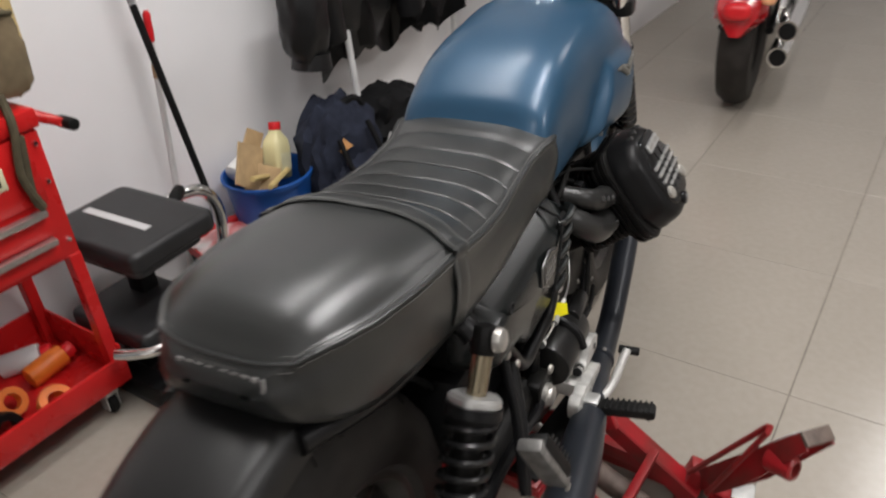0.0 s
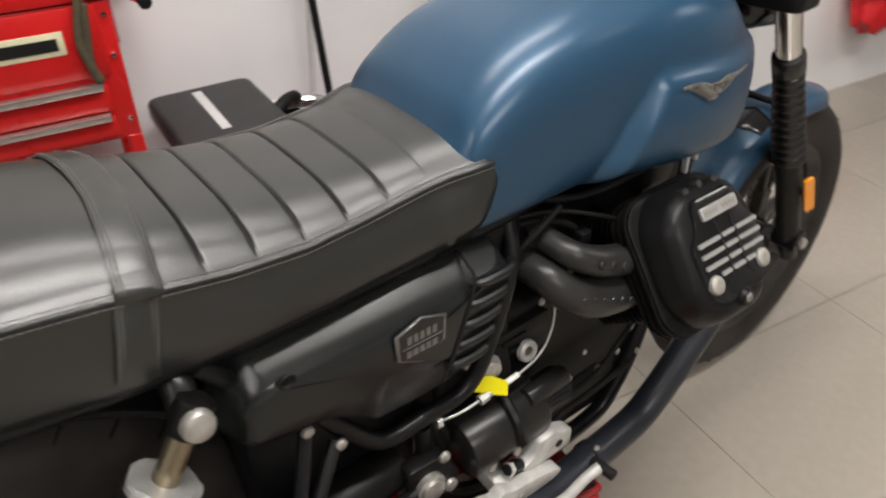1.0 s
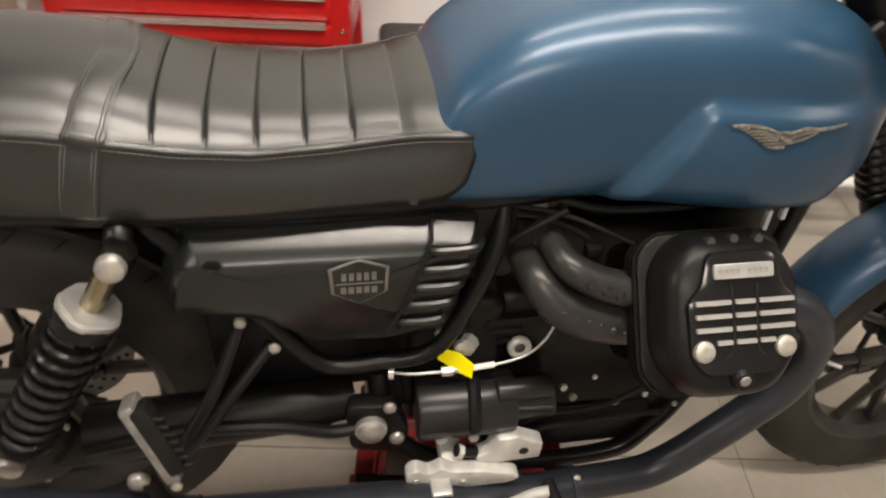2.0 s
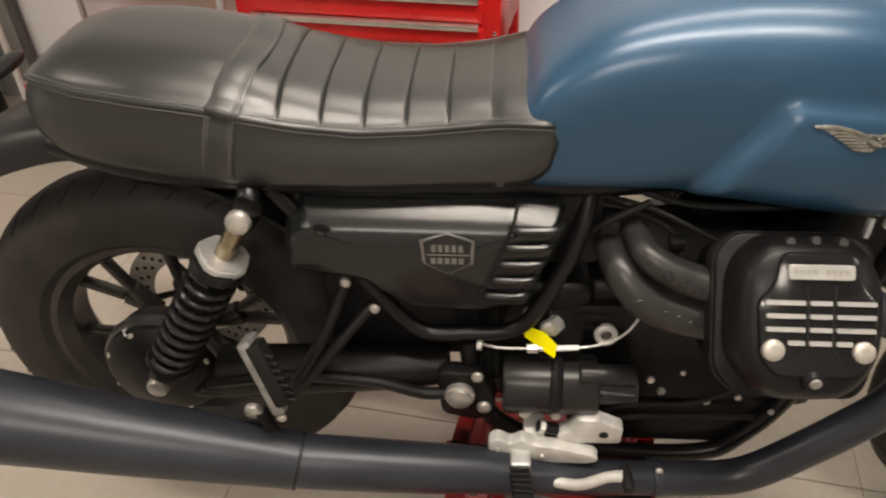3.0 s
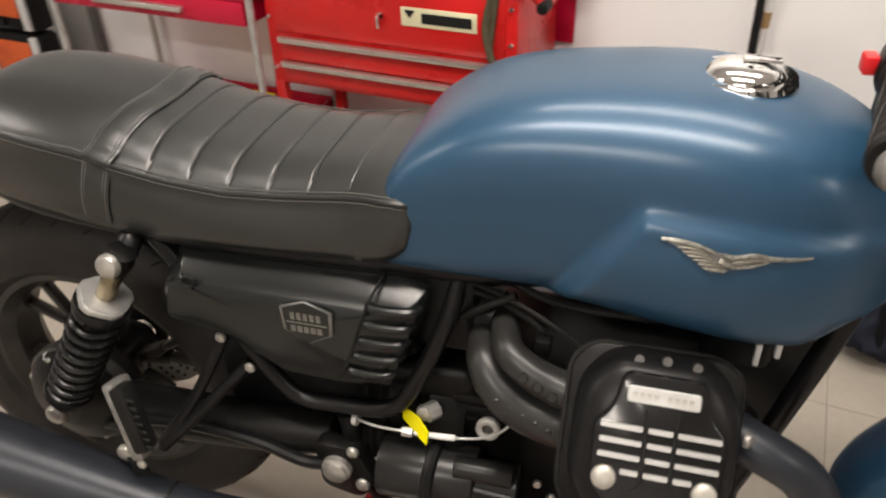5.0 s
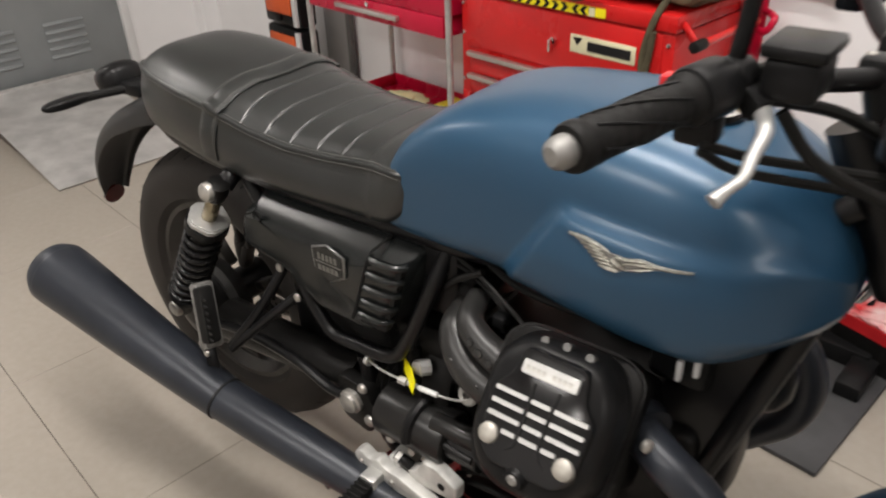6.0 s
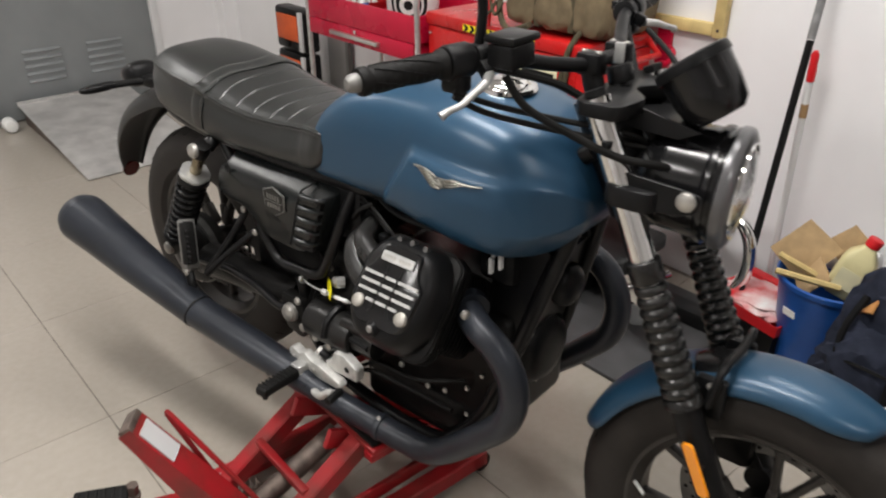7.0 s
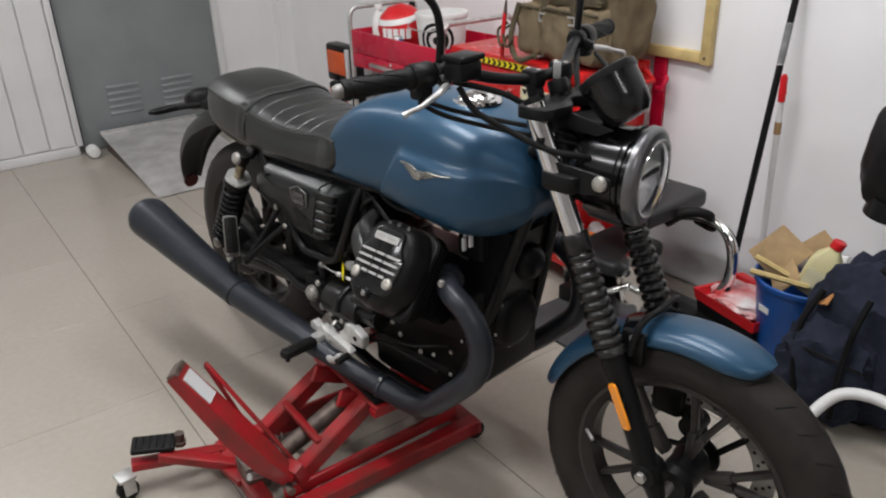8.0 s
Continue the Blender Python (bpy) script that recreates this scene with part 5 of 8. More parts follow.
def wheel(name, prof, rim_r, rim_w, m, spokes, hubw):
    full = prof + [(r, -h) for r, h in prof[-2::-1]]
    inner = [(prof[0][0] + 0.006, -prof[0][1] * 0.7), (prof[0][0] + 0.006, prof[0][1] * 0.7)]
    wh = thing(name, "", "", (0, 0, 0))
    WM[wh] = Matrix.Translation(m.translation)
    wh.parent = bike
    wh.matrix_basis = WM[bike].inverted() @ WM[wh]
    for key in ("label", "category"):
        if key in wh:
            del wh[key]
    ty = lathe(full + inner, 72, pose(0, 0, 0, 90), True)
    part("tyre", ty, M_tyre, wh, fr=m)
    R = prof[-1][0]
    # Thin black bars colour in the shade of the tread grooves.
    nn = 34
    cut = []
    for kk in range(nn):
        for sg in (-1, 1):
            a0 = 2 * math.pi * (kk + (0.5 if sg > 0 else 0)) / nn
            pts = []
            for j in range(5):
                t = j / 4
                h = sg * (0.006 + t * abs(prof[4][1]) * 0.95)
                rr = np.interp(abs(h), [abs(x[1]) for x in prof[:3:-1]], [x[0] for x in prof[:3:-1]]) - 0.0014
                a = a0 + 0.085 * t
                pts.append((rr * math.cos(a), h, rr * math.sin(a)))
            cut.append(tube(pts, [0.0008, 0.0022, 0.0024, 0.0022, 0.001], 6, 2))
    part("tread_groove_shade", cat(*cut), M_inkshade, wh, fr=m)
    rim = lathe([(rim_r - 0.022, -rim_w * 0.55), (rim_r - 0.006, -rim_w), (rim_r + 0.012, -rim_w), (rim_r + 0.010, -rim_w + 0.008), (rim_r - 0.004, -rim_w * 0.8), (rim_r - 0.016, -rim_w * 0.3), (rim_r - 0.016, rim_w * 0.3), (rim_r - 0.004, rim_w * 0.8), (rim_r + 0.010, rim_w - 0.008), (rim_r + 0.012, rim_w), (rim_r - 0.006, rim_w), (rim_r - 0.022, rim_w * 0.55)], 72, pose(0, 0, 0, 90), True)
    part("rim", rim, M_wheel, wh, "satin black cast rim", fr=m)
    for kk in range(spokes):
        a = 2 * math.pi * kk / spokes + 0.3
        for da in (-0.20, 0.20):
            p0 = (0.05 * math.cos(a), 0, 0.05 * math.sin(a))
            p1 = (0.11 * math.cos(a + da * 0.5), 0, 0.11 * math.sin(a + da * 0.5))
            p2 = ((rim_r - 0.016) * math.cos(a + da), 0, (rim_r - 0.016) * math.sin(a + da))
            sp = bar(p0, p1, 0.018, 0.026, up=(0, 1, 0), bev=0.004)
            sp2 = bar(p1, p2, 0.0135, 0.020, up=(0, 1, 0), bev=0.004)
            part("spoke", cat(sp, sp2), M_wheel, wh, fr=m)
    part("hub", lathe([(0.012, -hubw), (0.034, -hubw), (0.042, -hubw * 0.7), (0.038, -hubw * 0.4), (0.038, hubw * 0.4), (0.042, hubw * 0.7), (0.034, hubw), (0.012, hubw)], 32, pose(0, 0, 0, 90), True), M_black, wh, fr=m)
    part("axle", cyl((0, -hubw - 0.03, 0), (0, hubw + 0.03, 0), 0.011), M_zinc, wh, fr=m)
    return wh


def disc(ro, ri, y, holes, m, parent):
    bm = lathe([(ri, -0.002), (ro, -0.002), (ro, 0.002), (ri, 0.002)], 64, pose(0, y, 0, 90), True)
    d = part("brake_disc", bm, M_rotor, parent, "drilled steel brake disc", fr=m)
    # Black plugs stand for the shade in the drilled holes.
    hs = []
    for kk in range(holes):
        for r in (0.25, 0.5, 0.75):
            a = 2 * math.pi * (kk + r * 1.3) / holes
            rr = ri + (ro - ri) * r
            hs.append(cyl((rr * math.cos(a), y - 0.0026, rr * math.sin(a)), (rr * math.cos(a), y + 0.0026, rr * math.sin(a)), 0.004, n=8))
    part("disc_hole_shade", cat(*hs), M_inkshade, parent, fr=m)
    part("disc_carrier", lathe([(0.022, -0.003), (0.046, -0.003), (0.046, 0.003), (0.022, 0.003)], 36, pose(0, y, 0, 90), True), M_black, parent, fr=m)
    for kk in range(5):
        a = 2 * math.pi * kk / 5 + 0.5
        part("carrier_arm", bar((0.040 * math.cos(a), y, 0.040 * math.sin(a)), ((ri + 0.008) * math.cos(a + 0.25), y, (ri + 0.008) * math.sin(a + 0.25)), 0.014, 0.005, up=(0, 1, 0)), M_black, parent, fr=m)


rear_m = Matrix.Translation((RX, 0, RZ))
rw = wheel("rear_wheel", TYRE_R, 0.205, 0.050, rear_m, 6, 0.06)
disc(0.130, 0.085, 0.078, 24, rear_m, rw)
# steering frame: everything that turns with the front wheel
HEADSTOCK = Vector((1.150, 0, 0.985))
AXIS = Vector((-math.sin(radians(26)), 0, math.cos(radians(26))))
FORK = Matrix.Translation(HEADSTOCK) @ Matrix.Rotation(radians(STEER), 4, AXIS) @ Matrix.Translation(-HEADSTOCK)
front_m = FORK @ Matrix.Translation((FX, 0, FZ))
fw_ = wheel("front_wheel", TYRE_F, 0.222, 0.037, front_m, 6, 0.055)
disc(0.160, 0.115, 0.075, 28, front_m, fw_)
part("brake_caliper", box(1.375, 0.055, 0.385, 1.445, 0.115, 0.475, 0.012), M_crinkle, bike, fr=FORK)
part("valve_stem", cyl((1.28, -0.03, 0.33), (1.305, -0.045, 0.325), 0.004), M_alu, fw_, fr=FORK)

# --- fork ---
FD = Vector((math.sin(radians(24.4)), 0, -math.cos(radians(24.4))))


def fk(y, s):
    """A point on a fork leg's axis, s metres down from the upper clamp."""
    return Vector((1.157, y, 1.035)) + FD * s


for sg in (-1, 1):
    y = 0.098 * sg
    leg = part("fork_tube", cyl(fk(y, 0.0), fk(y, 0.36), 0.0205, n=28), M_chrome, bike, "chromed fork tube", fr=FORK)
    part("fork_cap", cyl(fk(y, -0.012), fk(y, -0.0005), 0.017, n=6, bev=0.002), M_black, leg, fr=FORK)
    prof = [(0.0, 0.248), (0.0255, 0.249), (0.0265, 0.252), (0.0265, 0.282), (0.0225, 0.286)]
    for kk in range(10):
        s0, r0 = 0.287 + kk * 0.0188, 0.0258 + 0.0048 * kk / 9
        prof += [(r0 - 0.0055, s0), (r0 - 0.0012, s0 + 0.0030), (r0, s0 + 0.0065), (r0, s0 + 0.0100), (r0 - 0.0012, s0 + 0.0140), (r0 - 0.0055, s0 + 0.0170)]
    prof += [(0.0300, 0.476), (0.0305, 0.490), (0.0, 0.493)]
    part("fork_gaiter", lathe(prof, 28, Matrix.Translation(fk(y, 0)) @ basis(FD)), M_gaiter, bike, "pleated rubber gaiter", fr=FORK, sharp=75)
    sl = part("fork_slider", cat(cyl(fk(y, 0.494), fk(y, 0.76), 0.0245, 0.0225, n=28), cyl(fk(y, 0.76), fk(y, 0.795), 0.0225, 0.017, n=28), cyl(fk(y, 0.735) + Vector((0.0, -0.026, 0)), fk(y, 0.735) + Vector((0, 0.026, 0)), 0.024)), M_black, bike, fr=FORK)
    ref = slab(rounded([(-0.011, -0.047), (0.011, -0.047), (0.011, 0.047), (-0.011, 0.047)], 0.008, 4), -0.003, 0.003, 0.001, 1)
    ref.transform(Matrix.Translation(fk(y, 0.592) + Vector((0.004, 0.037 * sg, 0.010))) @ pose(0, 0, 0, 0, -26, 0) @ pose(0, 0, 0, 0, 0, 20 * sg))
    part("reflector_bracket", cyl(fk(y, 0.590) + Vector((0.004, 0.016 * sg, 0.010)), fk(y, 0.590) + Vector((0.004, 0.034 * sg, 0.010)), 0.008, n=14), M_black, sl, fr=FORK)
    part("side_reflector", ref, M_amber, sl, "amber side reflector", fr=FORK)
    bolt(FORK @ (fk(y, 0.455) + Vector((0.045, -0.021 * sg, 0))), (0.3, sg, 0), 0.008, M_zinc, sl)
    bolt(FORK @ (fk(y, 0.735) + Vector((0, 0.030 * sg, 0))), (0, sg, 0), 0.012, M_zinc, sl, False)
part("upper_clamp", slab(rounded([(1.135, -0.125), (1.205, -0.125), (1.215, -0.05), (1.17, 0), (1.215, 0.05), (1.205, 0.125), (1.135, 0.125), (1.125, 0)], 0.02, 3), 1.012, 1.034, 0.003, axis="z"), M_black, bike, "black fork clamp", fr=FORK)
part("lower_clamp", slab(rounded([(1.195, -0.127), (1.27, -0.127), (1.28, -0.05), (1.23, 0), (1.28, 0.05), (1.27, 0.127), (1.195, 0.127), (1.18, 0)], 0.02, 3), 0.890, 0.922, 0.004, axis="z"), M_black, bike, "black fork clamp", fr=FORK)
part("steering_stem", cyl((1.135, 0, 1.03), (1.225, 0, 0.845), 0.026), M_black, bike, fr=FORK)
part("fender_brace", tube([(1.39, -0.085, 0.59), (1.40, -0.07, 0.652), (1.405, 0, 0.658), (1.40, 0.07, 0.652), (1.39, 0.085, 0.59)], 0.007, 10), M_black, bike, fr=FORK)
def front_guard(c, R, hw, a0, a1, n, lip, t=0.0025):
    """A rounded mudguard shell whose ends run out in a curve."""
    rings = []
    for k in range(n + 1):
        u = k / n
        a = radians(a0 + (a1 - a0) * u)
        e = min(1.0, u / 0.16, (1 - u) / 0.12)
        e = 0.30 + 0.70 * math.sqrt(max(0.0, 1 - (1 - e) ** 2))
        outer, inner = [], []
        for q in range(25):
            b = -1 + 2 * q / 24
            ang = b * math.pi / 2
            yy = hw * e * math.copysign(abs(math.sin(ang)) ** 0.95, ang)
            d = lip * e * (1 - abs(math.cos(ang)) ** 0.95)
            outer.append((c[0] + (R - d) * math.cos(a), yy, c[1] + (R - d) * math.sin(a)))
            inner.append((c[0] + (R - d - t) * math.cos(a), yy * (1 - t / hw), c[1] + (R - d - t) * math.sin(a)))
        rings.append(outer + inner[::-1])
    return loft(rings)


part("front_fender", front_guard((FX, FZ), 0.341, 0.061, 66, 163, 56, 0.037), M_paint, bike, "blue painted front mudguard", fr=FORK, sharp=70)
part("fender_brace", front_guard((FX, FZ), 0.3440, 0.0665, 106, 116, 8, 0.060, 0.004), M_gloss, bike, "black band over the front mudguard", fr=FORK, sharp=60)
for sg in (-1, 1):
    part("fender_clamp", box(1.362, 0.0665 * sg - 0.0085, 0.560, 1.412, 0.0665 * sg + 0.0085, 0.632, 0.006), M_black, bike, fr=FORK)

# --- headlamp, instrument, turn lamps ---
M_rimgrey = material("dark_satin_rim", (0.16, 0.16, 0.165), 0.30, 0.7, vary=0.1, scale=30)
HLM = FORK @ Matrix.Translation((1.230, 0.003, 0.911)) @ basis((1, 0.11, -0.05))
hl = part("headlamp_shell", lathe([(0.0, -0.035), (0.045, -0.032), (0.072, -0.012), (0.084, 0.02), (0.086, 0.075), (0.090, 0.078), (0.0915, 0.082), (0.0915, 0.088), (0.086, 0.089), (0.086, 0.094), (0.090, 0.096), (0.090, 0.100)], 56, HLM), M_gloss, bike, "gloss black headlamp shell")
part("bezel", lathe([(0.090, 0.1003), (0.094, 0.101), (0.0945, 0.110), (0.091, 0.117), (0.084, 0.121), (0.074, 0.1225), (0.072, 0.120), (0.072, 0.1003)], 56, HLM, True), M_rimgrey, hl, "dark satin headlamp rim")
part("reflector", lathe([(0.0, 0.040), (0.03, 0.045), (0.055, 0.068), (0.068, 0.098), (0.0705, 0.108)], 48, HLM), M_reflector, hl, "bright lamp reflector")
part("lens", lathe([(0.0, 0.137), (0.035, 0.133), (0.056, 0.128), (0.0705, 0.120), (0.0705, 0.117), (0.055, 0.124), (0.035, 0.129), (0.0, 0.133)], 48, HLM), M_glass, hl, "clear lamp lens").visible_shadow = False
part("lens_ring", lathe([(0.0708, 0.1205), (0.0735, 0.1225), (0.0735, 0.1255), (0.0708, 0.1250)], 56, HLM, True), M_chrome, hl, "thin bright ring round the lens")
part("lamp_shelf", box(-0.055, 0.008, 0.075, 0.055, 0.014, 0.112, 0.002), M_whiteplast, hl, "pale shelf inside the lamp", fr=HLM)
bb = box(-0.060, -0.006, 0.088, 0.060, 0.006, 0.110, 0.002)
part("light_bar", bb, M_gloss, hl, "dark bar across the lamp", fr=HLM)
for sg in (-1, 1):
    part("lamp_bracket", slab(rounded([(1.205, 0.905), (1.215, 0.885), (1.305, 0.895), (1.330, 0.905), (1.335, 0.930), (1.30, 0.935), (1.215, 0.94)], 0.008, 3), 0.106 * sg - 0.003, 0.106 * sg + 0.003, 0.001, 1), M_black, bike, fr=FORK)
    bolt(FORK @ Vector((1.314, 0.112 * sg, 0.919)), (0, sg, 0), 0.0145, M_zinc, bike)
GM = FORK @ Matrix.Translation((1.277, -0.012, 1.060)) @ basis((-0.62, 0.0, 0.78)) @ Matrix.Diagonal((0.88, 0.88, 0.92, 1))
gg = part("instrument_case", lathe([(0.0, -0.062), (0.040, -0.060), (0.052, -0.048), (0.058, -0.015), (0.060, 0.022), (0.062, 0.03), (0.062, 0.040), (0.056, 0.044), (0.054, 0.038), (0.0, 0.036)], 48, GM), M_gloss, bike, "round black instrument case")
part("instrument_glass", lathe([(0.0, 0.0395), (0.0535, 0.0385), (0.0535, 0.0375), (0.0, 0.038)], 32, GM), M_glass, gg).visible_shadow = False
part("dial_face", lathe([(0.0, 0.0366), (0.053, 0.0366)], 32, GM), M_inkshade, gg)
part("instrument_rim", lathe([(0.0555, 0.0442), (0.062, 0.0412), (0.0635, 0.034), (0.0635, 0.026), (0.0622, 0.026), (0.062, 0.038), (0.056, 0.0425)], 48, GM, True), M_plastic, gg, "thin dark rim")
part("instrument_bracket", cat(slab([(1.16, 1.03), (1.30, 1.0), (1.27, 0.985), (1.17, 0.99)], -0.055, -0.05), slab([(1.16, 1.03), (1.27, 1.0), (1.25, 0.985), (1.17, 0.99)], 0.045, 0.05), box(1.18, -0.05, 1.0, 1.27, 0.045, 1.004)), M_black, bike, fr=FORK)
part("ignition_lock", cyl((1.15, 0, 1.036), (1.14, 0, 1.062), 0.02, bev=0.003), M_black, bike, fr=FORK)
part("key", box(1.132, -0.002, 1.063, 1.148, 0.002, 1.095, 0.001), M_alu, bike, fr=FORK)

# --- handlebar ---
HB = [(0.985, -0.405, 1.092), (1.01, -0.30, 1.095), (1.045, -0.19, 1.095), (1.085, -0.105, 1.075), (1.115, -0.05, 1.068), (1.118, 0.0, 1.068)]
HB = HB + [(x, -y, z) for x, y, z in HB[-2::-1]]
part("handlebar", tube(HB, 0.011, 16, 8), M_black, bike)
for sg in (-1, 1):
    part("riser", cat(cyl((1.128, 0.042 * sg, 1.030), (1.118, 0.042 * sg, 1.062), 0.016), box(1.098, 0.042 * sg - 0.016, 1.052, 1.138, 0.042 * sg + 0.016, 1.086, 0.006)), M_black, bike)
    for dx in (-0.012, 0.012):
        bolt((1.118 + dx, 0.042 * sg, 1.086), (0, 0, 1), 0.005, M_zinc)
    g0, g1 = Vector((0.988, 0.395 * sg, 1.0925)), Vector((1.020, 0.268 * sg, 1.0955))
    d = (g1 - g0).normalized()
    L_ = (g1 - g0).length
    prof = [(0.0, 0.0), (0.0175, 0.0), (0.019, 0.004), (0.019, 0.012), (0.0165, 0.015)]
    for kk in range(8):
        s = 0.018 + kk * (L_ - 0.03) / 8
        prof += [(0.0170, s), (0.0178, s + 0.004), (0.0178, s + 0.009), (0.0170, s + 0.0115)]
    prof += [(0.0185, L_ - 0.008), (0.0215, L_ - 0.004), (0.0215, L_), (0.0, L_)]
    gp = part("grip", lathe(prof, 24, Matrix.Translation(g0) @ basis(d)), M_rubber, bike, "ribbed rubber grip", sharp=50)
    ridges = []
    for kk in range(6):
        pts = []
        for j in range(7):
            t = j / 6
            a = 2 * math.pi * kk / 6 + t * 1.6
            q = Matrix.Translation(g0 + d * (0.02 + t * (L_ - 0.034))) @ basis(d) @ Vector((0.0178 * math.cos(a), 0.0178 * math.sin(a), 0))
            pts.append(tuple(q))
        ridges.append(tube(pts, 0.0012, 6, 2))
    part("grip_rib", cat(*ridges), M_plastic, gp)
    part("bar_end", lathe([(0.0, -0.017), (0.007, -0.0165), (0.0110, -0.013), (0.0125, -0.008), (0.0125, -0.0005), (0.0, -0.0005)], 24, Matrix.Translation(g0) @ basis(d)), M_peg, bike, "dull metal bar end")
    # switch housing
    s0, s1 = g1 + d * 0.002, g1 + d * 0.045
    sw = part("switch_housing", cat(cyl(s0, s1, 0.0245, bev=0.005), box(s0.x - 0.012, min(s0.y, s1.y) + 0.005, s0.z - 0.042, s0.x + 0.022, max(s0.y, s1.y) - 0.005, s0.z - 0.012, 0.006)), M_plastic, bike)
    part("switch", box(s0.x - 0.030, (s0.y + s1.y) / 2 - 0.008, s0.z - 0.004, s0.x - 0.020, (s0.y + s1.y) / 2 + 0.008, s0.z + 0.010, 0.002), M_redplast if sg < 0 else M_plastic, sw)
    # lever with its perch
    pv = Vector((1.066, 0.222 * sg, 1.080))
    part("lever_perch", cat(cyl(g1 + d * 0.05, g1 + d * 0.075, 0.020, bev=0.003), bar(g1 + d * 0.062, pv, 0.018, 0.020)), M_black, bike)
    lv = tube([tuple(pv), (1.078, 0.25 * sg, 1.075), (1.080, 0.280 * sg, 1.066), (1.083, 0.305 * sg, 1.060), (1.078, 0.323 * sg, 1.056), (1.073, 0.334 * sg, 1.050)], [0.0072, 0.0062, 0.0054, 0.0046, 0.0046, 0.0064], 12)
    part("lever", lv, M_alu, bike, "bright aluminium lever")
    # mirror
    part("mirror_stem", tube([tuple(g1 + d * 0.062 + Vector((0, 0, 0.018))), tuple(g1 + d * 0.062 + Vector((0.005, 0, 0.075))), tuple(g1 + d * 0.055 + Vector((0.0, 0.012 * sg, 0.13))), tuple(g1 + Vector((-0.01, 0.05 * sg, 0.20)))], 0.0075, 12), M_black, bike)
    mh = part("mirror_head", (lambda b: (b.transform(pose(1.01, 0.33 * sg, 1.335, 0, 12, 0)), b)[1])(blob(0.016, 0.062, 0.05, 2, 0.0)), M_black, bike)
    part("mirror_glass", lathe([(0, 0.0), (0.045, 0.0)], 28, Matrix.Translation((0.993, 0.33 * sg, 1.333)) @ basis((-1, 0, 0.2))), M_chrome, mh, "mirror glass")
rs = part("brake_reservoir", cat(box(1.058, -0.222, 1.088, 1.102, -0.165, 1.122, 0.006)), M_plastic, bike, "black brake fluid reservoir")
part("reservoir_lid", box(1.055, -0.226, 1.1225, 1.106, -0.161, 1.134, 0.004), M_black, rs)
part("throttle_cable", tube([(1.035, -0.262, 1.06), (1.06, -0.20, 1.03), (1.12, -0.13, 1.005), (1.19, -0.07, 0.985), (1.215, -0.03, 0.96), (1.19, -0.01, 0.90)], 0.0045, 8, 8), M_rubber, bike)
part("throttle_cable", tube([(1.035, -0.262, 1.053), (1.055, -0.21, 1.02), (1.12, -0.135, 0.99), (1.195, -0.075, 0.97), (1.225, -0.03, 0.95), (1.20, -0.01, 0.89)], 0.0045, 8, 8), M_rubber, bike)
part("brake_hose", tube([(1.075, -0.20, 1.075), (1.105, -0.19, 1.035), (1.15, -0.155, 1.0), (1.215, -0.115, 0.965), (1.27, -0.06, 0.945), (1.275, 0.0, 0.90)], 0.006, 10, 8), M_rubber, bike)
part("clutch_cable", tube([(1.075, 0.22, 1.07), (1.14, 0.20, 1.03), (1.21, 0.12, 0.99), (1.22, 0.06, 0.95), (1.15, 0.05, 0.87)], 0.005, 8, 8), M_rubber, bike)
part("wiring_loom", tube([(1.05, -0.19, 1.08), (1.10, -0.11, 1.05), (1.14, -0.07, 1.02), (1.20, -0.04, 1.0), (1.24, -0.02, 0.95)], 0.006, 8, 8), M_rubber, bike)
part("wiring_loom", tube([(1.05, 0.19, 1.08), (1.10, 0.12, 1.055), (1.14, 0.08, 1.02), (1.20, 0.05, 1.0), (1.24, 0.03, 0.95)], 0.006, 8, 8), M_rubber, bike)
part("hose_clip", box(1.19, -0.122, 0.968, 1.203, -0.098, 0.985, 0.002), M_plastic, bike)

# --- fuel tank ---
TX = [0.560, 0.575, 0.600, 0.660, 0.730, 0.810, 0.900, 0.975, 1.040, 1.085, 1.120, 1.142, 1.151]
TANK_TOP = [0.866, 0.890, 0.923, 0.963, 0.985, 0.996, 0.999, 0.991, 0.972, 0.948, 0.913, 0.882, 0.864]
TANK_LOW = [0.776, 0.773, 0.771, 0.768, 0.763, 0.753, 0.743, 0.735, 0.734, 0.748, 0.778, 0.808, 0.828]
TANK_W = [0.120, 0.127, 0.131, 0.135, 0.138, 0.141, 0.149, 0.150, 0.140, 0.118, 0.090, 0.069, 0.052]
TANK_BULGE = [0, 0, 0, 0, 0.023, 0.024, 0.025, 0.023, 0.018, 0.012, 0.006, 0.0, 0.0]


def smooth01(t):
    t = min(1.0, max(0.0, t))
    return t * t * (3 - 2 * t)


def tank_at(x, cols={}):
    """Top, low edge, half width and bulge of the tank at x."""
    if not cols:
        line = np.array(spline(list(zip(TX, TANK_TOP, TANK_LOW, TANK_W, TANK_BULGE)), 12))
        cols["line"] = line
    line = cols["line"]
    return [float(np.interp(x, line[:, 0], line[:, k])) for k in range(1, 5)]


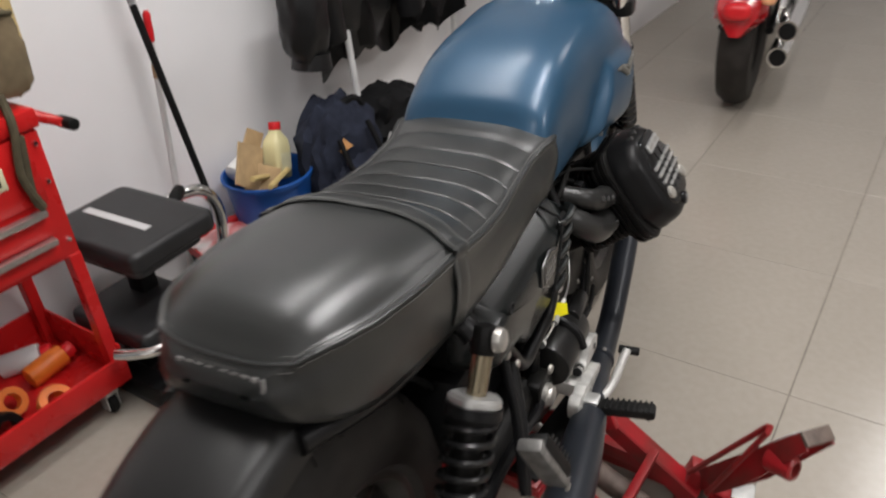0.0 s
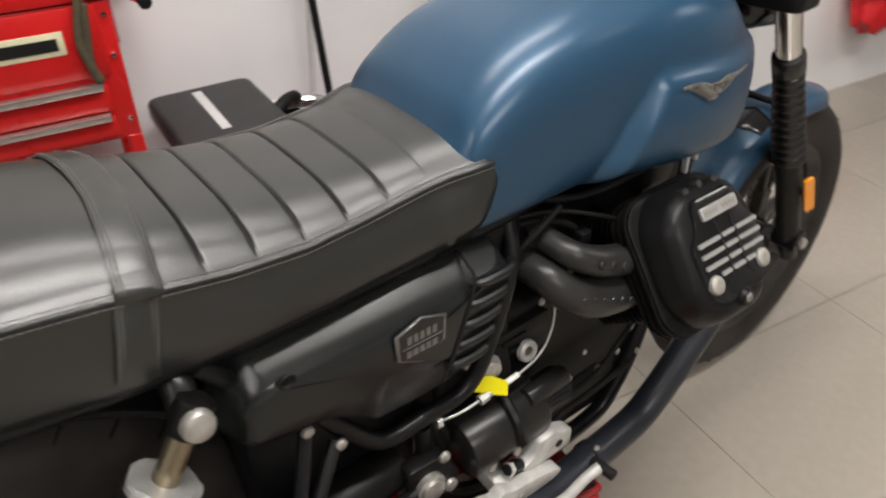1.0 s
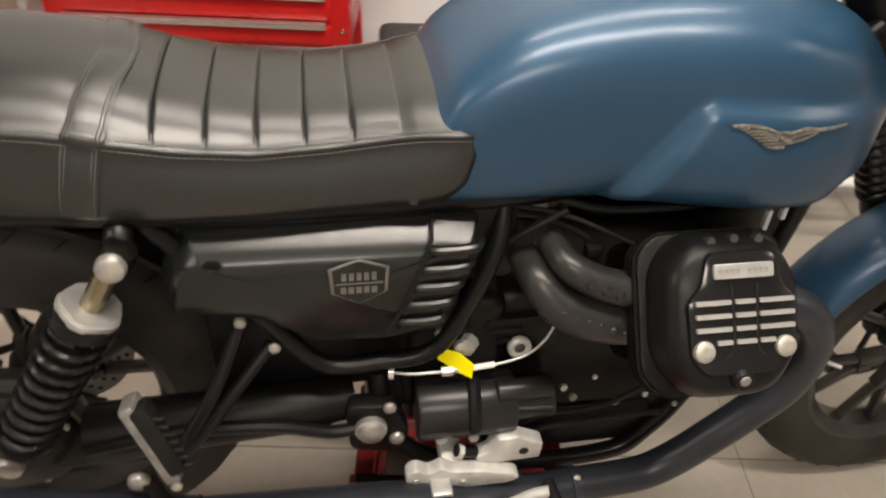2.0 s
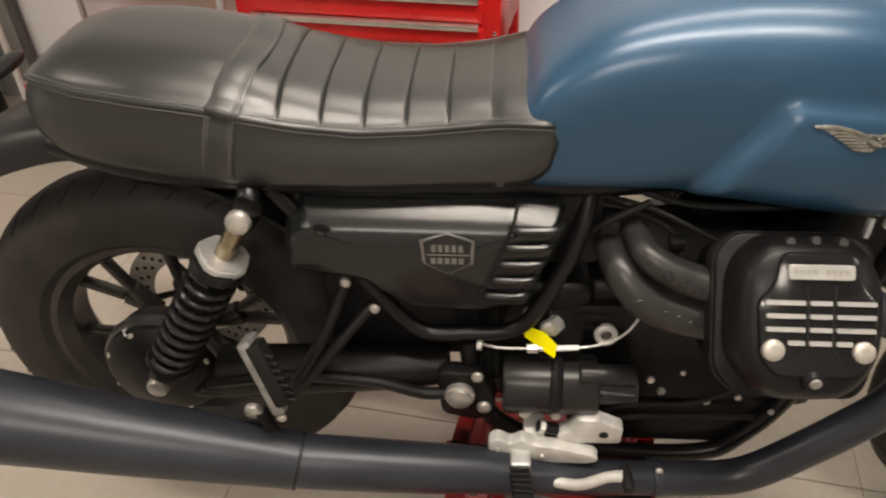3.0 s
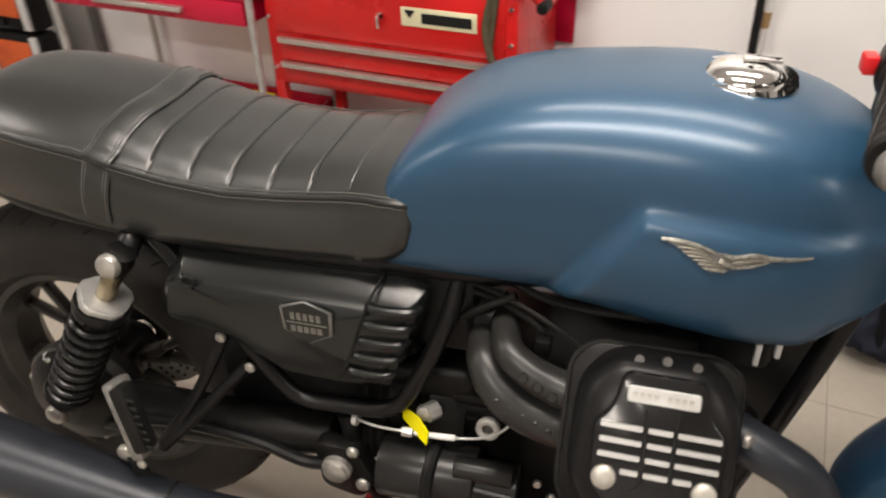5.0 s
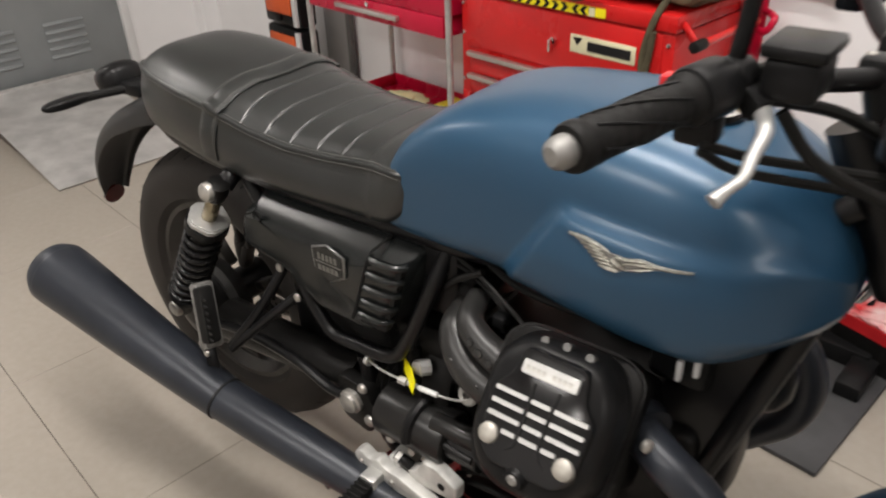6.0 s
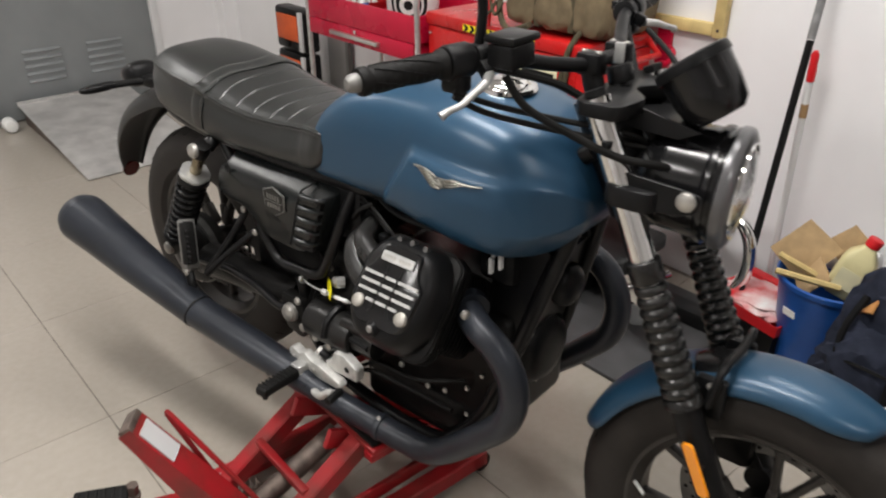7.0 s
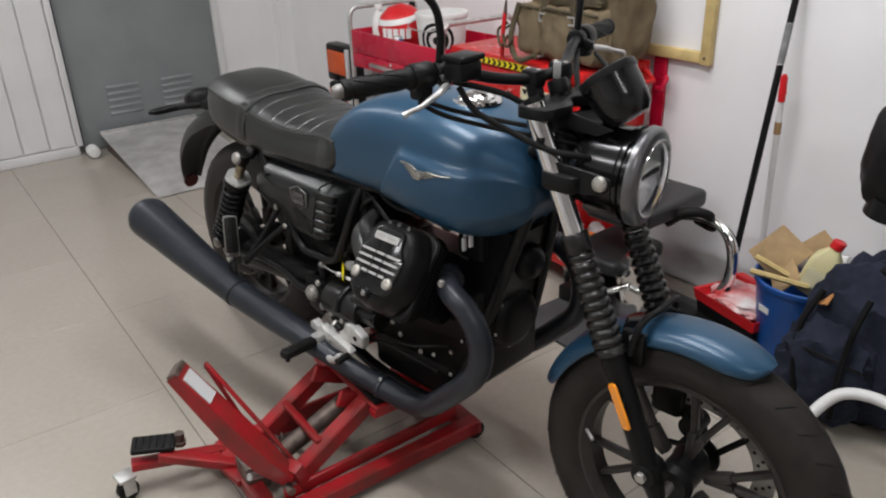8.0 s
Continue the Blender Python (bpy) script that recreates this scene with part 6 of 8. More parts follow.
def side_y(x, z):
    """The tank's half width at x, z."""
    zt, zb, w, bu = tank_at(x)
    f_ = smooth01((x - 0.58) / 0.25)
    g_ = smooth01((x - 1.02) / 0.10)
    zm = zb + (zt - zb) * (0.30 + 0.12 * f_)
    if z > zm:
        n = 4.4 - 1.2 * f_ + 0.8 * g_
        y = w * max(0.0, 1 - min(1.0, (z - zm) / (zt - zm)) ** n) ** (1 / n)
    else:
        n = 6.0 - 2.2 * f_ + 1.8 * g_
        y = w * max(0.0, 1 - min(1.0, (zm - z) / (zm - zb)) ** n) ** (1 / n)
    if g_ > 0:   # the front: flat sides that meet a narrow front face in a crease
        box_ = w * max(0.0, 1 - min(1.0, abs(z - zm) / ((zt - zm) if z > zm else (zm - zb))) ** 9) ** (1 / 9)
        y += (min(box_, 0.050 + (zt - z) * 1.15, 0.050 + (z - zb) * 1.30) - y) * g_
    ridge = 0.768 + max(-0.01, (z - 0.79) / 0.11 * 0.075)
    g = smooth01((x - ridge) / 0.028)
    h = smooth01((0.912 - 0.06 * max(0.0, x - 0.86) - z) / 0.022) * (0.60 + 0.40 * smooth01((0.90 - z) / 0.06))
    low = smooth01((z - zb) / 0.05)
    return y + bu * g * h * (0.25 + 0.75 * low)


def tank_rings():
    rings = []
    for k in range(200):
        x = 0.560 + (1.151 - 0.560) * k / 199
        zt, zb, w, bu = tank_at(x)
        half = [(x, 0.0, zb)]
        for j in range(52):
            a = 0.5 - 0.5 * math.cos(math.pi * (0.02 + 0.96 * j / 51))
            z = zb + (zt - zb) * a
            half.append((x, side_y(x, z), z))
        half.append((x, 0.0, zt))
        rings.append(half + [(a_, -b_, c_) for a_, b_, c_ in half[-2:0:-1]])
    return rings


tank = part("fuel_tank", loft(tank_rings()), M_paint, bike, "blue painted fuel tank", sharp=50)
cap = part("fuel_cap", lathe([(0.0, 0.016), (0.020, 0.015), (0.034, 0.010), (0.040, 0.004), (0.042, -0.003)], 40, Matrix.Translation((0.943, 0, 0.9960)) @ basis((0, 0, 1))), M_chrome, tank, "chromed fuel cap")
part("cap_flap", box(0.938, -0.008, 1.0120, 0.976, 0.008, 1.0155, 0.001), M_chrome, cap)
part("cap_collar", lathe([(0.041, 0.001), (0.052, 0.002), (0.054, -0.004), (0.043, -0.006)], 40, Matrix.Translation((0.943, 0, 0.9960)), True), M_chrome, tank, "chromed collar")


WING = [(0.879, 0.888), (0.9051, 0.8872), (0.9207, 0.8827), (0.9281, 0.8779), (0.9363, 0.8783), (0.947, 0.8771), (0.9639, 0.8817), (0.9744, 0.8792), (0.9959, 0.8785), (1.016, 0.8801), (0.9848, 0.8761), (0.9752, 0.8723), (0.9503, 0.8617), (0.9371, 0.8581), (0.9309, 0.8525), (0.9184, 0.8531), (0.9098, 0.8563), (0.9088, 0.8621), (0.8992, 0.8711), (0.8931, 0.8788)]


def wing(sg):
    """A winged emblem as plain shapes: a thin plate under swept ridges."""

    def flat(x, z):
        return x + 0.30 * (0.884 - z), 0.884 + 0.72 * (z - 0.884)

    def feather(pts, w):
        k = len(pts) - 1
        pts = [flat(*p) for p in pts]
        return tube([(x, sg * (side_y(x, z) + 0.0022), z) for x, z in pts], [w * (0.45 + 0.55 * math.sin(math.pi * (0.15 + 0.8 * i / k))) for i in range(k + 1)], 6, 3)
    fs = [feather([(0.879, 0.888), (0.8926, 0.8885), (0.9051, 0.8872), (0.9189, 0.8829), (0.9281, 0.8779)], 0.0026)]
    for i in range(6):   # the flight feathers of the rear wing
        x, z = 0.8931 + 0.0037 * i, 0.8793 - 0.0045 * i
        fs.append(feather([(x, z), (x + 0.012, z + 0.0019 - 0.0003 * i), (x + 0.0245 - 0.0008 * i, z - 0.0010 + 0.0003 * i)], 0.0020))
    fs.append(feather([(0.9351, 0.8762), (0.9468, 0.8758), (0.9637, 0.8804), (0.9778, 0.8779), (0.9959, 0.878), (1.016, 0.8801)], 0.0026))
    fs.append(feather([(0.9403, 0.8681), (0.9555, 0.8734), (0.9684, 0.8754), (0.9831, 0.877)], 0.0022))
    fs.append(feather([(0.943, 0.8617), (0.9581, 0.8664), (0.9753, 0.8734)], 0.0020))
    fs.append(feather([(0.929, 0.8708), (0.9346, 0.8661), (0.9412, 0.8615)], 0.0048))
    fs.append(feather([(0.9116, 0.8567), (0.9223, 0.8555), (0.9321, 0.8547)], 0.0022))
    bm = bmesh.new()
    rows = [[bm.verts.new((x, sg * (side_y(x, z) + lift), z)) for x, z in [flat(*p) for p in WING]] for lift in (-0.002, 0.0012)]
    for r in rows:
        bmesh.ops.triangulate(bm, faces=[bm.faces.new(r)])
    for k in range(len(WING)):
        bm.faces.new((rows[0][k], rows[0][(k + 1) % len(WING)], rows[1][(k + 1) % len(WING)], rows[1][k]))
    return bm, fs


M_wing = material("pewter_emblem", (0.34, 0.33, 0.29), 0.30, 0.85, vary=0.35, scale=160)
for sg in (-1, 1):
    plate_bm, ridges = wing(sg)
    emblem = part("wing_emblem", plate_bm, M_peg, bike, "pewter wing-shaped emblem", fr=Matrix.Translation((0, -0.011, 0)))
    for fb in ridges:
        part("feather", fb, M_wing, emblem, fr=Matrix.Translation((0, -0.011, 0)))
part("tank_seam", tube([(x, 0.0, t) for x, t in ((0.60, 0.772), (0.8, 0.752), (1.0, 0.730), (1.12, 0.768))], 0.006, 8), M_black, bike)

# --- seat ---
SEAT = [
    # x, bottom z, half width low, half width and z of the piping, top z
    (-0.071, 0.853, 0.050, 0.042, 0.869, 0.872),
    (-0.066, 0.843, 0.074, 0.060, 0.881, 0.885),
    (-0.056, 0.833, 0.092, 0.075, 0.893, 0.898),
    (-0.044, 0.826, 0.103, 0.086, 0.900, 0.908),
    (-0.026, 0.818, 0.115, 0.100, 0.904, 0.922),
    (0.000, 0.809, 0.126, 0.115, 0.905, 0.933),
    (0.040, 0.800, 0.134, 0.128, 0.901, 0.939),
    (0.110, 0.790, 0.140, 0.140, 0.896, 0.936),
    (0.185, 0.780, 0.145, 0.141, 0.886, 0.926),
    (0.235, 0.777, 0.148, 0.141, 0.876, 0.912),
    (0.300, 0.776, 0.150, 0.138, 0.862, 0.894),
    (0.375, 0.776, 0.149, 0.134, 0.853, 0.880),
    (0.450, 0.777, 0.145, 0.127, 0.853, 0.876),
    (0.520, 0.779, 0.143, 0.126, 0.860, 0.880),
    (0.550, 0.781, 0.146, 0.131, 0.865, 0.886),
    (0.578, 0.787, 0.147, 0.138, 0.868, 0.889),
    (0.597, 0.799, 0.144, 0.139, 0.868, 0.888),
    (0.609, 0.815, 0.139, 0.134, 0.864, 0.881),
    (0.617, 0.830, 0.126, 0.119, 0.857, 0.870),
    (0.621, 0.838, 0.104, 0.090, 0.850, 0.859),
]

SEAT = [(a, b, c - 0.009, d - 0.009, e, g) for a, b, c, d, e, g in SEAT]


def seat_at(x):
    xs = [s[0] for s in SEAT]
    return [float(np.interp(x, xs, [s[k] for s in SEAT])) for k in range(1, 6)]


PLEATS = [0.278, 0.3285, 0.379, 0.4295, 0.480]


def seat_rings():
    line = spline(SEAT, 44)
    rings = []
    for x, zb, hl_, hp, zp, zt in line:
        dip = 0.0
        for p in PLEATS:
            dip = max(dip, 0.0034 * math.exp(-((x - p) / 0.0014) ** 2))
        if 0.2275 < x < 0.5305:
            ph = ((x - PLEATS[0]) / 0.0505) % 1.0
            dip -= 0.0020 * math.sin(math.pi * ph) ** 0.35
        half = []
        # underside, side wall, piping, crown
        half += [(x, 0.0, zb), (x, hl_ * 0.8, zb), (x, hl_ * 0.985, zb + 0.004), (x, hl_, zb + 0.014)]
        for t in (0.25, 0.5, 0.75):
            bulge = 0.006 * math.sin(math.pi * t)
            half.append((x, hl_ + (hp - hl_) * t + bulge, zb + 0.014 + (zp - 0.004 - zb - 0.014) * t))
        k = min(1.0, max(0.0, 1 + (x + 0.044) / 0.012))   # the rim fades out on the seat's back
        half += [(x, hp + 0.0035 * k, zp - 0.006), (x, hp + 0.0045 * k - 0.0015 * (1 - k), zp - 0.001), (x, hp + 0.001 * k - 0.005 * (1 - k), zp + 0.003 * k + 0.0015 * (1 - k))]
        for t in (0.04, 0.08, 0.13, 0.19, 0.26, 0.34, 0.43, 0.54, 0.68, 0.84, 1.0):
            y = hp * (1 - t)
            z = zp + (zt - zp) * (1 - (1 - t) ** 3.6)
            dd = dip * (1.0 if 0.12 < t else 0.35)
            half.append((x, y, z - dd))
        rings.append(half + [(a, -b, c) for a, b, c in half[-2:0:-1]])
    return rings


seat = part("seat", loft(seat_rings()), M_seat, bike, "black vinyl seat with cross pleats and stitched piping", sharp=70)
for sg in (-1, 1):
    pts, pts2, pts3 = [], [], []
    for i in range(50):
        x = -0.044 + (0.616 + 0.044) * i / 49
        zb, hl_, hp, zp, zt = seat_at(x)
        pts.append((x, sg * (hp + 0.0056), zp - 0.0045))
        pts2.append((x, sg * (hp - 0.0005), zp + 0.0048))
        pts3.append((x, sg * (hp + 0.0040), zp + 0.0005))
    part("piping", tube(pts3, 0.0026, 8, 2), M_seat, seat)
    for pp in (pts, pts2):
        dashes = []
        for a, b in zip(pp[::1], pp[1::1]):
            va, vb = Vector(a), Vector(b)
            for q in (0.0, 0.5):
                dashes.append(tube([tuple(va.lerp(vb, q + 0.06)), tuple(va.lerp(vb, q + 0.42))], 0.0007, 5, 1, smooth=False))
        part("stitching", cat(*dashes), M_stitch, seat, "pale grey stitching")


def seat_back(dx, dz, r, dash=False):
    """Piping or stitching across the seat's back, from side to side."""
    pts = [(-0.0445 + dx - 0.0125 * (1 - abs(k / 8) ** 2.6), 0.0805 * k / 8, 0.9000 + dz - 0.0030 * (1 - abs(k / 8) ** 2.6)) for k in range(-8, 9)]
    if not dash:
        return tube(pts, r, 8, 2)
    return cat(*[tube([tuple(Vector(a).lerp(Vector(b), q + 0.06)), tuple(Vector(a).lerp(Vector(b), q + 0.42))], r, 5, 1, smooth=False) for a, b in zip(pts, pts[1:]) for q in (0.0, 0.5)])


part("piping", seat_back(0, 0, 0.0028), M_seat, seat)
part("stitching", seat_back(-0.0050, -0.0062, 0.0007, True), M_stitch, seat, "pale grey stitching")
part("stitching", seat_back(0.0065, 0.0048, 0.0007, True), M_stitch, seat, "pale grey stitching")


def seat_curve(x, lift=0.0012):
    """Points over the seat from side to side near x, leaning back down the sides, a little proud."""
    rows = []
    for lean, t in ((-0.026, 0.05), (-0.021, 0.35), (-0.015, 0.65), (-0.009, 0.95)):
        zb, hl_, hp, zp, zt = seat_at(x + lean)
        rows.append((x + lean, hl_ + (hp - hl_) * t + 0.006 * math.sin(math.pi * t) + lift, zb + 0.014 + (zp - 0.004 - zb - 0.014) * t))
    for lean, c in ((-0.004, 0.985), (-0.001, 0.92), (0.001, 0.84), (0.004, 0.72), (0.008, 0.48), (0.012, 0.24)):
        zb, hl_, hp, zp, zt = seat_at(x + lean)
        rows.append((x + lean, hp * c + (0.006 if c > 0.95 else 0.0), zp + (zt - zp) * (1 - c ** 3.6) + lift + (0.002 if c > 0.95 else 0.001)))
    zt = seat_at(x + 0.013)[4]
    left = [(a, -b, c) for a, b, c in rows]
    return left + [(x + 0.013, 0, zt + lift)] + rows[::-1]


def ribbon(line, w, t):
    """A flat band along line, w wide in x, t thick."""
    rings = []
    line = spline(line, 6)
    for i, p in enumerate(line):
        a, b = Vector(line[max(0, i - 1)]), Vector(line[min(len(line) - 1, i + 1)])
        d = (b - a).normalized()
        s = Vector((1, 0, -0.24))
        s = (s - d * s.dot(d)).normalized()
        n = d.cross(s).normalized()
        c = Vector(p)
        rings.append([c + s * w / 2 - n * t * 0.3, c + s * w * 0.42 + n * t * 0.5, c + n * t * 0.65, c - s * w * 0.42 + n * t * 0.5, c - s * w / 2 - n * t * 0.3, c - n * t])
    return loft(rings)


strap = part("passenger_strap", ribbon(seat_curve(0.222), 0.039, 0.0056), M_seat, seat, "stitched black strap across the seat", sharp=80)
for dx in (-0.0155, -0.0120, 0.0120, 0.0155):
    ln = [(float(p[0]) + dx, float(p[1]) + math.copysign(0.0024, p[1]), float(p[2]) + 0.0026 - 0.24 * dx) for p in spline(seat_curve(0.222), 8)]
    part("stitching", cat(*[tube([tuple(Vector(a).lerp(Vector(b), 0.1)), tuple(Vector(a).lerp(Vector(b), 0.75))], 0.0008, 5, 1, smooth=False) for a, b in zip(ln, ln[1:])]), M_stitch, strap, "pale grey stitching")
# plain bars in place of the maker's name on the seat's back
for i, (a, w) in enumerate([(-0.052, 0.012), (-0.037, 0.012), (-0.023, 0.012), (-0.008, 0.012), (0.013, 0.012), (0.028, 0.012), (0.042, 0.012), (0.056, 0.010), (0.067, 0.004)]):
    a = -0.82 * a
    w = 0.66 * w
    zq = 0.881
    xs_, ws_ = [], []
    for q in spline(SEAT, 16)[:70]:
        if q[4] < zq + 0.004:
            continue
        t_ = min(1.0, max(0.0, (zq - q[1] - 0.014) / max(1e-4, q[4] - 0.018 - q[1])))
        xs_.append(float(q[0])), ws_.append(float(q[2] + (q[3] - q[2]) * t_ + 0.006 * math.sin(math.pi * t_)))
    back = lambda y_: float(np.interp(abs(y_), ws_, xs_)) if abs(y_) > ws_[0] else xs_[0]
    x = back(a) - 0.0012
    slope = (back(a + 0.004) - back(a - 0.004)) / 0.008
    bm = box(-0.0014, -w / 2, -0.0075, 0.0014, w / 2, 0.0075)
    bm.transform(pose(x, a, zq, 0, 6, -math.degrees(math.atan(slope))))
    part("print_bar", bm, M_seatprint, seat, "plain pale printed bar", smooth=False)

# tank and seat sit a little to the right of the wheels' plane, for the machine leans
for ob in (tank, seat):
    ob.matrix_basis = Matrix.Translation((0, -0.011, 0)) @ ob.matrix_basis

# --- tail ---
REAR_GUARD = [(0.10, 0.800, 0.080, 0.03), (0.02, 0.822, 0.085, 0.045), (-0.06, 0.826, 0.086, 0.052), (-0.14, 0.808, 0.084, 0.055), (-0.22, 0.772, 0.080, 0.052), (-0.30, 0.728, 0.070, 0.044), (-0.37, 0.672, 0.060, 0.036), (-0.425, 0.605, 0.052, 0.028), (-0.455, 0.540, 0.043, 0.022), (-0.466, 0.490, 0.032, 0.016)]


def guard_rings():
    line = [[float(v) for v in q] for q in spline(REAR_GUARD, 5)]
    rings = []
    for i, (x, z, w, lip) in enumerate(line):
        a, b = line[max(0, i - 1)], line[min(len(line) - 1, i + 1)]
        d = Vector((b[0] - a[0], 0, b[1] - a[1])).normalized()
        inw = Vector((d.z, 0, -d.x))
        if inw.z > 0:
            inw = -inw
        prof = [(-1.0, 1.0), (-0.98, 0.6), (-0.90, 0.28), (-0.70, 0.10), (-0.35, 0.02), (0.0, 0.0), (0.35, 0.02), (0.70, 0.10), (0.90, 0.28), (0.98, 0.6), (1.0, 1.0)]
        c = Vector((x, 0, z))
        ring = [c + inw * (lip * k) + Vector((0, s * w, 0)) for s, k in prof]
        ring += [c + inw * (lip * k + 0.004 * (1 - k)) + Vector((0, s * (w - 0.004), 0)) for s, k in prof[::-1]]
        rings.append(ring)
    return rings


M_guard = material("satin_black_mudguard", (0.0075, 0.0075, 0.0075), 0.40, vary=0.12, scale=14, bump=0.03, bscale=200)
part("rear_fender", loft(guard_rings()), M_guard, bike, "satin black rear mudguard", sharp=60)
part("inner_guard", fender((RX, RZ), 0.350, 0.060, 20, 96, 20, lip=0.012), M_black, bike)
tl_ = part("tail_lamp", (lambda b: (b.transform(pose(-0.300, 0, 0.800, 0, -20, 0)), b)[1])(blob(0.040, 0.048, 0.034, 71, 0.0)), M_black, bike, "black tail lamp housing")
part("tail_lens", (lambda b: (b.transform(pose(-0.325, 0, 0.795, 0, -20, 0)), b)[1])(blob(0.026, 0.041, 0.027, 71, 0.0)), M_redlens, tl_, "dark red tail lens")
part("tail_bracket", bar((-0.20, 0, 0.792), (-0.30, 0, 0.788), 0.05, 0.03, bev=0.008), M_black, bike)
for sg in (-1, 1):
    st = part("turn_lamp_stalk", tube([(-0.225, 0.04 * sg, 0.80), (-0.235, 0.09 * sg, 0.802), (-0.24, 0.115 * sg, 0.802)], 0.009, 10), M_rubber, bike)
    part("turn_lamp", (lambda b: (b.transform(pose(-0.243, 0.15 * sg, 0.803)), b)[1])(blob(0.015, 0.054, 0.011, 4, 0.0)), M_black, st, "small dark turn lamp")
part("round_reflector", lathe([(0, 0.008), (0.022, 0.007), (0.026, 0.002), (0.026, -0.006), (0, -0.006)], 28, Matrix.Translation((-0.470, 0, 0.478)) @ basis((-1, 0, 0.35))), M_redlens, bike, "round dark red reflector")
part("grab_bolt", lathe([(0, 0.004), (0.008, 0.002), (0.008, -0.02), (0, -0.02)], 12, pose(-0.02, -0.085, 0.800, 180)), M_zinc, bike)

# --- frame ---
M_frame = material("gloss_black_frame", (0.005, 0.005, 0.0055), 0.32, vary=0.1, scale=20, spec=0.3)
for sg in (-1, 1):
    y = sg
    part("frame_tube", tube([(1.13, 0.03 * y, 0.93), (0.95, 0.06 * y, 0.80), (0.75, 0.095 * y, 0.765), (0.56, 0.115 * y, 0.768), (0.30, 0.125 * y, 0.775), (0.08, 0.115 * y, 0.785), (-0.05, 0.08 * y, 0.80)], 0.0155, 12), M_frame, bike)
    part("frame_tube", tube([(0.66, 0.105 * y, 0.762), (0.645, 0.135 * y, 0.70), (0.60, 0.145 * y, 0.59), (0.565, 0.147 * y, 0.547), (0.50, 0.147 * y, 0.538), (0.435, 0.147 * y, 0.540), (0.385, 0.145 * y, 0.598), (0.355, 0.14 * y, 0.64), (0.30, 0.13 * y, 0.70), (0.25, 0.125 * y, 0.765)], 0.0115, 12), M_frame, bike)
    part("frame_tube", tube([(1.135, 0.035 * y, 0.86), (1.09, 0.062 * y, 0.70), (1.035, 0.088 * y, 0.52), (0.985, 0.106 * y, 0.375), (0.930, 0.116 * y, 0.295), (0.88, 0.120 * y, 0.258), (0.75, 0.122 * y, 0.252), (0.60, 0.125 * y, 0.285), (0.52, 0.132 * y, 0.37), (0.50, 0.14 * y, 0.52)], 0.0145, 12), M_frame, bike)
part("front_shroud", loft([[(x0 + dx, sgn * w, z) for dx, sgn, w in ((-0.10, -1, w0), (-0.015, -1, w0), (0.0, -1, w0 - 0.015), (0.0, 1, w0 - 0.015), (-0.015, 1, w0), (-0.10, 1, w0))] for z, x0, w0 in ((0.29, 0.935, 0.105), (0.36, 0.985, 0.105), (0.44, 1.010, 0.098), (0.55, 1.045, 0.088), (0.66, 1.075, 0.074), (0.74, 1.098, 0.060))]), M_frame, bike, "dark shroud between the frame's front tubes", sharp=30)
part("headstock", cyl((1.105, 0, 1.005), (1.19, 0, 0.835), 0.034), M_frame, bike)

# --- side covers ---
COVER = [(0.262, 0.722), (0.288, 0.763), (0.567, 0.759), (0.630, 0.750), (0.618, 0.690), (0.588, 0.617), (0.550, 0.577), (0.514, 0.568), (0.418, 0.573), (0.361, 0.633), (0.329, 0.637), (0.264, 0.650), (0.250, 0.672)]


def inset(o, d):
    """The closed outline o moved inwards by d."""
    out, k = [], len(o)
    for i in range(k):
        p, q = Vector(o[i - 1]), Vector(o[(i + 1) % k])
        t = (q - p).normalized()
        out.append((o[i][0] - (-t.y) * -d * -1, o[i][1] - t.x * -d * -1))
    return out


def cover(sg):
    o = rounded(COVER, 0.014, 4)
    mid = Vector((0.44, 0.68))
    trial = inset(o, 0.004)
    flip = -1 if sum((Vector(p) - mid).length for p in trial) > sum((Vector(p) - mid).length for p in o) else 1
    roll = [smooth01((z - 0.735) / 0.02) for _, z in o]
    rings = []
    for d, y in ((0.0, 0.100), (0.0, 0.116), (0.003, 0.126), (0.010, 0.150), (0.0145, 0.1620), (0.019, 0.1680), (0.026, 0.1705)):
        wide = inset(o, d * flip * 2.1)
        rings.append([(x + (xw - x) * k, sg * (y - 0.024 * max(0, 0.63 - z) / 0.07), z + (zw - z) * k) for (x, z), (xw, zw), k in zip(inset(o, d * flip), wide, roll)])
    base = [(x + (xw - x) * k, z + (zw - z) * k) for (x, z), (xw, zw), k in zip(inset(o, 0.026 * flip), inset(o, 0.026 * flip * 2.1), roll)]
    for s, y in ((0.6, 0.1712), (0.2, 0.1715)):
        rings.append([(mid.x + (x - mid.x) * s, sg * (y - 0.024 * max(0, 0.63 - z) / 0.07 * (1 if s > 0.5 else 0.2)), mid.y + (z - mid.y) * s) for x, z in base])
    return loft(rings)


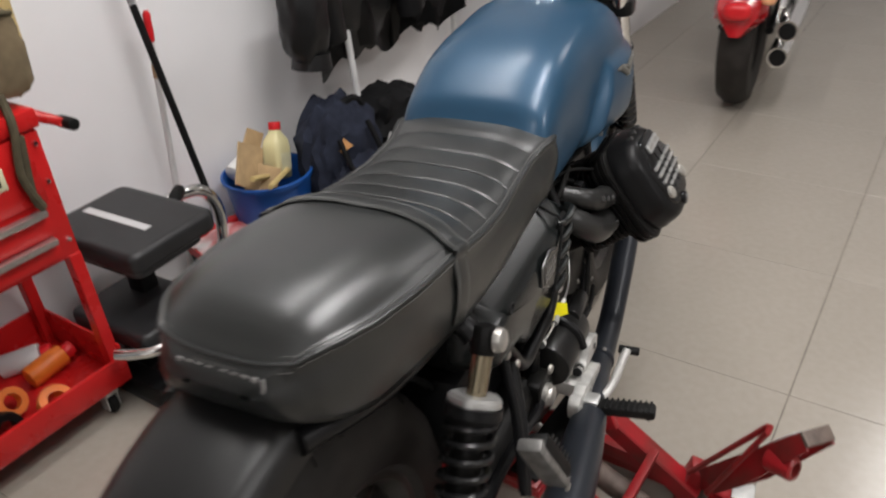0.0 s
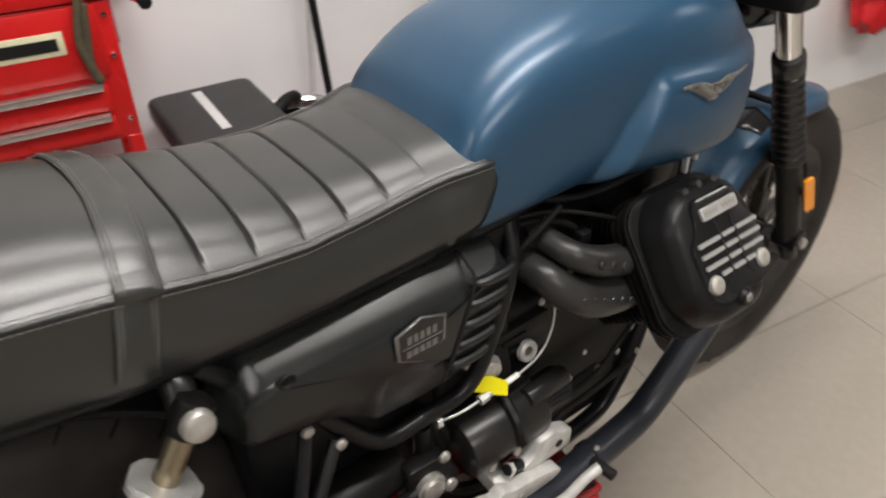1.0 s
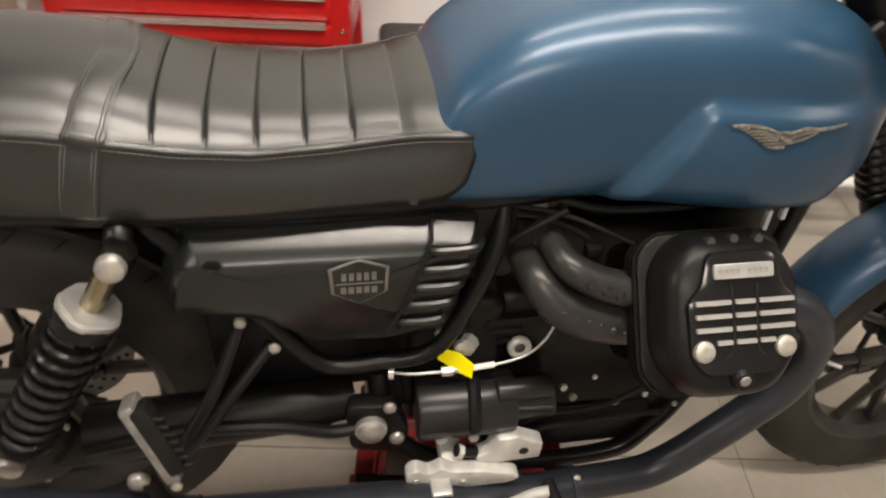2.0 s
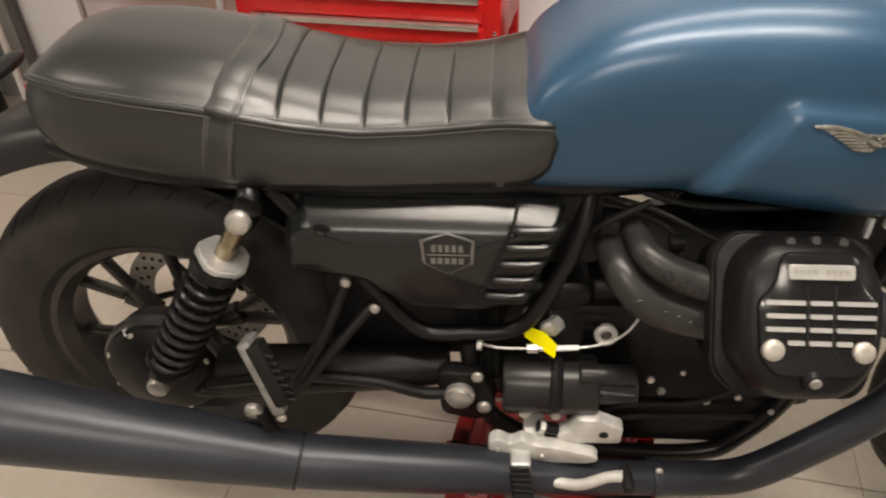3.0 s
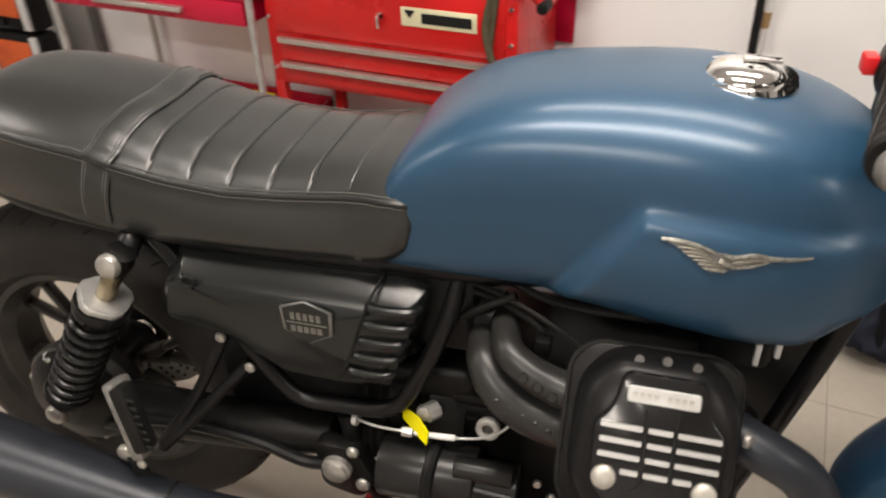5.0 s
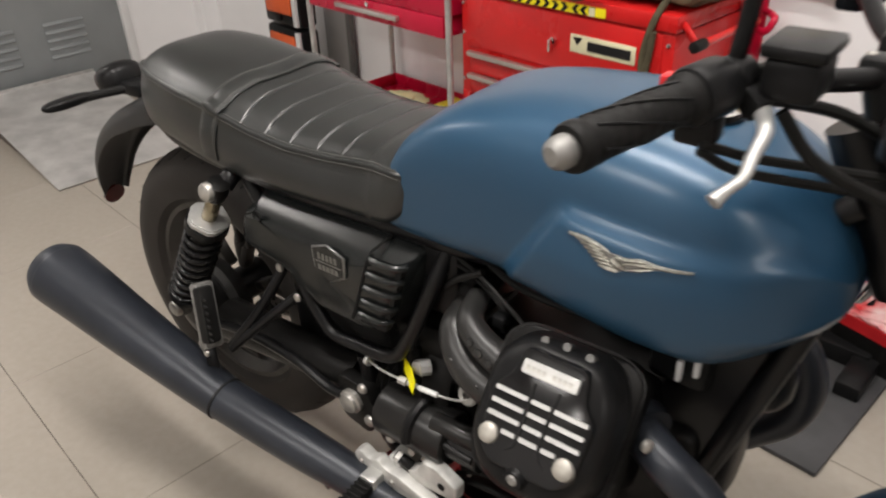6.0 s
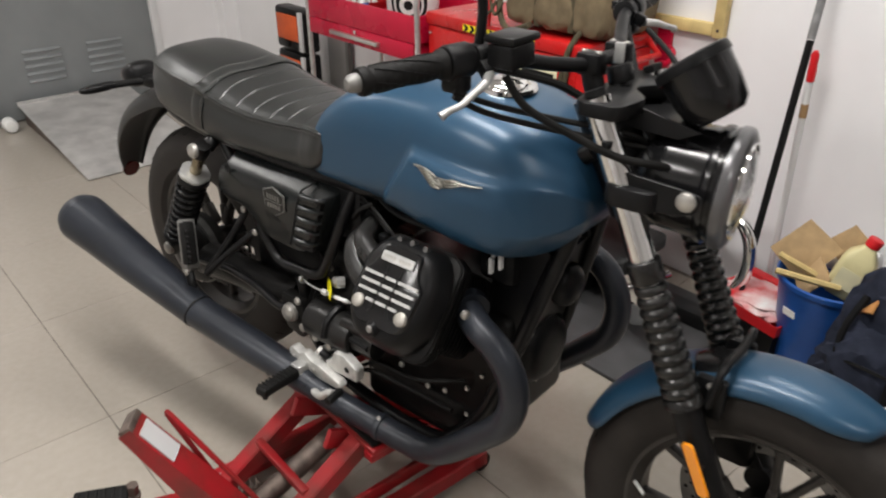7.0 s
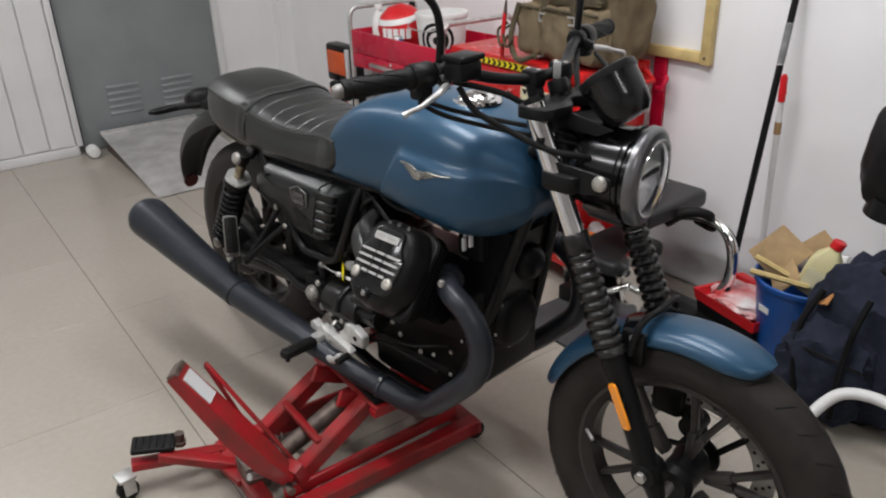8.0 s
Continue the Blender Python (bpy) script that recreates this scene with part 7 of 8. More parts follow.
for sg in (-1, 1):
    cv = part("side_cover", cover(sg), M_cover, bike, "satin dark side cover", sharp=50)
    # louvres
    for i in range(5):
        z0 = 0.738 - i * 0.0270
        xa, xb = 0.558 - i * 0.0088, 0.622 - i * 0.0090
        yy = 0.168 - 0.0003 * i
        sl = tube([(xa, sg * (yy - 0.004), z0 - 0.001), (xa + 0.012, sg * (yy + 0.005), z0), (xb - 0.012, sg * (yy + 0.004), z0 + 0.001), (xb, sg * (yy - 0.010), z0)], [0.005, 0.0062, 0.0062, 0.005], 10, 4)
        part("louvre", sl, M_cover, cv)
        # Black slab colours in the shade between the slats.
        sh = slab(rounded([(xa + 0.006, z0 - 0.006), (xb - 0.003, z0 - 0.005), (xb - 0.008, z0 - 0.019), (xa + 0.002, z0 - 0.020)], 0.003, 2), sg * (yy - 0.012), sg * (yy - 0.0005))
        part("louvre_gap_shade", sh, M_inkshade, cv)
    sep = tube([(0.568, sg * 0.126, 0.7575), (0.564, sg * 0.150, 0.7505), (0.558, sg * 0.1695, 0.737), (0.528, sg * 0.1718, 0.650), (0.512, sg * 0.1690, 0.612)], 0.0022, 6)
    part("cover_joint", sep, M_inkshade, cv)
    hx = [(0.479, 0.735), (0.514, 0.722), (0.512, 0.686), (0.479, 0.668), (0.446, 0.686), (0.444, 0.722)]
    bd = part("badge", slab(hx, sg * 0.1718, sg * 0.1755, 0.0012, 1), M_badge, cv, "six-sided pewter badge")
    part("badge_field", slab([(0.479 + (x - 0.479) * 0.86, 0.703 + (z - 0.703) * 0.93) for x, z in hx], sg * 0.1756, sg * 0.1766), M_cover, bd)
    part("badge_bar", box(0.452, sg * 0.1768 - 0.0004, 0.7005, 0.506, sg * 0.1768 + 0.0006, 0.7025), M_badge, bd, smooth=False)
    for j in range(5):
        part("badge_bar", box(0.4575 + j * 0.0088, sg * 0.1768 - 0.0004, 0.6870, 0.4640 + j * 0.0088, sg * 0.1768 + 0.0006, 0.6965), M_badge, bd, smooth=False)
    for j in range(5):
        part("badge_bar", box(0.459 + j * 0.0085, sg * 0.1768 - 0.0004, 0.706, 0.4645 + j * 0.0085, sg * 0.1768 + 0.0006, 0.717), M_badge, bd, smooth=False)
    part("cover_screw", lathe([(0, -0.002), (0.006, -0.002), (0.0075, 0.0015), (0.009, 0.0018), (0.010, 0.0)], 18, Matrix.Translation((0.320, sg * 0.1705, 0.734)) @ basis((0, sg, 0))), M_inkshade, cv)

# --- rear suspension ---
for sg in (-1, 1):
    t = Vector((0.224, 0.170 * sg, 0.751))
    b = Vector((0.042, 0.175 * sg, 0.452))
    d = (b - t).normalized()
    Ls = (b - t).length
    SM = Matrix.Translation(t) @ basis(d)
    sh = part("shock_absorber", cat(lathe([(0, -0.022), (0.018, -0.018), (0.020, 0.0), (0.016, 0.018), (0.0, 0.02)], 20, SM), lathe([(0.0, Ls - 0.05), (0.024, Ls - 0.048), (0.022, Ls - 0.02), (0.020, Ls), (0.016, Ls + 0.018), (0, Ls + 0.02)], 24, SM), cyl(t + d * 0.10, t + d * (Ls - 0.045), 0.021)), M_crinkle, bike, "twin rear shock absorber with a black coil spring")
    part("shock_rod", cyl(t + d * 0.012, t + d * 0.088, 0.0135), M_bronze, sh, "bare metal rod")
    n = 14
    notched = []
    for kk in range(40):
        a = 2 * math.pi * kk / 40
        r = 0.036 if (kk // 4) % 2 == 0 else 0.0335
        notched.append((r * math.cos(a), r * math.sin(a)))
    col = slab(notched, 0.070, 0.083, 0.0, axis="z")
    bmesh.ops.bevel(col, geom=[e for e in col.edges if abs(e.verts[0].co.z - e.verts[1].co.z) < 1e-6], offset=0.003, segments=2, affect="EDGES")
    part("adjuster_collar", col, M_alu, sh, "notched bright adjuster collar", fr=SM)
    part("spring_seat", lathe([(0.0, 0.0825), (0.0375, 0.0825), (0.038, 0.096), (0.030, 0.106), (0.0, 0.106)], 32, SM), M_black, sh)
    turns, pts = 9.2, []
    for kk in range(int(turns * 14) + 1):
        f_ = kk / (turns * 14)
        a = 2 * math.pi * turns * f_
        pts.append(tuple(SM @ Vector((0.0305 * math.cos(a), 0.0305 * math.sin(a), 0.104 + f_ * (Ls - 0.155)))))
    part("spring", tube(pts, 0.0052, 8, 1, smooth=False), M_spring, sh, "black coil spring")
    part("lower_seat", lathe([(0.0, Ls - 0.052), (0.036, Ls - 0.052), (0.037, Ls - 0.044), (0.028, Ls - 0.038), (0.0, Ls - 0.037)], 28, SM), M_black, sh)
    bolt(t + Vector((0, 0.021 * sg, 0.005)), (0, sg, 0.15), 0.0165, M_zinc, sh)
    bolt(b + Vector((0, 0.020 * sg, 0)), (0, sg, 0), 0.0165, M_zinc, sh)
    part("shock_mount", tube([(0.224, 0.115 * sg, 0.775), (0.226, 0.14 * sg, 0.765), (0.224, 0.155 * sg, 0.752)], 0.016), M_frame, bike)
    # passenger peg and its triangular stay
    stay = part("peg_stay", cat(tube([(0.338, 0.150 * sg, 0.630), (0.30, 0.185 * sg, 0.55), (0.245, 0.215 * sg, 0.470)], 0.0085, 10), tube([(0.372, 0.152 * sg, 0.592), (0.31, 0.19 * sg, 0.53), (0.245, 0.218 * sg, 0.462)], 0.0085, 10)), M_frame, bike)
    bolt((0.338, 0.158 * sg, 0.635), (0, sg, 0), 0.008, M_zinc, stay)
    bolt((0.374, 0.160 * sg, 0.590), (0, sg, 0), 0.008, M_zinc, stay)
    bolt((0.205, 0.247 * sg, 0.470), (0, sg, 0), 0.0135, M_zinc, stay)
    p0, p1 = Vector((0.256, 0.262 * sg, 0.498)), Vector((0.215, 0.232 * sg, 0.600))
    pg = part("passenger_peg", bar(p0, p1, 0.020, 0.038, up=(0, sg, 0.3), bev=0.005), M_peg, bike, "folded worn alloy passenger peg")
    dd = (p1 - p0).normalized()
    off = Vector((0.011, 0.006 * sg, 0.004))
    part("peg_rubber", bar(p0 + off + dd * 0.012, p1 + off - dd * 0.004, 0.022, 0.030, up=(0, sg, 0.3), bev=0.006), M_rubber, pg, "ribbed rubber pad")
    for kk in range(7):
        q = p0 + off + dd * (0.022 + kk * 0.0115) + Vector((0.009, 0.012 * sg, 0.004))
        part("rubber_rib", bar(q - Vector((0.010, 0.004 * sg, 0)), q + Vector((0.012, -0.003 * sg, 0)), 0.004, 0.006), M_rubber, pg)
    bolt(p0 + Vector((0.0, 0.014 * sg, -0.004)), (0, sg, 0), 0.007, M_zinc, pg)
part("swing_arm", cat(bar((0.47, 0.105, 0.425), (0.06, 0.12, 0.405), 0.036, 0.055, bev=0.008), bar((0.47, -0.10, 0.425), (0.30, -0.115, 0.425), 0.045, 0.06, bev=0.01), bar((0.44, -0.12, 0.425), (0.44, 0.12, 0.425), 0.05, 0.055, bev=0.01)), M_crinkle, bike)
part("drive_shaft_tube", tube([(0.47, -0.125, 0.45), (0.38, -0.13, 0.445), (0.26, -0.13, 0.435), (0.12, -0.125, 0.42)], [0.030, 0.036, 0.038, 0.042], 20), M_crinkle, bike, "black drive shaft tube")
part("torque_arm", tube([(0.50, -0.165, 0.44), (0.44, -0.168, 0.43), (0.36, -0.168, 0.453), (0.24, -0.165, 0.455), (0.12, -0.16, 0.43)], 0.0095, 10), M_frame, bike)
part("shaft_gaiter", lathe([(0.0, 0)] + [(0.036 + (0.006 if k % 2 else 0), 0.006 * k) for k in range(9)] + [(0.0, 0.05)], 24, Matrix.Translation((0.545, -0.10, 0.452)) @ basis((-1, -0.15, 0))), M_rubber, bike)
fd = part("final_drive", lathe([(0.0, 0.068), (0.03, 0.068), (0.045, 0.060), (0.075, 0.052), (0.092, 0.036), (0.096, 0.010), (0.090, -0.02), (0.0, -0.02)], 44, Matrix.Translation((RX, -0.075, RZ + 0.005)) @ basis((0, -1, 0))), M_crinkle, bike, "black final drive housing")
part("drive_rim", lathe([(0.093, 0.028), (0.098, 0.026), (0.099, 0.010), (0.095, 0.008)], 44, Matrix.Translation((RX, -0.075, RZ + 0.005)) @ basis((0, -1, 0)), True), M_disc, fd)
for kk in range(8):
    a = 2 * math.pi * kk / 8 + 0.35
    bolt((RX + 0.083 * math.cos(a), -0.116, RZ + 0.005 + 0.083 * math.sin(a)), (0, -1, 0), 0.0065, M_zinc, fd)
bolt((RX - 0.035, -0.105, RZ + 0.082), (0, -0.3, 1), 0.011, M_alu, fd, False)
for kk in range(4):
    part("cooling_fin", bar((0.06 + kk * 0.012, -0.135, 0.37 + kk * 0.008), (0.22, -0.15, 0.392 + kk * 0.012), 0.004, 0.010), M_crinkle, fd)
part("brake_caliper_rear", box(0.02, 0.055, 0.47, 0.10, 0.10, 0.53, 0.012), M_crinkle, bike)

# --- exhausts ---
for sg in (-1, 1):
    y = sg
    hd = part("header_pipe", tube([(0.955, 0.140 * y, 0.634), (1.020, 0.176 * y, 0.624), (1.066, 0.181 * y, 0.600), (1.096, 0.180 * y, 0.556), (1.103, 0.179 * y, 0.505), (1.086, 0.180 * y, 0.450), (1.042, 0.182 * y, 0.398), (0.990, 0.184 * y, 0.346), (0.945, 0.185 * y, 0.305), (0.905, 0.187 * y, 0.285), (0.850, 0.191 * y, 0.282), (0.760, 0.200 * y, 0.289), (0.680, 0.213 * y, 0.303), (0.590, 0.229 * y, 0.326)], 0.0265, 22, 6), M_exhaust, bike, "satin black header pipe")
    part("header_flange", cyl((0.968, 0.145 * y, 0.634), (0.985, 0.156 * y, 0.631), 0.038), M_exhaust, hd)
    part("pipe_clamp", cyl((0.795, 0.196 * y, 0.2865), (0.780, 0.198 * y, 0.2875), 0.0295, bev=0.002), M_exhaust, hd)
    bolt((1.003, 0.190 * y, 0.648), (1, 0.6 * y, 0.2), 0.009, M_zinc, hd)
    bolt((0.985, 0.140 * y, 0.592), (1, 0.3 * y, -0.2), 0.008, M_zinc, hd)
    bolt((0.790, 0.205 * y, 0.314), (0, y, 0.6), 0.006, M_zinc, hd)
    mf = part("muffler", tube([(0.610, 0.2255 * y, 0.321), (0.592, 0.2285 * y, 0.3255), (0.560, 0.2325 * y, 0.334), (0.510, 0.238 * y, 0.345), (0.450, 0.2455 * y, 0.3555), (0.360, 0.2555 * y, 0.371), (0.262, 0.2655 * y, 0.387)], [0.027, 0.0285, 0.0315, 0.0345, 0.0370, 0.0385, 0.0390], 28, 5), M_exhaust, bike, "long satin black muffler")
    rear = [(0.2618, 0.2655 * y, 0.387), (0.15, 0.273 * y, 0.417), (0.02, 0.2815 * y, 0.451), (-0.09, 0.288 * y, 0.481), (-0.166, 0.2932 * y, 0.501), (-0.180, 0.2942 * y, 0.5048)]
    part("muffler_can", tube(rear, [0.0405, 0.0470, 0.0545, 0.0605, 0.0645, 0.0635], 36, 5), M_exhaust, mf)
    ed = Vector((-0.964, 0.058 * y, 0.260)).normalized()
    part("muffler_tip", lathe([(0.0642, -0.005), (0.0640, 0.004), (0.056, 0.022), (0.034, 0.030), (0.026, 0.026), (0.026, -0.02), (0.0, -0.02)], 36, Matrix.Translation((-0.180, 0.2942 * y, 0.5048)) @ basis(ed)), M_exhaust, mf, "rounded muffler end cap")
    part("seam", lathe([(0.0388, -0.002), (0.0412, -0.002), (0.0412, 0.002), (0.0388, 0.002)], 36, Matrix.Translation((0.262, 0.2655 * y, 0.387)) @ basis(ed), True), M_inkshade, mf)
    bolt((0.318, 0.262 * y, 0.412), (0, 0.3 * y, 0.95), 0.0055, M_disc, mf)
    bolt((0.512, 0.268 * y, 0.330), (0, y, 0), 0.0065, M_disc, mf)
    part("muffler_bracket", bar((0.215, 0.245 * y, 0.470), (0.235, 0.255 * y, 0.42), 0.02, 0.006), M_frame, mf)

# --- engine ---
eng = part("engine_block", cat(box(0.66, -0.105, 0.345, 1.035, 0.105, 0.60, 0.025, 3), box(0.54, -0.115, 0.36, 0.68, 0.115, 0.60, 0.02, 3), box(0.66, -0.112, 0.262, 0.94, 0.112, 0.365, 0.018, 2)), M_crinkle, bike, "black crinkle-painted engine block")
part("front_cover", lathe([(0.0, 0.035), (0.04, 0.035), (0.062, 0.028), (0.076, 0.01), (0.08, -0.02), (0.0, -0.02)], 40, Matrix.Translation((1.030, 0, 0.50)) @ basis((1, 0, 0))), M_crinkle, eng, "round black alternator cover")
for kk in range(6):
    a = 2 * math.pi * kk / 6 + 0.2
    bolt((1.046, 0.066 * math.cos(a), 0.50 + 0.066 * math.sin(a)), (1, 0, 0), 0.007, M_zinc, eng)
part("bell_housing", lathe([(0.0, 0.0), (0.135, 0.0), (0.14, 0.01), (0.14, 0.05), (0.125, 0.07), (0.0, 0.07)], 40, Matrix.Translation((0.665, 0, 0.475)) @ basis((-1, 0, 0))), M_crinkle, eng)
part("gearbox", loft([[(x, s * w, z) for s, z in ((-1, 0.40), (-1, 0.56), (-0.6, 0.60), (0.6, 0.60), (1, 0.56), (1, 0.40), (0.6, 0.36), (-0.6, 0.36))] for x, w in ((0.60, 0.12), (0.54, 0.105), (0.49, 0.085))]), M_crinkle, eng)
part("starter_motor", cat(cyl((0.552, -0.150, 0.440), (0.690, -0.150, 0.442), 0.045, n=32, bev=0.006), cyl((0.690, -0.150, 0.442), (0.745, -0.148, 0.442), 0.030, n=24), cyl((0.66, -0.165, 0.478), (0.74, -0.160, 0.474), 0.016, n=20, bev=0.003)), M_starter, eng, "black starter motor")
part("starter_strap", tube([(0.628, -0.197, 0.440), (0.628, -0.186, 0.470), (0.63, -0.160, 0.488), (0.632, -0.14, 0.492)], 0.009, 8), M_black, eng)
part("gear_linkage", tube([(0.655, -0.175, 0.455), (0.705, -0.178, 0.452), (0.74, -0.178, 0.450)], 0.006, 8), M_black, eng)
part("oil_filler", cyl((0.627, -0.128, 0.543), (0.617, -0.142, 0.545), 0.013, n=8), M_alu, eng)
bolt((0.614, -0.140, 0.543), (0, -1, 0.2), 0.0125, M_zinc, eng)
part("level_ring", lathe([(0.008, 0.004), (0.013, 0.006), (0.0165, 0.003), (0.017, -0.004), (0.008, -0.004)], 24, Matrix.Translation((0.698, -0.126, 0.520)) @ basis((0, -1, 0.25)), True), M_cast, eng, "bright ring")
bolt((0.698, -0.124, 0.520), (0, -1, 0.25), 0.0085, M_disc, eng)
rnd = random.Random(5)
for x, z, yy in [(0.56, 0.475, -0.155), (0.565, 0.44, -0.165), (0.77, 0.44, -0.135), (0.815, 0.455, -0.135), (0.79, 0.41, -0.13), (0.86, 0.39, -0.13), (0.905, 0.40, -0.13), (0.95, 0.42, -0.115), (0.98, 0.46, -0.11), (1.0, 0.40, -0.11), (0.74, 0.575, -0.105), (0.80, 0.60, -0.10), (0.675, 0.40, -0.14), (0.70, 0.355, -0.13), (0.96, 0.37, -0.13), (0.585, 0.56, -0.125), (0.645, 0.415, -0.15)]:
    bolt((x, yy, z), (0, -1, 0.1), rnd.uniform(0.0045, 0.007), M_zinc, eng, rnd.random() < 0.5)
part("cover_plate", slab(rounded([(0.645, 0.565), (0.745, 0.57), (0.76, 0.52), (0.73, 0.50), (0.66, 0.505)], 0.012, 3), -0.118, -0.098, 0.003), M_crinkle, eng)
for i in range(2):
    part("cover_slot", slab(rounded([(0.655, 0.553 - i * 0.02), (0.70, 0.553 - i * 0.02), (0.70, 0.545 - i * 0.02), (0.655, 0.545 - i * 0.02)], 0.003, 2), -0.121, -0.117), M_plastic, eng)
cb_ = part("clutch_cable", tube([(0.515, -0.150, 0.520), (0.55, -0.155, 0.517), (0.61, -0.152, 0.515), (0.66, -0.150, 0.517), (0.705, -0.145, 0.527), (0.735, -0.135, 0.555), (0.75, -0.12, 0.60)], 0.0020, 8), M_alu, bike, "bright clutch cable")
for b_ in (cyl((0.515, -0.150, 0.520), (0.522, -0.151, 0.520), 0.010, n=8), cyl((0.585, -0.154, 0.516), (0.600, -0.153, 0.516), 0.007, n=6), cyl((0.602, -0.153, 0.516), (0.618, -0.152, 0.516), 0.0045)):
    part("cable_adjuster", b_, M_alu, cb_, "bright cable adjuster")
part("cable_sleeve", cyl((0.622, -0.152, 0.5155), (0.658, -0.150, 0.517), 0.0042), M_whiteplast, cb_)
part("paper_tag", slab([(-0.030, 0.012), (0.004, 0.016), (0.027, 0.006), (0.027, -0.016), (0.010, -0.014), (-0.024, -0.006)], -0.0006, 0.0006), M_tagyellow, bike, "bright yellow tag", fr=Matrix.Translation((0.603, -0.150, 0.529)) @ pose(0, 0, 0, -12, 0, -34))

# cylinders and heads, right and left
AW, AV = Vector((0, -0.80, 0.60)), Vector((0, 0.60, 0.80))
HC = Vector((0.902, -0.266, 0.690))


def hm(o):
    m = Matrix((Vector((1, 0, 0)), AV, AW)).transposed().to_4x4()
    m.translation = o
    return m


HM = hm(HC)


def plate(outline, z0, z1, bev=0.0, seg=2):
    return slab(outline, z0, z1, bev, seg, axis="z")


def sided(name, bm, mat, parents, label=""):
    """A part of the right head and its mirror image on the left."""
    bm.transform(HM)
    b2 = mirrored(bm)
    return part(name, bm, mat, parents[0], label), part(name, b2, mat, parents[1], label)


cyls = sided("cylinder", plate(rounded([(-0.065, -0.06), (0.06, -0.06), (0.06, 0.06), (-0.065, 0.06)], 0.03, 4), -0.24, -0.085), M_crinkle, (bike, bike), "finned black cylinder")
for k in range(9):
    sided("cooling_fin", plate(rounded([(-0.085, -0.075), (0.075, -0.075), (0.075, 0.085), (-0.085, 0.085)], 0.03, 4), -0.190 + k * 0.0115, -0.186 + k * 0.0115), M_crinkle, cyls)
heads = sided("cylinder_head", cat(plate(rounded([(-0.098, -0.070), (-0.070, -0.098), (0.070, -0.098), (0.085, -0.070), (0.085, 0.080), (0.060, 0.098), (-0.075, 0.098), (-0.098, 0.075)], 0.02, 3), -0.086, -0.050, 0.004), *[plate(rounded([(-0.102, -0.072), (-0.072, -0.100), (0.070, -0.100), (0.087, -0.072), (0.087, 0.082), (0.060, 0.100), (-0.077, 0.100), (-0.102, 0.077)], 0.02, 3), -0.080 + k * 0.011, -0.076 + k * 0.011) for k in range(3)]), M_crinkle, (bike, bike), "black cylinder head")
rim_o = rounded([(-0.090, -0.048), (-0.050, -0.098), (0.046, -0.098), (0.082, -0.048), (0.084, 0.045), (0.055, 0.096), (-0.055, 0.098), (-0.088, 0.060)], 0.03, 5)


def scaled(o, s, dy=0.0):
    return [(x * s, y * s + dy) for x, y in o]


covers = sided("valve_cover", loft([[(x, y, h) for x, y in scaled(rim_o, s)] for s, h in ((1.0, -0.049), (1.0, -0.036), (0.97, -0.030), (0.955, -0.018), (0.90, -0.004), (0.80, 0.004), (0.55, 0.007), (0.2, 0.008))]), M_black, heads, "rounded black valve cover")
face = rounded([(-0.064, -0.045), (-0.045, -0.066), (0.045, -0.066), (0.064, -0.045), (0.068, 0.022), (0.050, 0.040), (0.042, 0.078), (-0.042, 0.078), (-0.050, 0.040), (-0.068, 0.022)], 0.012, 4)
faces = sided("cover_face", loft([[(x, y, h) for x, y in scaled(face, s)] for s, h in ((1.0, -0.006), (0.99, 0.004), (0.955, 0.010), (0.90, 0.0115), (0.3, 0.0125))]), M_gloss, covers, "raised gloss black cover face")
sided("name_plate", plate(rounded([(-0.036, 0.046), (0.036, 0.046), (0.036, 0.063), (-0.036, 0.063)], 0.003, 2), 0.0115, 0.0165, 0.001, 1), M_alu, faces, "plain bright plate")
for k in range(9):
    if k != 4:
        sided("plate_bar", plate([(-0.0305 + k * 0.0068, 0.0512), (-0.0255 + k * 0.0068, 0.0512), (-0.0255 + k * 0.0068, 0.0572), (-0.0305 + k * 0.0068, 0.0572)], 0.0166, 0.0168), M_zinc, faces)
for rr, z in enumerate((0.020, 0.005, -0.010, -0.025)):
    for x0, x1 in ((-0.058, -0.016), (-0.011, 0.013), (0.018, 0.060)):
        if rr == 3:
            x0, x1 = max(x0, -0.034), min(x1, 0.036)
        sided("cooling_bar", plate(rounded([(x0, z - 0.0026), (x1, z - 0.0026), (x1, z + 0.0026), (x0, z + 0.0026)], 0.001, 1), 0.0105, 0.0155), M_alu, faces, "bright machined bar")
for x0 in (-0.0135, 0.0155):
    sided("cover_groove", tube([(x0 * 1.1, 0.040, 0.0125), (x0, 0.02, 0.0128), (x0, -0.03, 0.0125), (x0 * 1.8, -0.045, 0.0105)], 0.0016, 6), M_inkshade, faces)
for x0 in (-0.049, 0.049):
    sided("cap_nut", lathe([(0, 0.0178), (0.004, 0.0178), (0.0085, 0.0172), (0.0118, 0.0152), (0.0128, 0.0120), (0.0128, 0.006), (0, 0.006)], 22, pose(x0, -0.034, 0)), M_nut, faces, "domed bright nut")
sided("spark_plug_cap", lathe([(0, 0.030), (0.011, 0.029), (0.014, 0.024), (0.016, 0.010), (0.022, 0.006), (0.022, -0.004), (0, -0.004)], 22, pose(-0.002, -0.060, -0.014, 25, 0, 0)), M_plastic, faces)
sided("plug_terminal", lathe([(0, 0.016), (0.005, 0.0155), (0.0085, 0.012), (0.0095, 0.006), (0.0095, 0.0), (0, 0.0)], 16, pose(-0.002, -0.065, 0.001, 25, 0, 0)), M_peg, faces)
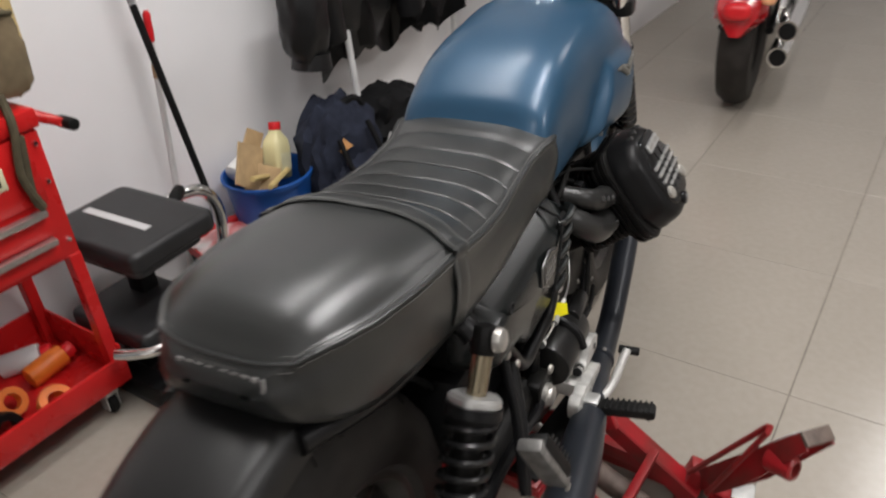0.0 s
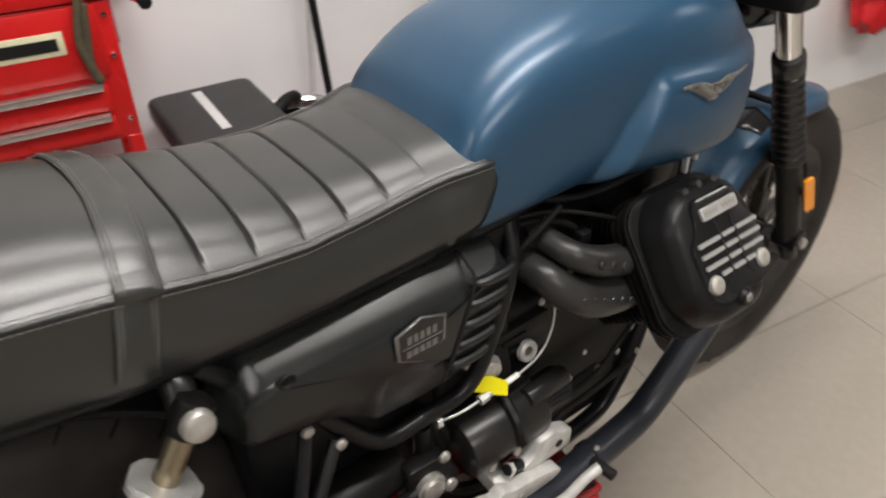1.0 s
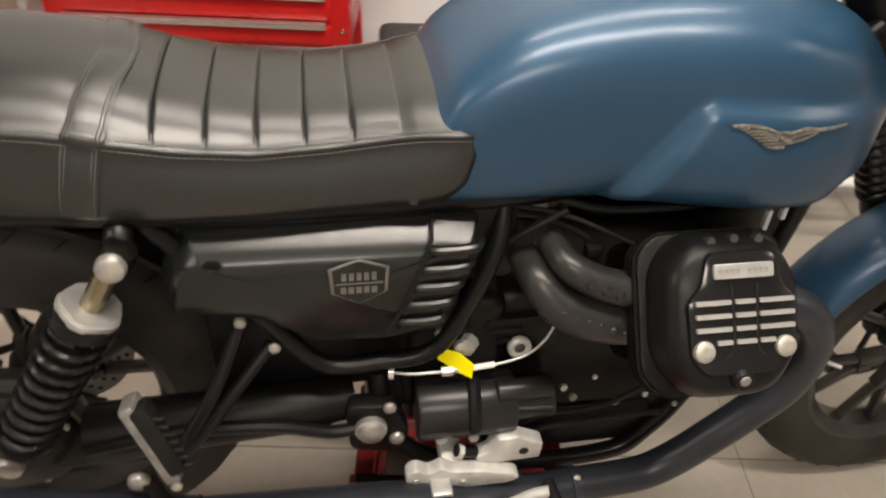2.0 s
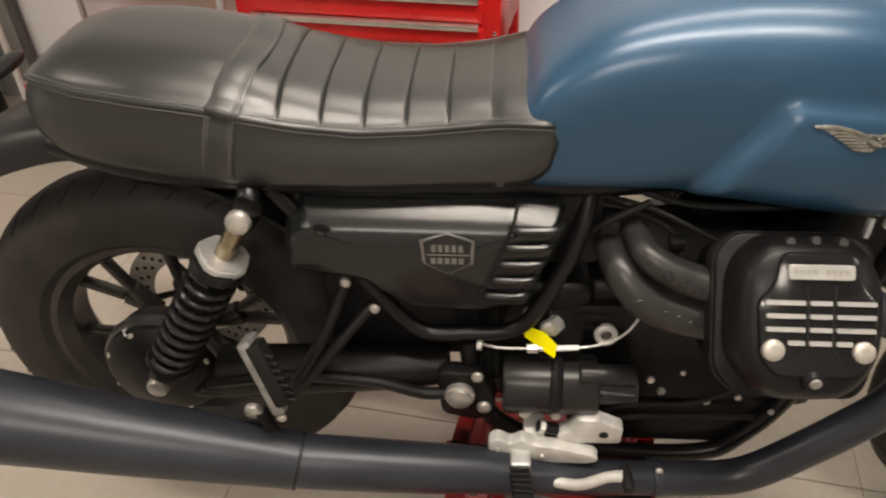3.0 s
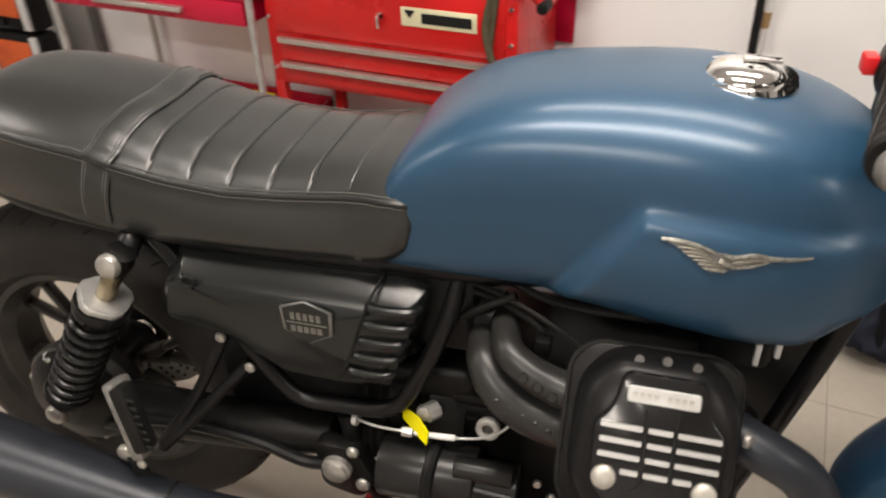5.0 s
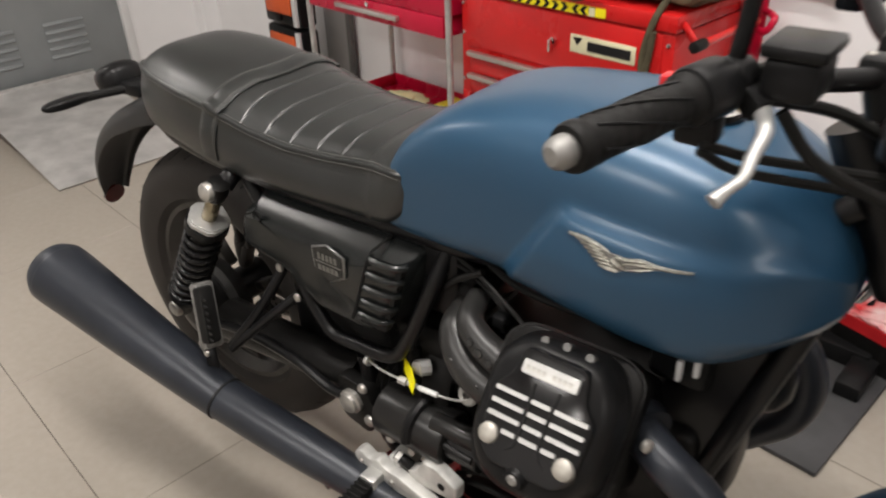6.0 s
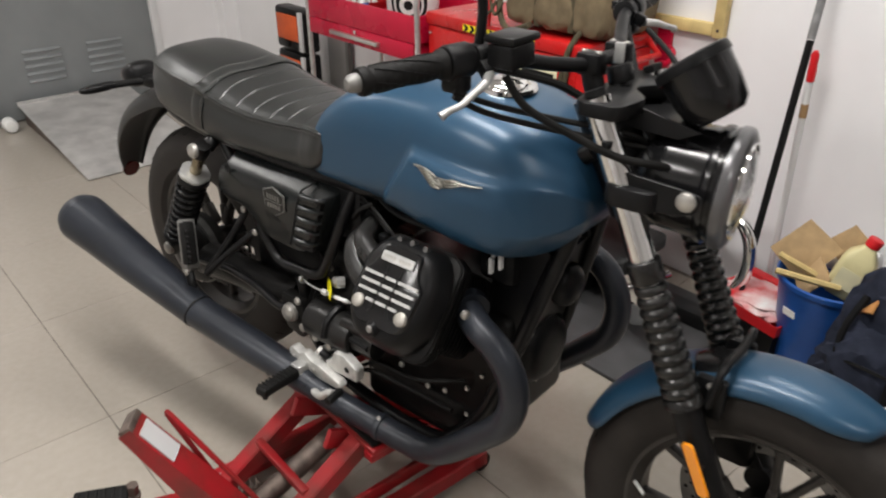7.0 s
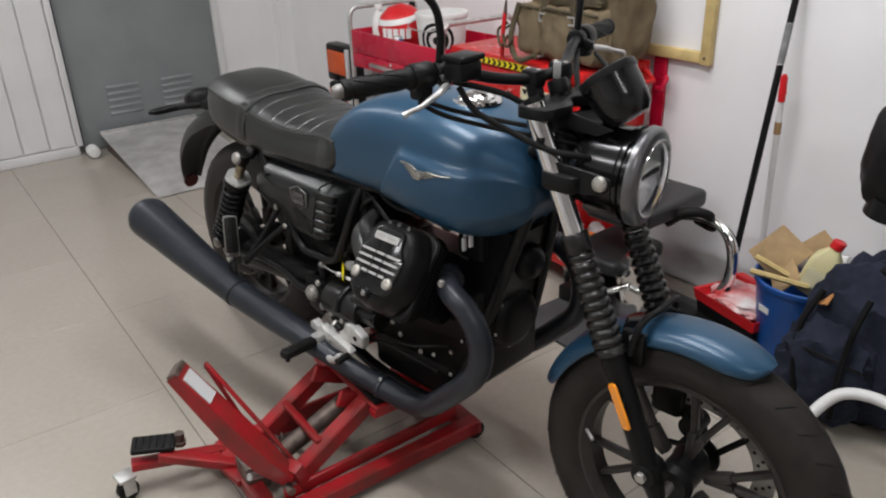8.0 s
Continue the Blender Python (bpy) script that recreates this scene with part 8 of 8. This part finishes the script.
for x0, y0 in ((-0.028, 0.088), (0.0, 0.090), (0.030, 0.088)):
    sided("cover_bolt", lathe([(0, 0.012), (0.005, 0.012), (0.0058, 0.010), (0.0058, 0.0), (0, 0)], 12, pose(x0, y0, -0.014)), M_disc, covers)

# intake stubs
both("intake_pipe", tube([(0.690, -0.112, 0.672), (0.698, -0.150, 0.666), (0.718, -0.170, 0.645), (0.752, -0.179, 0.624), (0.800, -0.182, 0.612), (0.850, -0.184, 0.610)], [0.021, 0.0225, 0.025, 0.0275, 0.0285, 0.0285], 24, 6), M_intake, "black rubber intake pipe")
both("intake_pipe", tube([(0.716, -0.120, 0.706), (0.729, -0.160, 0.696), (0.756, -0.174, 0.682), (0.790, -0.180, 0.670), (0.830, -0.187, 0.664), (0.860, -0.192, 0.664)], [0.016, 0.0185, 0.0205, 0.022, 0.022, 0.022], 20, 6), M_intake)
for k in range(6):
    a = k / 5
    both("stud", lathe([(0, 0.0035), (0.004, 0.003), (0.0055, 0.0), (0.0055, -0.003), (0, -0.003)], 12, Matrix.Translation((0.722 + 0.080 * a, -0.1945 - 0.0145 * a, 0.646 - 0.029 * a)) @ basis((-0.1, -0.9, 0.0))), M_intake)
for k in range(3):
    both("stud", lathe([(0, 0.0035), (0.005, 0.003), (0.007, 0.0), (0.007, -0.003), (0, -0.003)], 12, Matrix.Translation((0.752 + 0.018 * k, -0.193 - 0.004 * k, 0.688 - 0.007 * k)) @ basis((0.1, -0.9, 0.35))), M_intake)
bolt((0.793, -0.200, 0.628), (0.1, -0.9, 0.3), 0.008, M_disc)
bolt((0.793, 0.200, 0.628), (0.1, 0.9, 0.3), 0.009, M_zinc)
part("throttle_body", cat(cyl((0.62, -0.07, 0.70), (0.70, -0.085, 0.685), 0.034), cyl((0.62, 0.07, 0.70), (0.70, 0.085, 0.685), 0.034), box(0.60, -0.12, 0.64, 0.68, 0.12, 0.76, 0.015)), M_plastic, bike)
part("air_box", box(0.30, -0.11, 0.60, 0.60, 0.11, 0.765, 0.02), M_plastic, bike)
part("battery_box", box(0.285, -0.10, 0.44, 0.52, 0.10, 0.60, 0.015), M_plastic, bike)
for i, (pp, r) in enumerate([([(0.66, -0.11, 0.74), (0.71, -0.12, 0.735), (0.76, -0.13, 0.71), (0.77, -0.14, 0.68)], 0.004), ([(0.64, -0.10, 0.75), (0.72, -0.13, 0.75), (0.80, -0.15, 0.72), (0.84, -0.16, 0.70)], 0.003), ([(0.66, -0.12, 0.70), (0.69, -0.13, 0.73), (0.73, -0.13, 0.755)], 0.005), ([(0.70, -0.10, 0.76), (0.78, -0.12, 0.745), (0.88, -0.13, 0.75), (0.95, -0.10, 0.74)], 0.005), ([(0.68, -0.155, 0.36), (0.75, -0.16, 0.385), (0.85, -0.155, 0.385), (0.93, -0.14, 0.37)], 0.005), ([(0.69, -0.15, 0.37), (0.74, -0.15, 0.40), (0.84, -0.145, 0.405), (0.95, -0.12, 0.44)], 0.004)]):
    part("hose", tube(pp, r, 8), M_rubber, bike)
part("hose_connector", box(0.757, -0.150, 0.690, 0.776, -0.132, 0.708, 0.003), M_plastic, bike)
part("coil_cover", box(0.95, -0.09, 0.66, 1.03, 0.09, 0.74, 0.015), M_plastic, bike)
part("horn", lathe([(0, 0.02), (0.02, 0.02), (0.035, 0.01), (0.042, 0), (0.042, -0.012), (0, -0.02)], 28, Matrix.Translation((1.09, 0.0, 0.655)) @ basis((1, 0, 0))), M_plastic, bike)
for x, z in ((1.005, 0.735), (1.02, 0.715), (1.0, 0.70)):
    part("wire_end", box(x, -0.125, z, x + 0.006, -0.115, z + 0.03, 0.001), M_greyprint, bike)

# --- rider's pegs, brake lever, heel guard ---
for sg in (-1, 1):
    br = part("peg_bracket", cat(slab(rounded([(0.532, 0.382), (0.546, 0.393), (0.566, 0.380), (0.582, 0.393), (0.598, 0.380), (0.628, 0.378), (0.688, 0.362), (0.696, 0.351), (0.680, 0.343), (0.612, 0.342), (0.585, 0.320), (0.558, 0.322), (0.534, 0.350)], 0.007, 3), 0.208 * sg - 0.011, 0.208 * sg + 0.011, 0.003), slab(rounded([(0.630, 0.385), (0.648, 0.392), (0.662, 0.420), (0.690, 0.421), (0.728, 0.402), (0.726, 0.371), (0.640, 0.367)], 0.005, 3), 0.190 * sg - 0.012, 0.190 * sg + 0.012, 0.004), bar((0.60, 0.135 * sg, 0.37), (0.60, 0.20 * sg, 0.366), 0.03, 0.03)), M_cast, bike, "pale cast aluminium footrest bracket")
    # Dark plate laid on the face for the shade of its recess.
    part("bracket_recess_shade", slab(rounded([(0.556, 0.362), (0.590, 0.366), (0.582, 0.335), (0.562, 0.338)], 0.004, 2), 0.2185 * sg, 0.2196 * sg), M_disc, br)
    part("brake_rod", cyl((0.604, 0.195 * sg, 0.398), (0.634, 0.192 * sg, 0.386), 0.009, n=16, bev=0.002), M_black, br)
    part("rod_nut", cyl((0.606, 0.195 * sg, 0.3975), (0.613, 0.1945 * sg, 0.3945), 0.0105, n=6), M_cast, br)
    # Black disc laid on for the dark inside of the hole.
    part("guard_hole_shade", cyl((0.700, 0.203 * sg, 0.392), (0.700, 0.2025 * sg + 0.0008 * sg, 0.392), 0.007, n=16), M_inkshade, br)
    p0, p1 = Vector((0.578, 0.240 * sg, 0.352)), Vector((0.590, 0.345 * sg, 0.362))
    part("peg_clevis", box(0.565, min(0.215 * sg, 0.245 * sg), 0.338, 0.595, max(0.215 * sg, 0.245 * sg), 0.370, 0.004), M_alu, br)
    pg = part("rider_peg", bar(p0, p1, 0.030, 0.020, bev=0.006), M_rubber, bike, "ribbed rubber footpeg")
    for kk in range(10):
        q = p0.lerp(p1, 0.06 + kk * 0.094) + Vector((0, 0, 0.011))
        part("peg_rib", bar(q - Vector((0.015, 0, 0)), q + Vector((0.015, 0, 0)), 0.005, 0.004), M_rubber, pg)
    part("peg_feeler", cyl(p1 + Vector((0, -0.012 * sg, -0.008)), p1 + Vector((0, -0.012 * sg, -0.020)), 0.006), M_rubber, pg)
    lv = part("foot_lever", tube([(0.575, 0.224 * sg, 0.328), (0.620, 0.235 * sg, 0.324), (0.665, 0.250 * sg, 0.336), (0.702, 0.258 * sg, 0.368), (0.724, 0.262 * sg, 0.378)], [0.009, 0.0085, 0.0085, 0.008, 0.009], 12), M_cast, bike, "bright aluminium foot lever")
    part("lever_tip", cyl((0.726, 0.245 * sg, 0.3765), (0.730, 0.285 * sg, 0.3765), 0.0085, bev=0.002), M_rubber, lv)
    bolt((0.547, 0.219 * sg, 0.368), (0, sg, 0), 0.006, M_zinc, br)
    bolt((0.612, 0.219 * sg, 0.358), (0, sg, 0), 0.006, M_zinc, br, False)
    bolt((0.585, 0.185 * sg, 0.415), (0, sg, 0.2), 0.010, M_zinc, br)
    bolt((0.630, 0.185 * sg, 0.412), (0, sg, 0.2), 0.008, M_zinc, br, False)
part("pivot_bolt", lathe([(0, 0.008), (0.010, 0.008), (0.0175, 0.005), (0.0185, 0.0), (0.022, -0.002), (0.022, -0.01), (0, -0.01)], 24, Matrix.Translation((0.489, -0.178, 0.433)) @ basis((0, -1, 0))), M_zinc, bike, "bright swing arm pivot bolt")
part("pivot_plate", slab(rounded([(0.455, 0.475), (0.52, 0.47), (0.545, 0.41), (0.52, 0.37), (0.46, 0.385)], 0.015, 3), -0.168, -0.140, 0.004), M_crinkle, bike, "black pivot plate")
part("pivot_plate", slab(rounded([(0.455, 0.475), (0.52, 0.47), (0.545, 0.41), (0.52, 0.37), (0.46, 0.385)], 0.015, 3), 0.140, 0.168, 0.004), M_crinkle, bike, "black pivot plate")
bolt((0.525, -0.17, 0.405), (0, -1, 0), 0.011, M_zinc)
bolt((0.515, -0.17, 0.470), (0, -1, 0), 0.009, M_zinc)
part("side_stand", tube([(0.62, 0.15, 0.34), (0.50, 0.18, 0.30), (0.40, 0.20, 0.27)], 0.011), M_frame, bike)

# ---- floor tiles, last ----
S_T, GAP_U, GAP_V = 0.604, 0.0013, 0.0028
tile_bm = box(-S_T / 2 + GAP_U / 2, -S_T / 2 + GAP_V / 2, -0.012, S_T / 2 - GAP_U / 2, S_T / 2 - GAP_V / 2, 0.0, 0.0007, 1)
tile_me = bpy.data.meshes.new("floor_tile")
tile_bm.to_mesh(tile_me)
tile_bm.free()
tile_me.materials.append(M_tile)
finv = WM[floor].inverted()
u_ = -0.58 - 4.5 * S_T
while u_ < U1 + S_T:
    v_ = -0.412 - 6.5 * S_T
    while v_ < V1 + 0.05:
        ob = new("floor_tile", tile_me)
        ob.parent = floor
        ob.matrix_basis = finv @ ROOM @ Matrix.Translation((u_, v_, 0))
        v_ += S_T
    u_ += S_T
